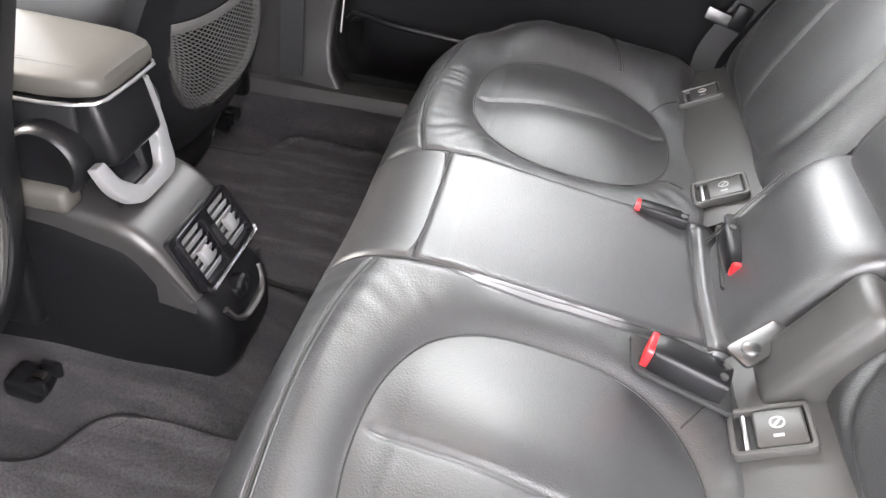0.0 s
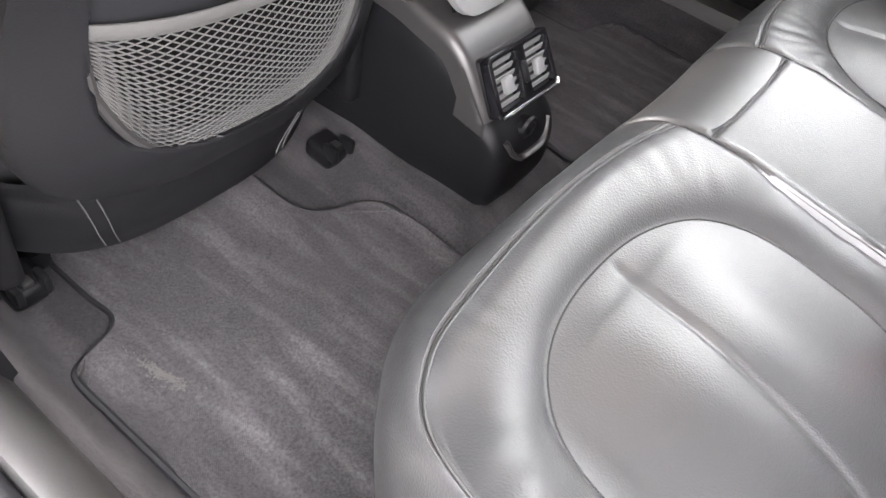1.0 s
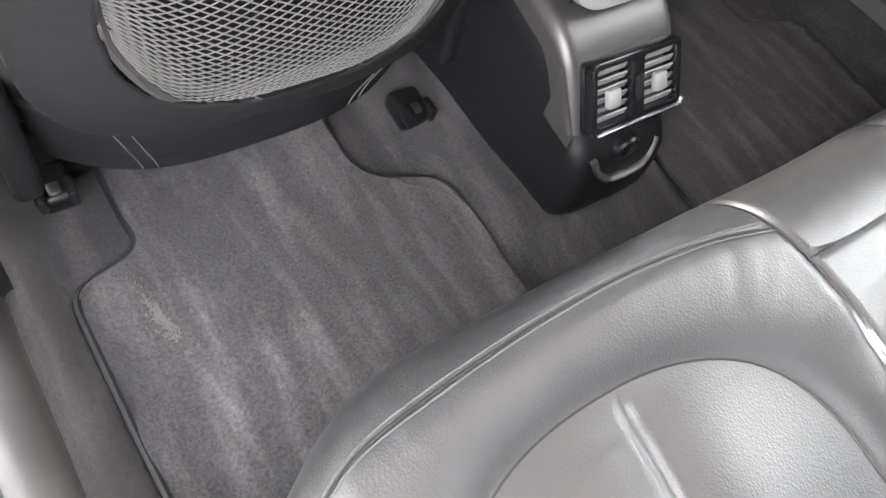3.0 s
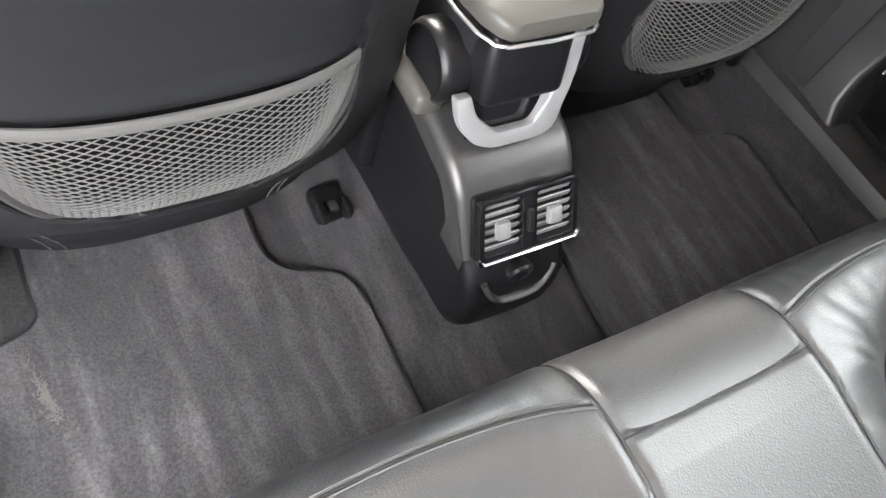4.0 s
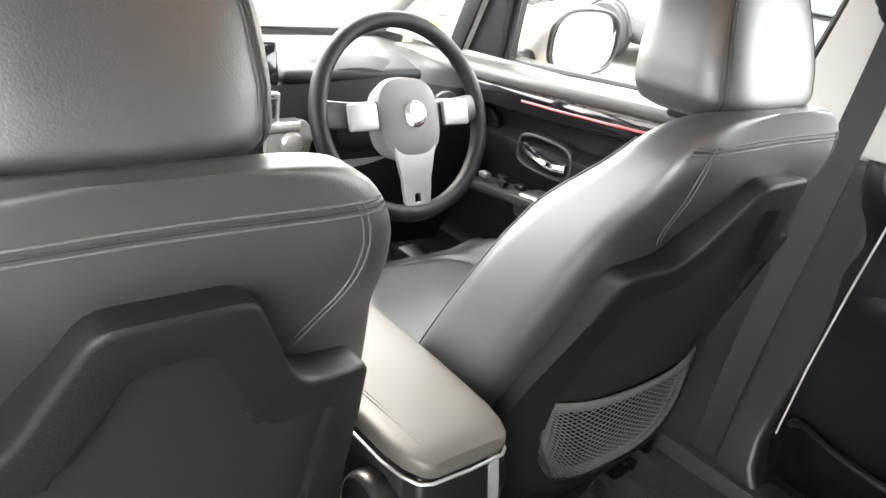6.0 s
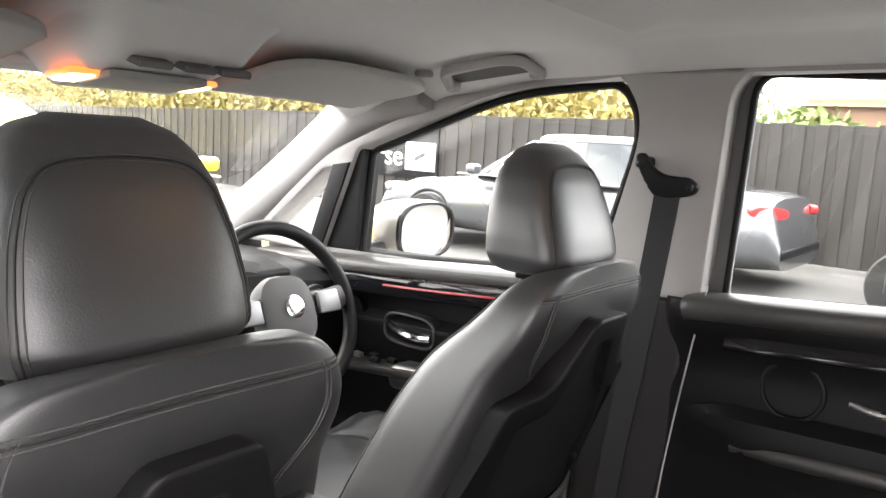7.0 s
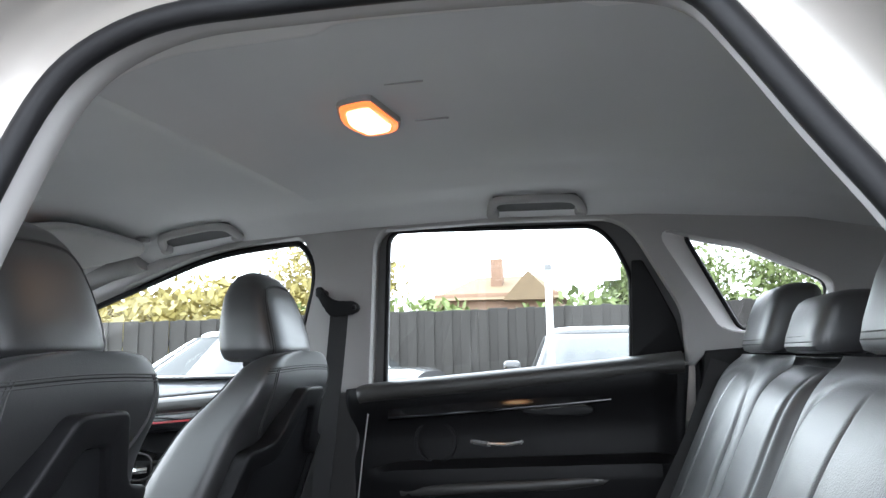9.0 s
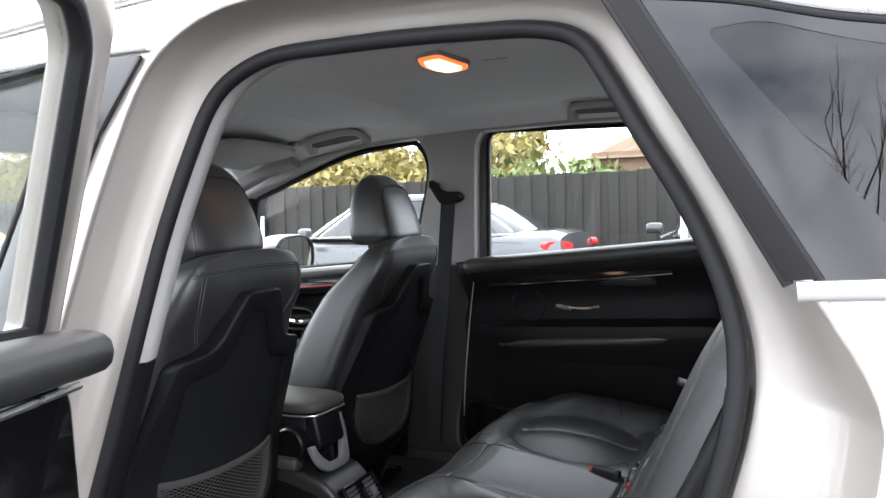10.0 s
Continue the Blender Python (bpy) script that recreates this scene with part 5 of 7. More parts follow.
def rear_belt():
    g = holder("rear_belt", (0.36, 0.66, 0.6))
    path = spline([(0.50, 0.655, 1.10), (0.43, 0.665, 0.92), (0.36, 0.668, 0.78), (0.30, 0.665, 0.66), (0.29, 0.655, 0.60)], 6)
    part("webbing", sweep(path, [(-0.022, -0.001), (0.022, -0.001), (0.022, 0.001), (-0.022, 0.001)], False, (0.4, 0.9, 0.2)), WEBBING, g)
    part("tongue", rbox((0.292, 0.648, 0.712), (0.055, 0.006, 0.022), 0.003, 2, (0, 14, 0)), STEEL, g, "bare metal belt tongue")
    part("tongue_grip", rbox((0.325, 0.650, 0.716), (0.03, 0.016, 0.045), 0.005, 2, (0, 14, 0)), PLASTIC_SMOOTH, g)
    tagged(g, "black rear seat belt hanging beside the bench", "seat belt")


rear_belt()


# ---- front seats ----
def back_x(z, off=0.0):
    return -0.365 + 0.35 * (z - 1.054) + off


SHELL = [(0.047, 1.061), (0.092, 0.972), (0.112, 0.956), (0.176, 0.944), (0.190, 0.86), (0.207, 0.78), (0.226, 0.69), (0.232, 0.63), (0.226, 0.575), (0.205, 0.535), (0.16, 0.508), (0.09, 0.494)]
RECESS = [(0.022, 1.018), (0.062, 0.938), (0.080, 0.916), (0.146, 0.906), (0.154, 0.80), (0.163, 0.72), (0.166, 0.67), (0.160, 0.625), (0.140, 0.594), (0.105, 0.573), (0.055, 0.560)]


def both_ways(half):
    return [(s, z) for s, z in half] + [(-s, z) for s, z in reversed(half)]


def front_seat(cy, sgn, dx=0.0, label=""):
    """A front seat; sgn is the side towards the middle of the car."""
    g = holder("car_seat", (-0.75 + dx, cy, 0.34))

    def bx(z):
        return back_x(z) + dx

    # Leather backrest: cross-sections up the back.
    rows = [(0.44, 0.250, 0.090), (0.50, 0.262, 0.092), (0.62, 0.258, 0.090), (0.76, 0.245, 0.084), (0.86, 0.228, 0.078), (0.95, 0.208, 0.072), (1.02, 0.190, 0.068), (1.07, 0.175, 0.056), (1.098, 0.160, 0.046), (1.118, 0.138, 0.035), (1.130, 0.106, 0.022), (1.136, 0.05, 0.008)]
    rows = [tuple(p) for p in spline(rows, 3)]
    rings = []
    for i in range(len(rows) * 2 - 1):
        k, t = divmod(i, 2)
        a = rows[k]
        b = rows[min(k + 1, len(rows) - 1)]
        z, hw, hd = (p + (q - p) * t / 2 for p, q in zip(a, b))
        cx = bx(z) - 0.012 - 0.016 * (1 - ease(0.97, 1.05, z)) - hd - 0.02 * ease(1.06, 1.15, z)
        loop = []
        for c, s in ring(0, 0, 1, 1, 4.4, 72):
            bolster = 0.022 * ease(0.55, 0.9, abs(s)) * (1 - ease(0.9, 1.08, z)) if c < 0 else 0.0
            loop.append(Vector((cx + c * hd - bolster, cy + s * hw, z)))
        rings.append(loop)
    part("backrest", loft(rings), LEATHER_FINE, g, "black leather backrest")

    def on_back(s, z):
        """A point on the rear face of the backrest, s across from -1 to 1."""
        hw, hd = lerp_table(rows, z)
        c = (1 - abs(s) ** 4.4) ** (1 / 4.4)
        return Vector((bx(z) - 0.012 - 0.016 * (1 - ease(0.97, 1.05, z)) - hd - 0.02 * ease(1.06, 1.15, z) + c * hd + 0.0005, cy + s * hw, z + 0.0003))

    for z in (1.101, 1.092):
        part("stitch_line", tube([on_back(s, z + 0.006 * (1 - s * s)) for s in [-0.96 + 1.92 * k / 48 for k in range(49)]], 0.0011, 5), THREAD, g)
    part("top_seam", tube([on_back(s, 1.0965 + 0.006 * (1 - s * s)) for s in [-0.96 + 1.92 * k / 48 for k in range(49)]], 0.0012, 5), SEAM, g)
    for s in (-1, 1):
        for ds in (0.0, 0.035):
            part("stitch_line", tube([on_back(s * (0.80 + ds - 0.28 * t**1.8), 1.104 - 0.135 * t) for t in [k / 20 for k in range(21)]], 0.0011, 5), THREAD, g)

    def on_front_edge(side, z):
        hw, hd = lerp_table(rows, z)
        cx = bx(z) - 0.012 - 0.016 * (1 - ease(0.97, 1.05, z)) - hd - 0.02 * ease(1.06, 1.15, z)
        c = 0.80
        across = (1 - c**4.4) ** (1 / 4.4)
        lean = 0.022 * ease(0.55, 0.9, across) * (1 - ease(0.9, 1.08, z))
        return Vector((cx - c * hd - lean - 0.0004, cy + side * (across * hw + 0.0006), z))

    for side in (-1, 1):
        part("side_piping", tube([on_front_edge(side, 0.56 + 0.53 * k / 40) for k in range(41)], 0.0022, 6, False, (1, 0, 0)), SEAM, g, "black piping")

    # Hard shell with its recess.
    outer = both_ways(SHELL)
    inner = both_ways(RECESS)
    outer = rounded(outer, 0.016, 4)
    inner = rounded(inner, 0.012, 4)

    def shell_place(w_scale=1.0):
        def f(u, v, w):
            curve = -0.055 * (abs(u) / 0.25) ** 3.0 + 0.048 * ease(0.76, 0.56, v) * (1 - 0.35 * (u / 0.23) ** 2) - 0.012 * ease(0.535, 0.495, v)
            return Vector((bx(v) + curve + w, cy + u, v))
        return f

    part("seat_shell", slab(outer, [inner], shell_place(), -0.03, 0.016, 0.0065, 3), PLASTIC, g, "dark plastic seat back shell")
    by_height = sorted((z, s) for s, z in RECESS)

    def recess(a, b):
        z = 0.552 + 0.464 * a
        return shell_place()((lerp_table(by_height, z)[0] + 0.006) * (2 * b - 1), z, 0.003)

    part("shell_recess", surf(recess, 40, 24), SHELL_INNER, g, "recessed dark back panel")

    # Net pocket: a bulging mesh of crossed cords with a hemmed top.
    def net_point(p, q):
        """p across from -1 to 1, q from the top hem 0 to the foot 1."""
        half = 0.166 - 0.004 * q * q
        u = p * half
        foot = 0.553 + 0.100 * abs(p) ** 4.5
        top = 0.716 - 0.012 * (1 - p * p)
        v = top + (foot - top) * q
        bulge = 0.016 * math.sin(math.pi * min(1.0, q * 0.85 + 0.15)) * (1 - p**4) + 0.008
        return shell_place()(u, v, bulge)

    cords = []
    n = 22
    for k in range(-44, 44):
        for way in (1, -1):
            line = []
            for j in range(41):
                q = j / 40
                p = (k + 0.5) / n * 2.0 + way * q * 1.9
                if -1 <= p <= 1:
                    line.append(net_point(p, q))
            if len(line) > 2:
                cords.append(sweep(line, [(-0.0008, 0), (0, 0.0007), (0.0008, 0), (0, -0.0007)], False, (1, 0, 0)))
    part("net", merged(*cords), NET_CORD, g, "grey elastic mesh pocket", smooth=False)
    # Added sheet behind the cords, blackened to give the pocket's inner shade.
    part("net_shade_sheet", surf(lambda a, b: net_point(-1 + 2 * a, b) - Vector((0.012, 0, 0)), 30, 14), POCKET_SHADE, g)
    part("net_hem", sweep([net_point(-1 + 2 * k / 40, 0.0) for k in range(41)], ring(0, 0, 0.003, 0.007, 2.6, 10)), NET_CORD, g, "grey elastic hem")
    foot = [net_point(-1, q) for q in (0.1, 0.4, 0.7)] + [net_point(-1 + 2 * k / 40, 1.0) for k in range(41)] + [net_point(1, q) for q in (0.7, 0.4, 0.1)]
    part("net_rim", tube(foot, 0.0055, 8, False, (1, 0, 0)), RIM_GREY, g, "smooth plastic pocket rim")
    for s in (-1, 1):
        p = shell_place()(s * 0.163, 0.745, 0.004)
        part("net_hook", rbox(tuple(p), (0.022, 0.012, 0.036), 0.005, 2, (0, 18, 0)), PLASTIC_SMOOTH, g)

    # Headrest with posts: the front is upright, the rear face leans forward towards the top.
    hx = dx + (0.014 if cy > 0 else 0.0)
    rows = [(1.115, 0.084, -0.432, -0.532), (1.122, 0.102, -0.416, -0.545), (1.140, 0.112, -0.405, -0.552), (1.172, 0.112, -0.412, -0.554), (1.214, 0.106, -0.426, -0.553), (1.252, 0.095, -0.441, -0.549), (1.279, 0.081, -0.457, -0.540), (1.297, 0.063, -0.473, -0.528), (1.307, 0.036, -0.488, -0.514)]
    hy = cy - (0.014 if cy < 0 else 0.0)
    hrows = []
    for p, q in zip(rows, rows[1:]):
        hrows += [tuple(c + (d - c) * t / 6 for c, d in zip(p, q)) for t in range(6)]
    hrows = [rows[0]] + [tuple(sum(c) / 3 for c in zip(*hrows[i - 1:i + 2])) for i in range(1, len(hrows) - 1)] + [rows[-1]]
    rings = []
    for z, hw, xr, xf in hrows:
        loop = []
        for c, d in ring(0, 0, 1, 1, 3.6, 64):
            belly = 0.006 * (1 - d * d) if c > 0 else 0.0
            loop.append(Vector(((xr + xf) / 2 + hx + c * (xr - xf) / 2 + belly * (1.318 - z) / 0.2, hy + d * hw, z)))
        rings.append(loop)
    hr = part("headrest", loft(rings), LEATHER_FINE, g, "padded black leather headrest")

    def on_headrest(d, z):
        hw, xr, xf = lerp_table(hrows, z)
        c = (1 - abs(d) ** 3.6) ** (1 / 3.6)
        return Vector(((xr + xf) / 2 + hx + c * (xr - xf) / 2 + 0.006 * (1 - d * d) * (1.318 - z) / 0.2 + 0.0006, hy + d * hw, z))

    arc = spline([(-0.84, 1.119, 0), (-0.835, 1.16, 0), (-0.82, 1.225, 0), (-0.77, 1.255, 0), (-0.60, 1.271, 0), (0.0, 1.276, 0), (0.60, 1.271, 0), (0.77, 1.255, 0), (0.82, 1.225, 0), (0.835, 1.16, 0), (0.84, 1.119, 0)], 8)
    part("headrest_seam", tube([on_headrest(p.x, p.y) for p in arc], 0.0010, 5), SEAM, hr)
    for k in (0.955, 1.045):
        part("headrest_stitch", tube([on_headrest(p.x * k, p.y - 0.05 * (1 - k) * ease(1.2, 1.28, p.y)) for p in arc], 0.0008, 5), THREAD, hr)
    for s in (-1, 1):
        part("headrest_post", tube([(-0.487 + hx, hy + s * 0.058, 1.07), (-0.487 + hx, hy + s * 0.058, 1.13)], 0.006, 10, False, (1, 0, 0)), CHROME, g, "chrome headrest post")
        part("post_collar", rbox((-0.483 + hx, hy + s * 0.058, 1.112 if s * sgn > 0 else 1.106), (0.03, 0.034, 0.016), 0.005), PLASTIC_SMOOTH, g)

    # Cushion, side cover and runners.
    def cushion(u, v):
        x, s = -0.60 - 0.48 * u + dx, -1 + 2 * v
        side = 0.016 * ease(0.5, 0.85, abs(s)) - 0.05 * ease(0.86, 1.0, abs(s)) ** 1.5
        end = -0.03 * ease(0.8, 1.0, u) ** 2
        d = (abs((x - dx + 0.83) / 0.21) ** 2.6 + abs(s / 0.62) ** 2.6) ** (1 / 2.6)
        z = 0.60 + 0.06 * u + side + end - 0.008 * math.exp(-(((d - 1) / 0.04) ** 2))
        return x, cy + 0.265 * s, z

    part("seat_cushion", surf(cushion, 60, 60), LEATHER, g, "black leather seat cushion")
    part("cushion_base", rbox((-0.84 + dx, cy, 0.50), (0.46, 0.50, 0.20), 0.05, 3), PLASTIC, g)
    for s in (-1, 1):
        part("side_cover", rbox((-0.78 + dx, cy + s * 0.25, 0.49), (0.46, 0.03, 0.14), 0.012, 3), PLASTIC_SMOOTH, g)
        part("seat_runner", rbox((-0.88 + dx, cy + s * 0.195, 0.352), (0.50, 0.040, 0.030), 0.008), PLASTIC_SMOOTH, g)
        fx, fy = (-0.552 + dx, cy + s * 0.197) if s == sgn else (-0.605 + dx, cy + s * 0.228)
        part("runner_foot", rbox((fx, fy, 0.366), (0.050, 0.044, 0.030), 0.008, 3, (0, 8, 0)), PLASTIC_SMOOTH, g)
        for q in (-1, 1):
            part("runner_lug", lists(rbox((fx + 0.022, fy + q * 0.016, 0.380), (0.026, 0.010, 0.024), 0.004, 2)), PLASTIC_SMOOTH, g)
        part("runner_bolt", rbox((fx + 0.016, fy, 0.383), (0.016, 0.014, 0.008), 0.003), STEEL, g)
    def skirt(u, v):
        w = 2 * v - 1
        z = 0.512 - 0.137 * u + 0.035 * abs(w) ** 4
        drop = 0.014 * ease(0.0, 0.25, u) + 0.030 * ease(0.15, 1.0, u) ** 1.3
        return bx(0.512) + 0.030 - drop - 0.050 * abs(w) ** 3, cy + (0.236 - 0.012 * u) * w, z

    part("lower_skirt", surf(skirt, 24, 40), PLASTIC, g, "dark padded skirt below the shell")
    for k in (0.0, 0.035):
        for q in (-1, 1):
            part("skirt_stitch", tube([Vector(skirt(0.12 + 0.86 * t, 0.5 + q * (0.33 + k - 0.06 * t))) + Vector((0.001, 0, 0.0006)) for t in [j / 16 for j in range(17)]], 0.0010, 5), THREAD, g)
    tagged(g, label, "car seat", group="front seats")


front_seat(-0.345, 1, 0.0, "black leather front passenger seat with mesh pocket and headrest")
front_seat(0.350, -1, -0.012, "black leather driver's seat with mesh pocket and headrest")


# ---- centre console ----
def console():
    g = holder("centre_console", (-0.6, 0, 0.33))
    # Long body: cross-sections from front to rear.
    rings = []
    rows = [(-1.45, 0.11, 0.33, 0.66), (-0.95, 0.105, 0.33, 0.63), (-0.70, 0.098, 0.33, 0.615), (-0.52, 0.090, 0.33, 0.602), (-0.455, 0.084, 0.33, 0.584), (-0.415, 0.080, 0.328, 0.568), (-0.392, 0.078, 0.328, 0.550), (-0.372, 0.077, 0.330, 0.525), (-0.356, 0.076, 0.333, 0.500), (-0.342, 0.0745, 0.341, 0.488), (-0.330, 0.072, 0.353, 0.476), (-0.321, 0.067, 0.366, 0.462), (-0.316, 0.060, 0.378, 0.448), (-0.3135, 0.048, 0.39, 0.432)]
    for x, hw, z0, z1 in rows:
        rings.append([Vector((x, b, (z0 + z1) / 2 + a)) for a, b in ring(0, 0, (z1 - z0) / 2, hw, 5.0, 40)])
    part("console_body", loft(rings), PLASTIC_SMOOTH, g, "black plastic console body")
    # Graphite cap that folds over the rear end.
    prof = spline([(-0.62, 0.0, 0.614), (-0.52, 0.0, 0.608), (-0.460, 0.0, 0.594), (-0.425, 0.0, 0.584), (-0.402, 0.0, 0.567), (-0.385, 0.0, 0.545), (-0.352, 0.0, 0.495)], 5)

    def cap(u, v):
        k = u * (len(prof) - 1)
        i = min(int(k), len(prof) - 2)
        p = prof[i].lerp(prof[i + 1], k - i)
        d = (prof[i + 1] - prof[i]).normalized()
        n = Vector((-d.z, 0, d.x)) if d.x > 0 else Vector((d.z, 0, -d.x))
        hw, r, deep = 0.088 - 0.008 * u, 0.014, 0.020
        s = (2 * v - 1)
        a = abs(s)
        if a < 0.6:
            y, down = hw * a / 0.6 - r * a / 0.6, 0.0
        elif a < 0.8:
            q = (a - 0.6) / 0.2 * math.pi / 2
            y, down = hw - r + r * math.sin(q), r * (1 - math.cos(q))
        else:
            y, down = hw, r + deep * (a - 0.8) / 0.2
        q = p + n * (0.004 - down)
        return q.x, math.copysign(y, s), q.z

    part("console_cap", surf(cap, 50, 50), RIM_GREY, g, "graphite trim cap")

    def cheek(side):
        def f(u, v):
            x = -0.398 + 0.046 * u
            top = lerp_table([(-0.410, 0.560), (-0.402, 0.553), (-0.385, 0.530), (-0.352, 0.482)], x)[0]
            return x, side * (0.0822 - 0.0045 * u), top + 0.012 - (top + 0.012 - 0.474 - 0.012 * (1 - u)) * v
        return surf(f, 12, 8)

    for side in (-1, 1):
        part("cap_cheek", cheek(side), RIM_GREY, g, "graphite side of the trim cap")

    # Air vents: slanted frame with slats, in two halves.
    axis_z = Vector((-0.040, 0, 0.064)).normalized()
    axis_n = Vector((0.064, 0, 0.040)).normalized()
    base = Vector((-0.3625, 0, 0.5365))

    def vent_place(u, v, w):
        return base + Vector((0, 1, 0)) * u + axis_z * v + axis_n * w

    frame_loop = rounded([(-0.070, -0.040), (0.070, -0.040), (0.067, 0.040), (-0.067, 0.040)], 0.008, 4)
    holes = [rounded([(-0.062, -0.031), (-0.010, -0.031), (-0.010, 0.032), (-0.060, 0.032)], 0.004, 3), rounded([(0.010, -0.031), (0.062, -0.031), (0.060, 0.032), (0.010, 0.032)], 0.004, 3)]
    part("vent_frame", slab(frame_loop, holes, vent_place, -0.012, 0.010, 0.002), GLOSS_BLACK, g, "glossy black vent frame")
    part("vent_back", slab(frame_loop, [], vent_place, -0.020, -0.013), SEAM, g)
    part("vent_chrome", tube([vent_place(u, v, 0.010) for u, v in rounded([(-0.070, -0.020), (-0.070, -0.040), (0.070, -0.040), (0.070, -0.020)], 0.008, 4)[5:-5]], 0.0028, 8, False, tuple(axis_n)), CHROME, g, "chrome lower edge")
    for side in (-1, 1):
        for k in range(6):
            v = -0.026 + 0.0105 * k
            c = vent_place(side * 0.036, v, 0.001)
            part("slat", slab([(-0.0245, -0.0042), (0.0245, -0.0042), (0.0245, 0.0042), (-0.0245, 0.0042)], [], lambda u, vv, w, c=c: c + Vector((0, 1, 0)) * u + (axis_z * 0.8 + axis_n * 0.6) * vv + (axis_n * 0.8 - axis_z * 0.6) * w, -0.001, 0.001), SLAT, g, "silver vent slat", smooth=False)
        part("vent_slider", rbox(tuple(vent_place(side * 0.036, -0.004, 0.007)), (0.010, 0.018, 0.022), 0.003, 2, (0, -32, 0)), SLAT, g, "silver vent slider")
    part("vent_wheel", rbox(tuple(vent_place(0, 0, 0.010)), (0.010, 0.010, 0.030), 0.004, 2, (0, -32, 0)), PLASTIC, g)
    # Power socket under the vents.
    part("socket", loft([[Vector((-0.334 + h, -0.006 + r * math.cos(a), 0.468 + 0.3 * h + r * math.sin(a))) for a in [2 * math.pi * k / 24 for k in range(24)]] for r, h in ((0.019, -0.006), (0.019, 0.010), (0.016, 0.014), (0.011, 0.014), (0.010, 0.009), (0.004, 0.009))]), PLASTIC_SMOOTH, g, "round socket cap")
    part("socket_surround", sweep(spline([(-0.327, -0.055, 0.470), (-0.319, -0.046, 0.452), (-0.313, -0.030, 0.440), (-0.311, -0.012, 0.438), (-0.311, 0.012, 0.438), (-0.313, 0.026, 0.440), (-0.319, 0.040, 0.450), (-0.326, 0.048, 0.466)], 5), ring(0, 0, 0.0042, 0.0060, 2.6, 10), False, (1, 0, 0)), RIM_GREY, g, "graphite finger lip")
    # Hinged armrest with its barrel and bracket.
    rings = []
    for x, hw, z0, z1 in ((-0.440, 0.046, 0.742, 0.752), (-0.443, 0.054, 0.738, 0.760), (-0.451, 0.061, 0.736, 0.764), (-0.470, 0.069, 0.734, 0.766), (-0.50, 0.074, 0.733, 0.767), (-0.60, 0.077, 0.732, 0.768), (-0.75, 0.078, 0.732, 0.768), (-0.80, 0.074, 0.734, 0.766), (-0.812, 0.06, 0.74, 0.758)):
        rings.append([Vector((x, b, (z0 + z1) / 2 + a)) for a, b in ring(0, 0, (z1 - z0) / 2, hw, 4.5, 36)])
    part("armrest_pad", loft(rings), SHEEN_PAD, g, "black leather armrest lid, tinted beige for its sheen")
    for dy in (0.0, 0.005):
        part("pad_stitch", tube([(-0.80, -0.058 + dy, 0.7665), (-0.60, -0.057 + dy, 0.7675), (-0.475, -0.048 + dy, 0.7650), (-0.452, -0.042 + dy, 0.7620)], 0.0009, 5), THREAD, g)
    part("armrest_edge", tube([(-0.56, -0.078, 0.733), (-0.50, -0.076, 0.733), (-0.468, -0.070, 0.733), (-0.448, -0.061, 0.734), (-0.440, -0.050, 0.736), (-0.437, 0, 0.737), (-0.440, 0.050, 0.736), (-0.448, 0.061, 0.734), (-0.468, 0.070, 0.733)], 0.0022, 8), SATIN_METAL, g, "thin metal edge strip")
    part("armrest_base", rbox((-0.62, 0, 0.684), (0.30, 0.136, 0.100), 0.012), PLASTIC, g)
    part("armrest_rear", rbox((-0.470, -0.010, 0.692), (0.062, 0.104, 0.086), 0.012, 3, (0, -14, 0)), PLASTIC_SMOOTH, g)
    for s in (-1, 1):
        loop = [(r * math.cos(a), r * math.sin(a)) for r in (0.045,) for a in [2 * math.pi * k / 28 for k in range(28)]]
        part("hinge_barrel", loft([[Vector((-0.505 + c * k, s * (0.062 + h), 0.664 + d * k)) for c, d in loop] for h, k in ((0.0, 1.0), (0.022, 1.0), (0.029, 0.95), (0.032, 0.86), (0.030, 0.80), (0.030, 0.1))]), PLASTIC_SMOOTH, g, "round black hinge cover")
    up_axis = Vector((-0.026, 0, 0.080)).normalized()
    out_axis = Vector((0.080, 0, 0.026)).normalized()
    u_shape = rounded([(-0.084, 0.040), (-0.078, 0.004), (-0.056, -0.022), (-0.032, -0.033), (0.036, -0.033), (0.052, -0.022), (0.064, 0.040), (0.070, 0.086), (0.055, 0.086), (0.040, 0.026), (0.020, -0.013), (-0.028, -0.013), (-0.056, 0.012), (-0.066, 0.040)], [0.003, 0.02, 0.012, 0.012, 0.014, 0.014, 0.02, 0.003, 0.003, 0.01, 0.008, 0.008, 0.01, 0.003], 5)
    part("bracket", slab(u_shape, [], lambda u, v, w: Vector((-0.436, -0.002, 0.629)) + Vector((0, u, 0)) + up_axis * v + out_axis * w, -0.010, 0.004, 0.003, 2), SLAT, g, "silver U-shaped bracket")
    # Black sheet added inside the bracket, standing in for the shade there.
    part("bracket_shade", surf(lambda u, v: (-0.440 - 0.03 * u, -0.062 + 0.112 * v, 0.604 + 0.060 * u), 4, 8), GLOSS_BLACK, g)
    part("side_pad", rbox((-0.69, -0.090, 0.627), (0.43, 0.036, 0.03), 0.009, 3), SHEEN_PAD, g, "padded leather side strip")
    part("side_pad", rbox((-0.69, 0.090, 0.627), (0.43, 0.036, 0.03), 0.009, 3), SHEEN_PAD, g, "padded leather side strip")
    tagged(g, "black centre console with silver rear vents and leather armrest", "console")


console()


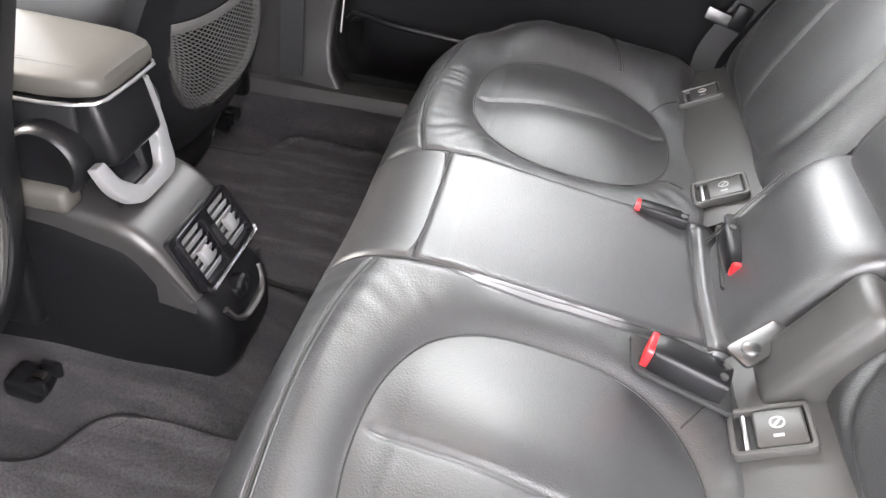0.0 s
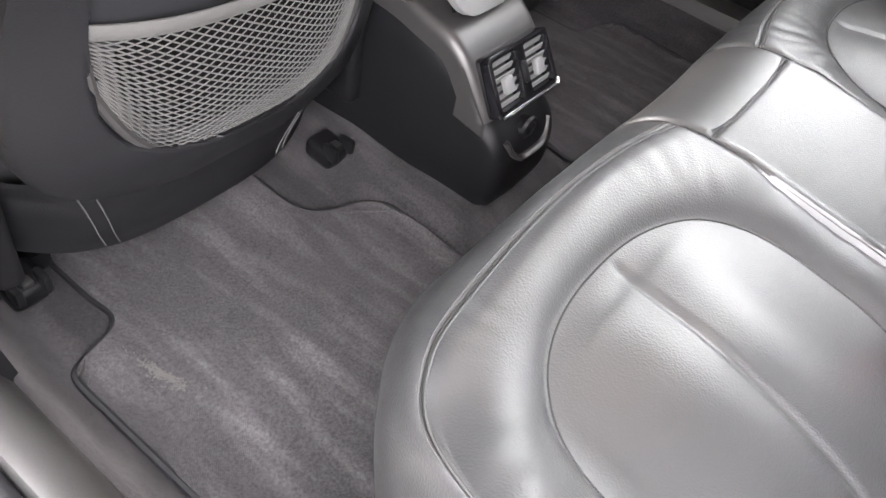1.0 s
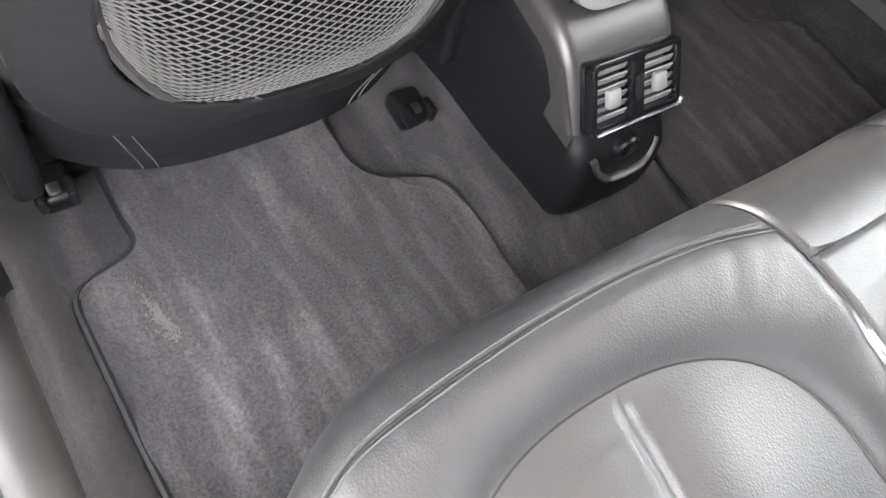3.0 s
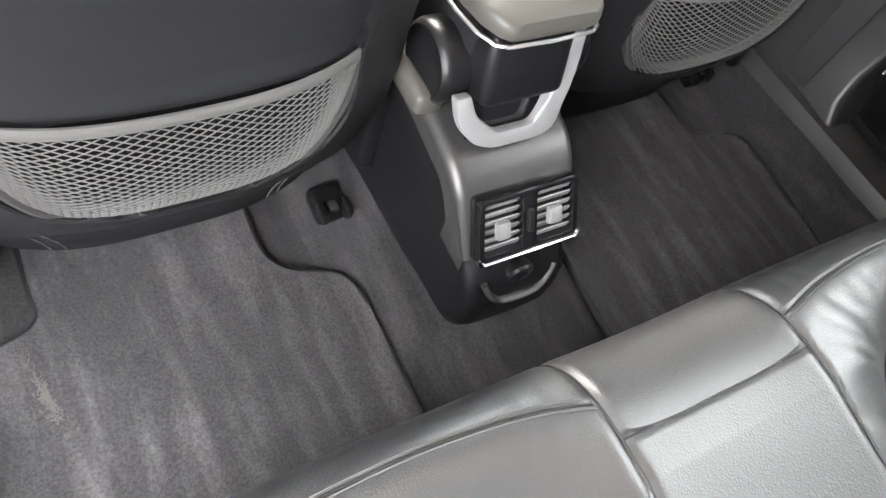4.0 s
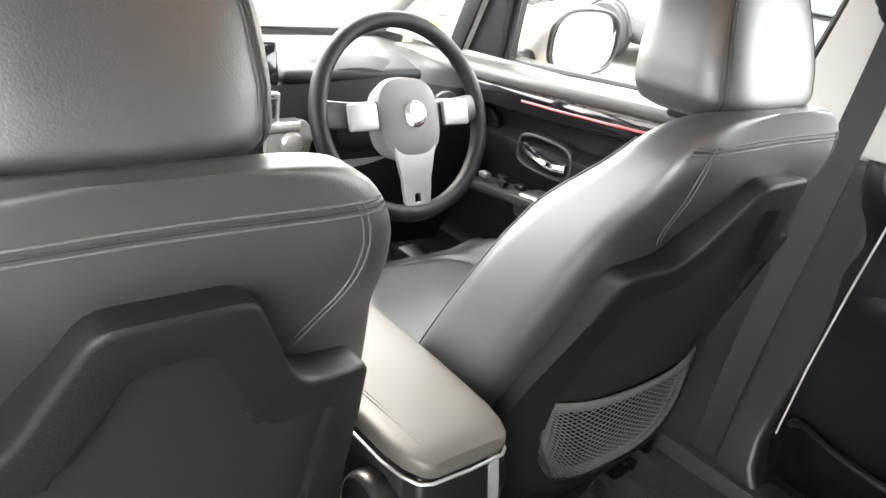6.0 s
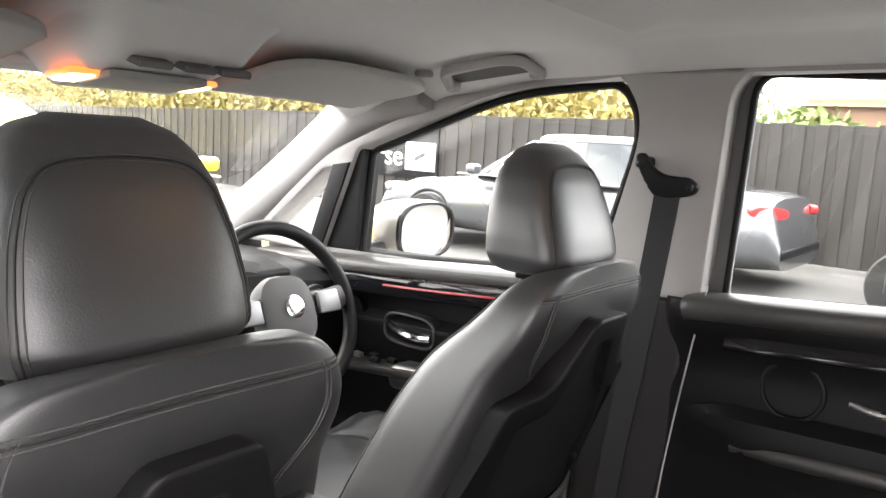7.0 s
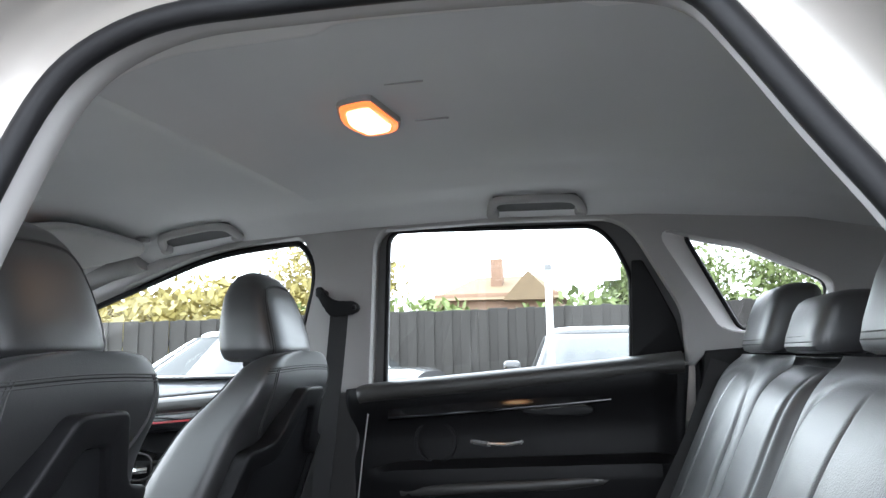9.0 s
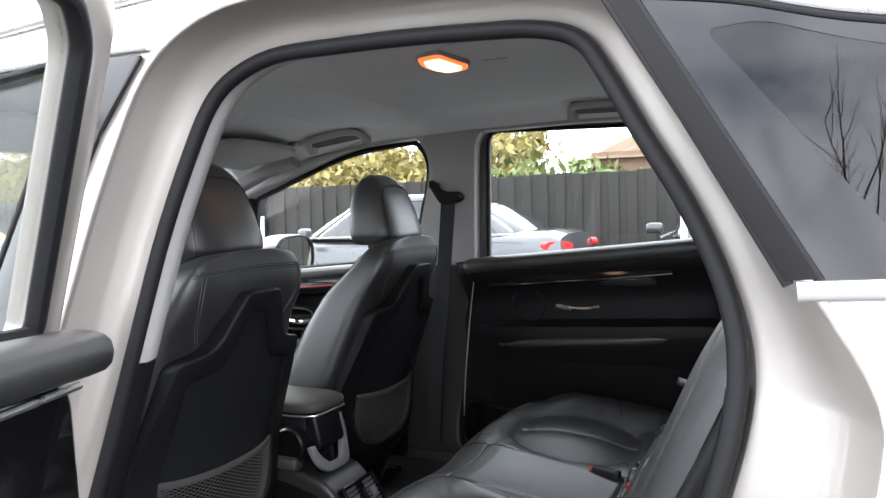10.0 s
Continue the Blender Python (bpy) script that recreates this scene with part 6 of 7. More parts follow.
# ---- floor mats ----
def floor_mat(sgn):
    half = [(-0.10, 0.15), (-0.30, 0.15), (-0.425, 0.152), (-0.455, 0.162), (-0.475, 0.195), (-0.485, 0.225), (-0.505, 0.245), (-0.53, 0.252), (-0.58, 0.25), (-0.68, 0.25), (-0.68, 0.52), (-0.56, 0.52), (-0.53, 0.515), (-0.512, 0.528), (-0.500, 0.575), (-0.488, 0.592), (-0.465, 0.600), (-0.30, 0.598), (-0.10, 0.59)]
    loop = rounded([(x, sgn * y) for x, y in half], 0.014, 3)

    def place(u, v, w):
        return Vector((u, v, max(0.3205 + 0.010 * ease(0.22, 0.15, abs(v)), floor_z(u, v) + 0.002) + w + 0.002 * noise.noise(Vector((u * 6, v * 6, 5)))))

    bm = slab(loop, [], lambda u, v, w: Vector((u, v, w)), 0.0, 0.013)
    bmesh.ops.triangulate(bm, faces=bm.faces[:])
    for k in range(3):
        bmesh.ops.subdivide_edges(bm, edges=[e for e in bm.edges if e.calc_length() > 0.05], cuts=1)
        bmesh.ops.triangulate(bm, faces=bm.faces[:])
    for v in bm.verts:
        v.co = place(*v.co)
    g = holder("floor_mat", (-0.35, sgn * 0.38, 0.325))
    part("mat_body", bm, MAT_PILE, g)
    part("edge_binding", tube([place(u, v, 0.009) for u, v in loop], 0.0046, 7, True), RUBBER, g, "black stitched edge binding")
    tagged(g, "charcoal carpet floor mat with brushed streaks and black edge", "floor mat", group="floor mats")


floor_mat(-1)
floor_mat(1)
rng_s = random.Random(41)
flecks = []
for k in range(420):
    a, r = rng_s.uniform(0, 2 * math.pi), abs(rng_s.gauss(0, 0.55))
    cx, cy = -0.424 + 0.038 * r * math.cos(a), -0.530 + (0.0085 + 0.0035 * math.sin(3 * a)) * r * math.sin(a) + 0.06 * r * math.cos(a) * 0.1
    w, h, q = rng_s.uniform(0.0008, 0.0024), rng_s.uniform(0.0005, 0.0012), rng_s.uniform(-0.6, 0.6)
    ring_pts = [(cx + w * math.cos(q) * c - h * math.sin(q) * d, cy + w * math.sin(q) * c + h * math.cos(q) * d) for c, d in ((-1, 0), (-0.3, -1), (0.6, -0.8), (1, 0), (0.4, 1), (-0.6, 0.7))]
    flecks.append(([(x, y, 0.3352 + 0.0004 * rng_s.random()) for x, y in ring_pts], [tuple(range(6))]))
stain = part("mat_stain", merged(*flecks), mat("pale_dust", (0.064, 0.058, 0.056), 0.95, vary=0.4, scale=90, grain=600, bump=0.4))
tagged(stain, "pale dusty scuff on the floor mat", "scuff")


# ---- belts and dashboard ----
def front_belt():
    g = holder("front_belt", (-0.44, 0.66, 1.25))
    path = spline([(-0.414, 0.640, 1.262), (-0.415, 0.634, 1.235), (-0.422, 0.640, 1.18), (-0.440, 0.652, 1.045), (-0.462, 0.662, 0.88), (-0.49, 0.668, 0.65), (-0.50, 0.67, 0.45)], 6)
    part("webbing", sweep(path, [(-0.024, -0.001), (0.024, -0.001), (0.024, 0.001), (-0.024, 0.001)], False, (0, 1, 0)), WEBBING, g)
    guide = spline([(-0.478, 0.642, 1.296), (-0.462, 0.640, 1.300), (-0.447, 0.637, 1.279), (-0.425, 0.634, 1.266), (-0.398, 0.634, 1.263), (-0.378, 0.638, 1.262), (-0.362, 0.642, 1.250), (-0.366, 0.642, 1.236), (-0.385, 0.638, 1.228), (-0.41, 0.636, 1.224), (-0.440, 0.636, 1.226), (-0.455, 0.640, 1.245), (-0.472, 0.642, 1.272)], 4, True)
    part("guide_loop", slab([(p.x, p.z) for p in guide], [], lambda u, v, w: Vector((u, 0.648 - 0.10 * (v - 1.26) + w, v)), -0.020, -0.004, 0.005, 3), PLASTIC_SMOOTH, g, "black plastic belt guide")
    part("guide_bolt", lists(rbox((-0.468, 0.648, 1.284), (0.022, 0.05, 0.022), 0.008, 3)), PLASTIC_SMOOTH, g)
    part("guide_button", lists(rbox((-0.374, 0.628, 1.246), (0.013, 0.010, 0.013), 0.004, 2)), PLASTIC, g)
    tagged(g, "black driver's seat belt hanging from the door pillar", "seat belt")


front_belt()


def dashboard():
    g = holder("dashboard", (-1.45, 0, 0.6))

    def top(u, v):
        y = -0.70 + 1.40 * v
        prof = [(-1.80, 0.955), (-1.55, 0.965), (-1.38, 0.955), (-1.315, 0.925), (-1.295, 0.875), (-1.295, 0.80), (-1.31, 0.72), (-1.36, 0.62), (-1.42, 0.50)]
        k = u * (len(prof) - 1)
        i = min(int(k), len(prof) - 2)
        t = k - i
        x, z = (a + (b - a) * t for a, b in zip(prof[i], prof[i + 1]))
        hood = 0.05 * math.exp(-(((y - 0.365) / 0.16) ** 2)) * ease(0.1, 0.3, u) * (1 - ease(0.36, 0.5, u))
        return x + 0.03 * (abs(y) / 0.7) ** 2, y, z + hood

    part("dash_body", surf(top, 48, 48), PLASTIC, g)
    part("trim_band", sweep([(-1.290, -0.68, 0.865), (-1.288, 0.0, 0.865), (-1.288, 0.22, 0.868)], ring(0, 0, 0.012, 0.022, 3, 12), False, (1, 0, 0)), SATIN_METAL, g, "satin silver trim band")
    for y in (0.02, 0.13):
        part("vent_frame", slab(rounded([(y - 0.05, 0.86), (y + 0.05, 0.86), (y + 0.05, 0.935), (y - 0.05, 0.935)], 0.008), [rounded([(y - 0.043, 0.867), (y + 0.043, 0.867), (y + 0.043, 0.928), (y - 0.043, 0.928)], 0.006)], lambda u, v, w: Vector((-1.292 + w, u, v)), 0, 0.014, 0.003), SATIN_METAL, g, "silver vent frame")
        for k in range(4):
            part("slat", rbox((-1.288, y, 0.876 + 0.0145 * k), (0.014, 0.086, 0.003), 0.001, 1), PLASTIC_SMOOTH, g)
    part("climate_panel", rbox((-1.286, 0.07, 0.79), (0.02, 0.24, 0.055), 0.008), RIM_GREY, g)
    for k in range(5):
        part("climate_button", lists(rbox((-1.274, -0.02 + 0.042 * k, 0.792), (0.008, 0.034, 0.020), 0.003)), GRIP_GREY, g)
    knob_plate = rounded([(0.150, 0.872), (0.235, 0.880), (0.258, 0.850), (0.245, 0.800), (0.150, 0.785)], 0.014, 4)
    part("knob_plate", slab(knob_plate, [], lambda u, v, w: Vector((-1.290 + w, u, v)), 0.0, 0.014, 0.004), GRIP_GREY, g, "light grey switch plate")
    part("knee_panel", surf(lambda u, v: (-1.300 - 0.10 * u + 0.02 * math.sin(math.pi * v), 0.16 + 0.42 * v, 0.785 - 0.17 * u), 10, 16), TRIM_LIGHT, g, "pale lower dashboard panel")
    part("display", rbox((-1.300, 0.07, 0.985), (0.018, 0.22, 0.085), 0.008, 3, (0, -12, 0)), GLOSS_BLACK, g, "glossy black centre display")
    part("start_knob", loft([[Vector((-1.282 + h, 0.205 + r * math.cos(a), 0.833 + r * math.sin(a))) for a in [2 * math.pi * k / 20 for k in range(20)]] for r, h in ((0.024, 0.0), (0.024, 0.012), (0.019, 0.018), (0.008, 0.019))]), SATIN_METAL, g, "round silver knob")
    part("instrument_hood", rbox((-1.36, 0.365, 0.965), (0.12, 0.34, 0.03), 0.014, 3, (0, 12, 0)), PLASTIC, g)
    part("instrument_glass", rbox((-1.335, 0.365, 0.905), (0.01, 0.30, 0.10), 0.004, 2, (0, -20, 0)), GLOSS_BLACK, g)
    for k, y in enumerate((0.30, 0.40)):
        part("pedal", rbox((-1.52, y, 0.44), (0.02, 0.06, 0.11), 0.008, 2, (0, -35, 0)), PLASTIC_SMOOTH, g)
    part("side_vent", slab(ring(0.585, 0.88, 0.045, 0.045, 2, 24), [], lambda u, v, w: Vector((-1.285 + w, u, v)), 0, 0.012, 0.003), RIM_GREY, g)
    tagged(g, "dark dashboard with silver vents and trim", "dashboard")


dashboard()


def steering_wheel():
    g = holder("steering_wheel", (-1.11, 0.366, 0.94))
    m = Matrix.Translation((-1.120, 0.360, 0.922)) @ pose(0, 0, 0, 0, -24, 0)
    rim = [m @ Vector((0, 0.185 * math.cos(a), 0.185 * math.sin(a))) for a in [2 * math.pi * k / 64 for k in range(64)]]
    part("rim", tube(rim, 0.0165, 12, True, tuple(m.to_3x3() @ Vector((1, 0, 0)))), PLASTIC, g, "black leather wheel rim")
    rings = [[m @ Vector((h, a, b)) for a, b in ring(0, -0.005, 0.072 * k, 0.080 * k, 2.8, 32)] for h, k in ((-0.03, 0.9), (0.0, 1.0), (0.018, 0.95), (0.030, 0.75), (0.034, 0.4))]
    part("hub", loft(rings), TRIM_DARK, g, "grey airbag hub")
    part("badge", slab(ring(0, 0.0, 0.025, 0.025, 2, 28), [], lambda u, v, w: m @ Vector((0.034 + w, u, v)), 0, 0.004, 0.001), CHROME, g, "plain round chrome badge")
    for y0, y1, z0, z1 in ((0.060, 0.172, 0.005, 0.012), (-0.060, -0.172, 0.005, 0.012)):
        part("spoke", sweep([m @ Vector((0.008, y0, z0)), m @ Vector((0.004, (y0 + y1) / 2, z0)), m @ Vector((0.0, y1, z1))], ring(0, 0, 0.010, 0.026, 3, 12), False, tuple(m.to_3x3() @ Vector((0, 0, 1)))), RIM_GREY, g)
        part("spoke_buttons", rbox(tuple(m @ Vector((0.022, (y0 + y1) / 2 * 0.92, z0 - 0.004))), (0.012, 0.062, 0.050), 0.005, 2, (0, -24, 0)), SLAT, g, "silver button pad")
    plate = rounded([(-0.050, -0.050), (0.050, -0.050), (0.034, -0.120), (0.030, -0.172), (-0.030, -0.172), (-0.034, -0.120)], 0.012, 4)
    part("lower_spoke", slab(plate, [rounded([(-0.006, -0.148), (0.006, -0.148), (0.007, -0.164), (-0.007, -0.164)], 0.003, 3)], lambda u, v, w: m @ Vector((0.022 + 0.14 * (v + 0.05) + w, u, v)), -0.004, 0.004, 0.002), SLAT, g, "wide silver lower spoke")
    part("column", tube([m @ Vector((-0.02, 0, 0)), m @ Vector((-0.20, 0, 0))], 0.045, 16, False, (0, 1, 0)), PLASTIC, g)
    for s in (-1, 1):
        part("stalk", tube([m @ Vector((-0.05, s * 0.04, 0.02)), m @ Vector((-0.045, s * 0.15, 0.035))], 0.008, 8), PLASTIC_SMOOTH, g)
    tagged(g, "black leather steering wheel with silver lower spoke", "steering wheel")


steering_wheel()


# ---- outside ----
ground = part("ground", surf(lambda u, v: (-2500 + 5000 * u, -2500 + 5000 * v, 0.0), 4, 4), ASPHALT)
tagged(ground, "grey worn asphalt car park", "ground", kind="structure")


def fence():
    g = holder("fence", (-6, 9.5, 0))
    rng = random.Random(3)
    y0 = lambda x: 9.5 + 0.03 * x
    k = 0
    board = part("board", rbox((0, 0, 0), (0.145, 0.02, 1.0), 0.004, 1), BOARD, g)
    mesh = board.data
    mesh.transform(Matrix.Translation(ORIGIN[g.name]))
    x = -30.0
    first = True
    while x < 9.0:
        h = 1.68 + 0.010 * (x + 6) + rng.uniform(-0.015, 0.015)
        ob = board if first else new("board", mesh)
        first = False
        ob.parent = g
        ob.matrix_basis = Matrix.Translation((x + 6, y0(x) - 9.5 + (0.012 if k % 2 else -0.012), h / 2 + 0.03)) @ pose(0, 0, 0, 0, rng.uniform(-0.4, 0.4), rng.uniform(-2, 2)) @ Matrix.Diagonal((1, 1, h, 1))
        x += 0.132 + rng.uniform(-0.004, 0.004)
        k += 1
    for z in (0.45, 1.35):
        part("rail", sweep([(-30, y0(-30) + 0.06, z), (9, y0(9) + 0.06, z)], [(-0.03, -0.04), (0.03, -0.04), (0.03, 0.04), (-0.03, 0.04)]), BOARD, g)
    tagged(g, "tall weathered dark wooden board fence", "fence")


fence()


def wheel(g, x, y, s, r=0.32):
    t = part("tyre", loft([[Vector((x + q * math.cos(a), y + s * h, r + q * math.sin(a))) for a in [2 * math.pi * k / 28 for k in range(28)]] for q, h in ((r * 0.66, 0.0), (r * 0.95, 0.0), (r, 0.03), (r, 0.17), (r * 0.95, 0.2), (r * 0.66, 0.2))]), TYRE, g)
    part("rim", loft([[Vector((x + q * math.cos(a), y + s * h, r + q * math.sin(a))) for a in [2 * math.pi * k / 28 for k in range(28)]] for q, h in ((r * 0.66, 0.02), (r * 0.62, 0.04), (r * 0.2, 0.03), (r * 0.05, 0.02))]), ALLOY, t)


def parked_car(name, x0, y0, yaw, paint, length, width, height, tall, label):
    """A car with its nose at +local x; tall: 0 saloon, 1 hatchback."""
    g = holder(name, (x0, y0, 0))
    L, W = length, width / 2
    m = Matrix.Translation((x0, y0, 0)) @ pose(0, 0, 0, 0, 0, yaw)
    if tall:
        deck = [(-0.5, 0.55), (-0.485, 0.80), (-0.45, 0.92), (-0.30, 0.94), (0.10, 0.93), (0.25, 0.90), (0.42, 0.78), (0.485, 0.62), (0.5, 0.45)]
    else:
        deck = [(-0.5, 0.55), (-0.492, 0.80), (-0.47, 0.97), (-0.33, 0.985), (-0.10, 0.95), (0.12, 0.92), (0.22, 0.90), (0.40, 0.80), (0.48, 0.66), (0.5, 0.45)]
    rings = []
    for i in range(41):
        t = -0.5 + i / 40
        zt = lerp_table(deck, t)[0]
        taper = 1 - 0.16 * abs(2 * t) ** 6
        z0 = 0.20 + 0.06 * abs(2 * t) ** 8
        loop = []
        for c, s in ring(0, 0, 1, 1, 4.2, 36):
            z = (z0 + zt) / 2 + s * (zt - z0) / 2
            tuck = 1 - 0.05 * ease(0.55, 0.95, z) - 0.03 * ease(0.45, 0.2, z)
            loop.append(m @ Vector((t * L, c * W * taper * tuck, z)))
        rings.append(loop)
    body = part("body", loft(rings), paint, g)
    zb = 0.93 if tall else 0.94
    a0, a1, b0, b1 = ((-0.455, 0.26, -0.40, 0.08) if tall else (-0.40, 0.235, -0.22, 0.06))
    rings = []
    for k in range(9):
        h = k / 8
        z = zb - 0.04 + (height - zb + 0.02) * h
        xs0, xs1 = (a0 + (b0 - a0) * h**1.3) * L, (a1 + (b1 - a1) * h**1.1) * L
        hw = W * (0.90 - 0.20 * h - 0.06 * ease(0.85, 1.0, h))
        cx, hx = (xs0 + xs1) / 2, (xs1 - xs0) / 2
        rings.append([m @ Vector((cx + hx * c, hw * s, z)) for c, s in ring(0, 0, 1, 1, 4.5, 40)])
    part("cabin_glass", loft(rings[:8]), CAR_GLASS, g, "dark side and rear glass")
    top = []
    for k in range(5):
        z = height - 0.075 + 0.085 * math.sin(k / 4 * math.pi / 2)
        f = (1.02, 1.0, 0.93, 0.78, 0.4)[k]
        cx, hx = (b0 + b1) / 2 * L, (b1 - b0) / 2 * L * 1.06
        top.append([m @ Vector((cx + hx * f * c, W * 0.71 * f * s, z)) for c, s in ring(0, 0, 1, 1, 4.0, 40)])
    part("roof", loft(top), paint, g)
    for s in (-1, 1):
        for k0, k1 in ((4, 6), (9, 10), (14, 16)):
            ks = [k if s > 0 else 40 - k for k in range(k0, k1 + 1)]
            mid = [(r[0] + r[20]) / 2 for r in rings]
            grid = [[mid[i] + (r[k % 40] - mid[i]) * 1.012 for k in ks] for i, r in enumerate(rings[:8])]
            flat = [p for row in grid for p in row]
            w = len(ks)
            post = part("roof_post", (flat, [(i * w + q, i * w + q + 1, (i + 1) * w + q + 1, (i + 1) * w + q) for i in range(7) for q in range(w - 1)]), paint, g)
            thick = post.modifiers.new("thick", "SOLIDIFY")
            thick.thickness = 0.02
        part("waist_strip", sweep([m @ Vector((a0 * L * 0.97, s * W * 0.925, zb + 0.0)), m @ Vector((0, s * W * 0.945, zb - 0.015)), m @ Vector((a1 * L, s * W * 0.925, zb - 0.03))], ring(0, 0, 0.010, 0.012, 3, 8), False, (0, 1, 0)), SATIN_METAL, g)
        part("wing_mirror", lists(rbox(tuple(m @ Vector((0.17 * L, s * (W + 0.06), 0.98))), (0.12, 0.18, 0.12), 0.04, 3, (0, 0, yaw))), paint, g)
        part("tail_lamp", loft([[m @ Vector((-0.484 * L + 0.26 * q, s * (W * (0.62 + 0.25 * q)), 0.80 + b)) for b, q in ring(0, 0.5, 0.060, 0.5, 3, 16)], [m @ Vector((-0.498 * L + 0.26 * q, s * (W * (0.64 + 0.265 * q)), 0.80 + b * 0.9)) for b, q in ring(0, 0.5, 0.060, 0.5, 3, 16)]]), TAIL_RED, g, "red rear lamp")
        part("headlamp", lists(rbox(tuple(m @ Vector((0.465 * L, s * W * 0.70, 0.66))), (0.12, 0.36, 0.11), 0.04, 3, (0, 0, yaw))), CHROME, g, "clear headlamp")
        for xx in (-0.30, 0.31):
            wheel(g, *(m @ Vector((xx * L, s * W * 0.86, 0)))[:2], s if abs(yaw) < 90 else -s)
            part("arch", tube([m @ Vector((xx * L + 0.36 * math.cos(a), s * W * 0.985, 0.32 + 0.36 * math.sin(a))) for a in [math.pi * k / 16 for k in range(17)]], 0.02, 6, False, (0, 1, 0)), TYRE, g)
    part("bumper_strip", lists(rbox(tuple(m @ Vector((-0.495 * L, 0, 0.42))), (0.08, width * 0.8, 0.10), 0.03, 3, (0, 0, yaw))), PLASTIC, g)
    tagged(g, label, "parked car")


parked_car("saloon_car", -4.15, 7.3, 180, CAR_SILVER, 5.0, 1.86, 1.43, 0, "grey metallic saloon parked along the fence")
parked_car("hatchback_car", 0.12, 7.45, -90, CAR_DARK, 3.6, 1.7, 1.40, 1, "black hatchback parked nose out against the fence")
parked_car("yellow_car", -5.95, 2.05, 0, CAR_YELLOW, 3.9, 1.75, 1.30, 1, "bright yellow car parked ahead")
parked_car("white_car", -11.2, 3.4, 95, CAR_WHITE, 4.4, 1.8, 1.50, 1, "white car parked ahead beyond the yellow one")


def lamp_post():
    g = holder("sign_post", (-0.18, 4.4, 0))
    part("pole", tube([(-0.18, 4.4, 0), (-0.18, 4.4, 3.2)], 0.026, 14, False, (1, 0, 0)), WHITE_PAINT, g)
    part("sign_board", rbox((0.08, 4.39, 2.06), (0.50, 0.02, 0.86), 0.006, 2, (0, -2, 0)), WHITE_PAINT, g, "plain pale sign board")
    for z in (1.75, 2.35):
        part("clamp", tube([(-0.18, 4.4, z - 0.02), (-0.18, 4.4, z + 0.02)], 0.031, 12, False, (1, 0, 0)), STEEL, g)
    tagged(g, "white painted post with a pale sign board", "post")


lamp_post()


def sign():
    g = holder("wall_sign", (-8.2, 9.15, 1.0))
    part("board", rbox((-9.0, 9.18, 1.1), (2.3, 0.03, 1.0), 0.005), PLASTIC, g, "dark hoarding board")
    part("plate", rbox((-8.22, 9.15, 0.97), (0.66, 0.02, 0.48), 0.005), WHITE_PAINT, g, "white square sign")
    part("pictogram", rbox((-8.22, 9.135, 0.97), (0.26, 0.006, 0.07), 0.002, 1, (0, -25, 0)), PLASTIC, g, "dark plain mark")
    letters = bpy.data.curves.new("lettering", "FONT")
    letters.body, letters.size, letters.extrude = "orse", 0.50, 0.006
    letters.align_x = "RIGHT"
    tmp = bpy.data.objects.new("lettering", letters)
    flat = bpy.data.meshes.new_from_object(tmp)
    flat.transform(Matrix.Translation((-8.62, 9.155, 0.80)) @ pose(0, 0, 0, 90, 0, 0))
    verts = [tuple(v.co) for v in flat.vertices]
    faces = [tuple(p.vertices) for p in flat.polygons]
    part("lettering", (verts, faces), WHITE_PAINT, g, "white lettering", smooth=False)
    tagged(g, "dark sign board with white square plate on the fence", "sign")


sign()


def house():
    g = holder("house", (-3.5, 25, 0))
    part("wall", rbox((-3.6, 27, 1.6), (4.4, 5, 3.2), 0.02), BRICK_WALL, g)
    ridge = [(-6.0, 24.2, 2.95), (-1.2, 24.2, 2.95), (-1.2, 29.8, 2.95), (-6.0, 29.8, 2.95), (-4.7, 27, 4.0), (-2.4, 27, 4.0)]
    part("roof", (ridge, [(0, 1, 5, 4), (2, 3, 4, 5), (1, 2, 5), (3, 0, 4), (0, 3, 2, 1)]), ROOF_TILE, g, "brown hipped tile roof", smooth=False)
    part("gable", ([(-3.3, 24.0, 2.9), (-1.5, 24.0, 2.9), (-2.4, 24.0, 3.9), (-3.3, 27, 2.9), (-1.5, 27, 2.9), (-2.4, 27, 3.9)], [(0, 1, 2), (3, 5, 4), (0, 2, 5, 3), (1, 4, 5, 2), (0, 3, 4, 1)]), ROOF_TILE, g, "brown gable", smooth=False)
    part("chimney", rbox((-3.75, 26, 3.9), (0.42, 0.5, 1.3), 0.02), BRICK_WALL, g)
    tagged(g, "brick house with brown tiled roof behind the fence", "house")


house()


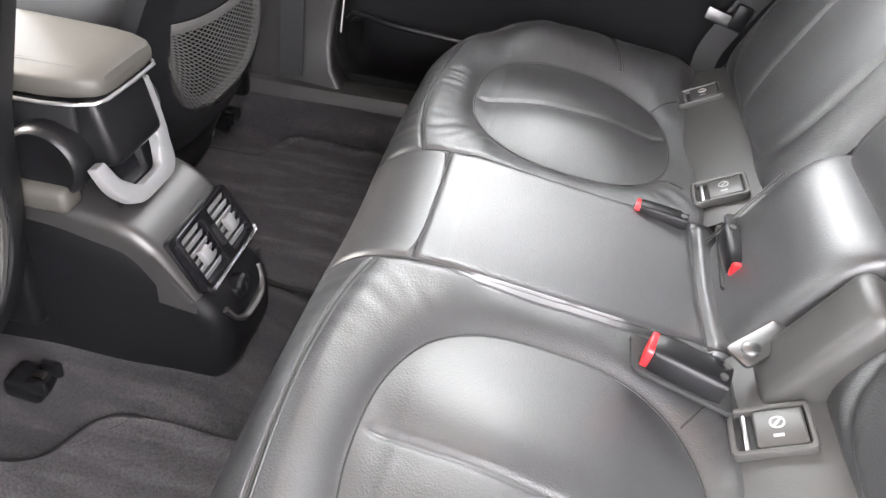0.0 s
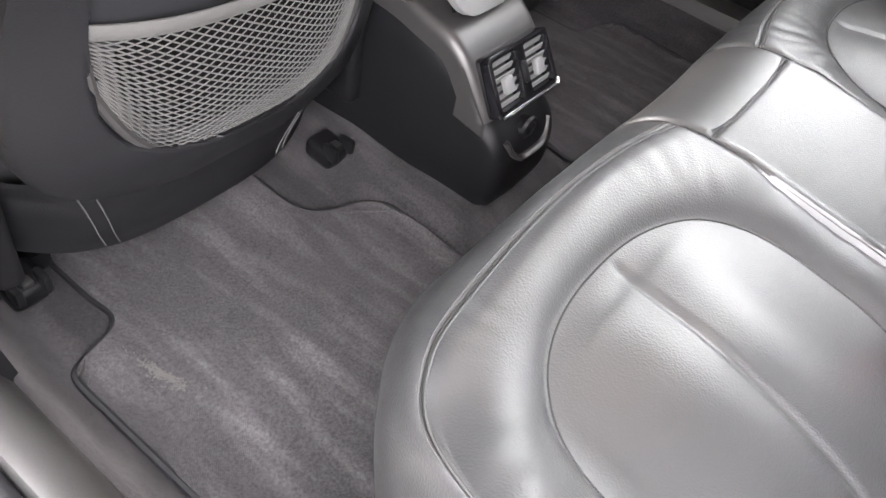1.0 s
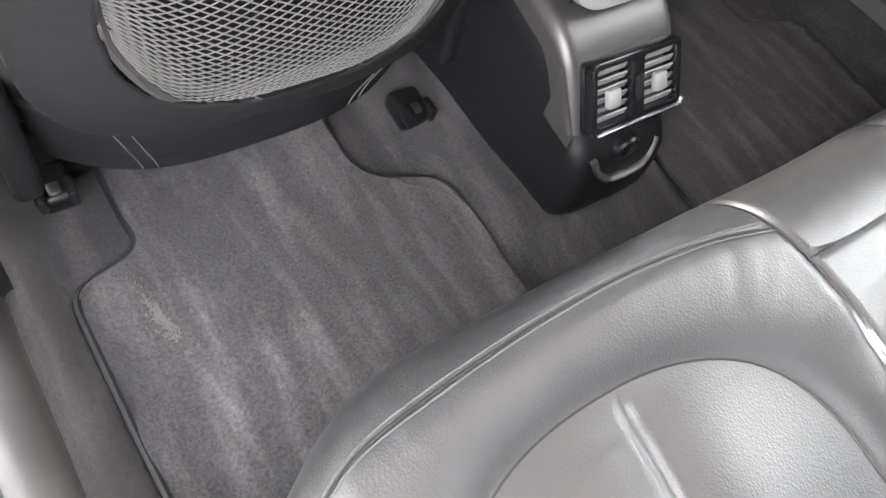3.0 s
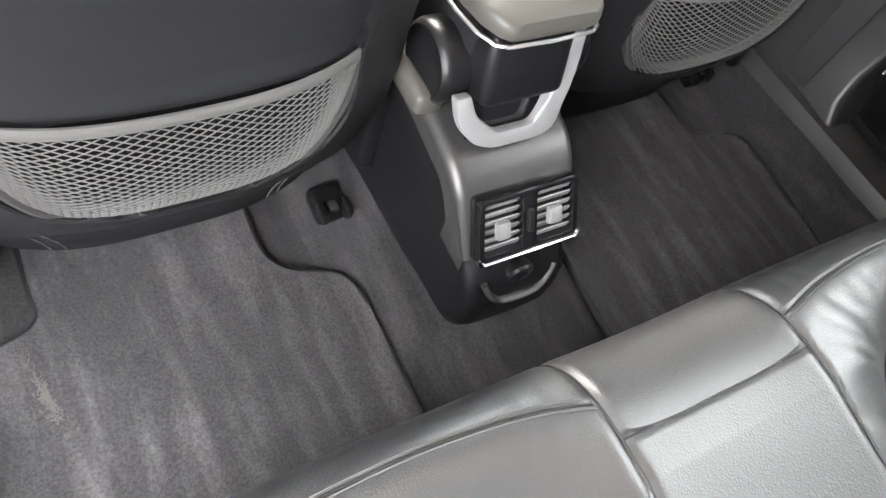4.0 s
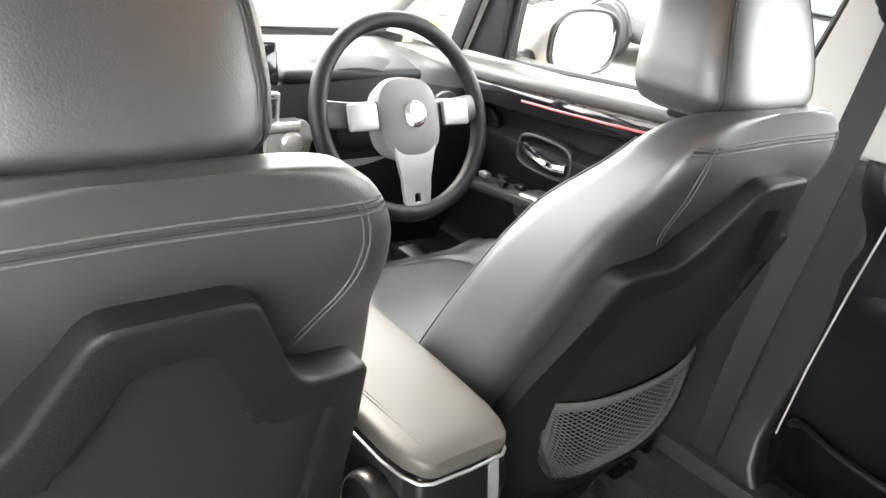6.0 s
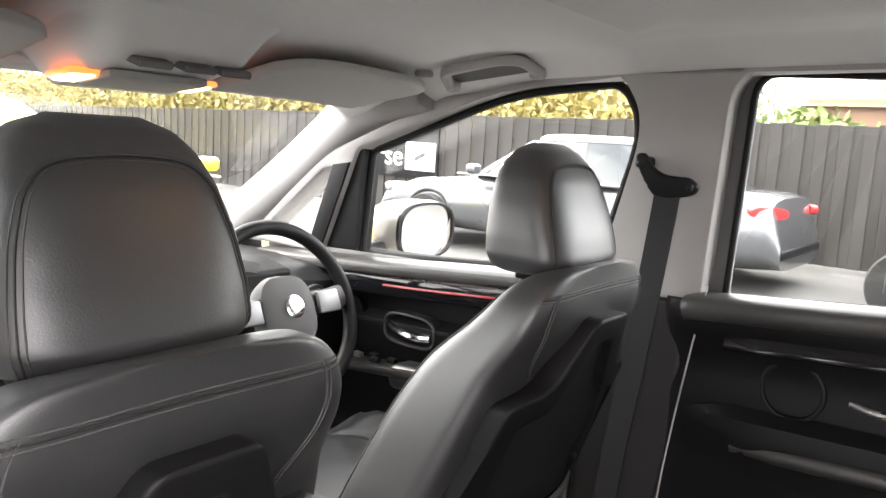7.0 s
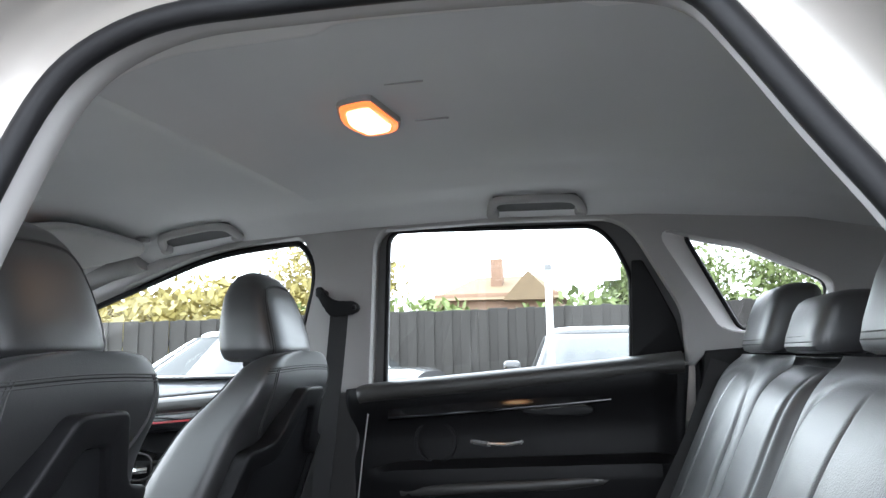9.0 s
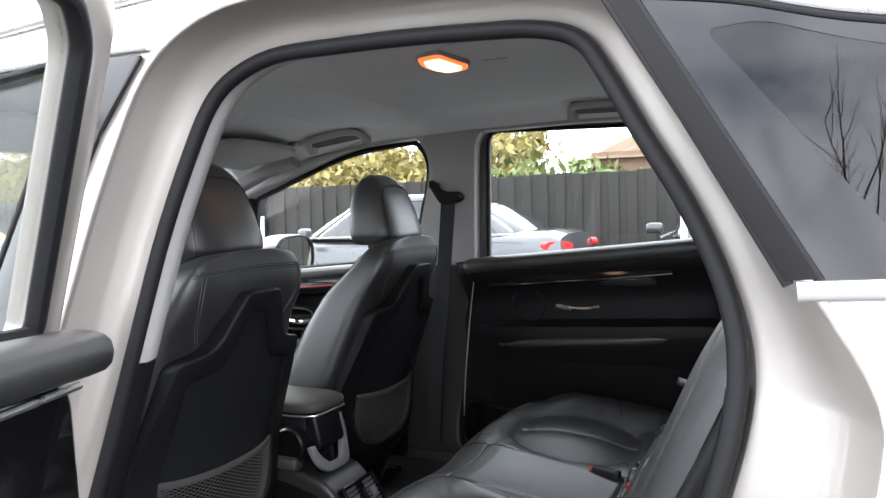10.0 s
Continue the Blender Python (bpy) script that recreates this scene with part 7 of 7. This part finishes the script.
def clump_tree(name, x, y, h, spread, material, n, label, seed, bare=False):
    g = holder(name, (x, y, 0))
    rng = random.Random(seed)
    tubes = []
    tips = []

    def grow(p, d, length, r, level):
        pts = [p]
        q = p.copy()
        for k in range(4):
            d = (d + Vector((rng.uniform(-0.2, 0.2), rng.uniform(-0.2, 0.2), rng.uniform(-0.05, 0.15)))).normalized()
            q = q + d * length / 4
            pts.append(q.copy())
        rings = []
        for k, pt in enumerate(pts):
            rr = r * (1 - 0.15 * k)
            rings.append([pt + Vector((rr * math.cos(a), rr * math.sin(a), 0)) for a in [2 * math.pi * j / 5 for j in range(5)]])
        tubes.append(loft(rings))
        tips.append(q)
        if level > 0:
            for _ in range(rng.randint(3, 4)):
                nd = (d + Vector((rng.uniform(-0.9, 0.9) * spread, rng.uniform(-0.9, 0.9) * spread, rng.uniform(0.0, 0.6)))).normalized()
                grow(pts[rng.randint(2, 4)], nd, length * rng.uniform(0.55, 0.8), r * 0.5, level - 1)

    grow(Vector((x, y, 0)), Vector((0, 0, 1)), h * 0.38, 0.05 * h / 3, 4 if bare else 3)
    part("trunk", merged(*tubes), BARK, g)
    if not bare:
        verts, faces = [], []
        for _ in range(n):
            c = rng.choice(tips) + Vector((rng.gauss(0, 0.22), rng.gauss(0, 0.22), rng.gauss(0, 0.18))) * h / 4
            a, b = Vector((rng.gauss(0, 1), rng.gauss(0, 1), rng.gauss(0, 1))).normalized(), Vector((rng.gauss(0, 1), rng.gauss(0, 1), rng.gauss(0, 1))).normalized()
            s = rng.uniform(0.04, 0.09)
            k = len(verts)
            verts += [c + a * s, c + b * s * 0.6, c - a * s, c - b * s * 0.6]
            faces.append((k, k + 1, k + 2, k + 3))
        part("crown", (verts, faces), material, g, smooth=False)
    tagged(g, label, "tree")


def hedge(name, x0, x1, y, h0, h1, material, n, label, seed):
    """A long uneven bank of shrubs, leaf by leaf."""
    rng = random.Random(seed)
    verts, faces = [], []
    for _ in range(n):
        x = rng.uniform(x0, x1)
        top = h0 + (h1 - h0) * (0.5 + 0.8 * noise.noise(Vector((x * 0.35, seed, 0))) + 0.35 * noise.noise(Vector((x * 1.3, seed, 4))))
        q = rng.random() ** 0.7
        c = Vector((x, y + rng.gauss(0, 0.9), max(0.4, top * q + rng.gauss(0, 0.10))))
        a = Vector((rng.gauss(0, 1), rng.gauss(0, 1), rng.gauss(0, 1) + 0.5)).normalized()
        b = a.cross(Vector((rng.gauss(0, 1), rng.gauss(0, 1), rng.gauss(0, 1)))).normalized()
        s = rng.uniform(0.06, 0.16)
        k = len(verts)
        verts += [c + a * s, c + b * s * 0.5, c - a * s, c - b * s * 0.5]
        faces.append((k, k + 1, k + 2, k + 3))
    ob = part(name, (verts, faces), material, smooth=False)
    tagged(ob, label, "shrubs", kind="stuff")


hedge("shrubs", -44, -4.5, 14.5, 1.9, 3.6, LEAF_OLIVE, 60000, "bank of yellow olive shrubs behind the fence", 5)
hedge("shrubs", -5.5, 12, 13.0, 1.6, 2.6, LEAF_GREEN, 9000, "green shrubs behind the fence", 9)
rng_t = random.Random(8)
for k in range(8):
    clump_tree("tree", -30 + 3.4 * k + rng_t.uniform(-0.6, 0.6), 16 + rng_t.uniform(-1.5, 2.5), 3.6 + rng_t.uniform(-0.4, 0.8), 1.1, LEAF_OLIVE, 2600, "bushy tree with sparse olive yellow spring leaves", 20 + k)
for k, (x, y, h) in enumerate(((0.2, 14, 3.2), (1.6, 13.5, 3.8), (4.2, 15, 4.2), (7.0, 16, 4.0))):
    clump_tree("tree", x, y, h, 1.0, LEAF_GREEN, 3200, "leafy green tree behind the fence", 60 + k)
for k in range(7):
    clump_tree("bare_tree", -14 + 4.2 * k, -15 + rng_t.uniform(-2, 2), 9.5 + rng_t.uniform(-1, 1.5), 0.8, LEAF_OLIVE, 0, "bare winter tree across the car park", 90 + k, True)
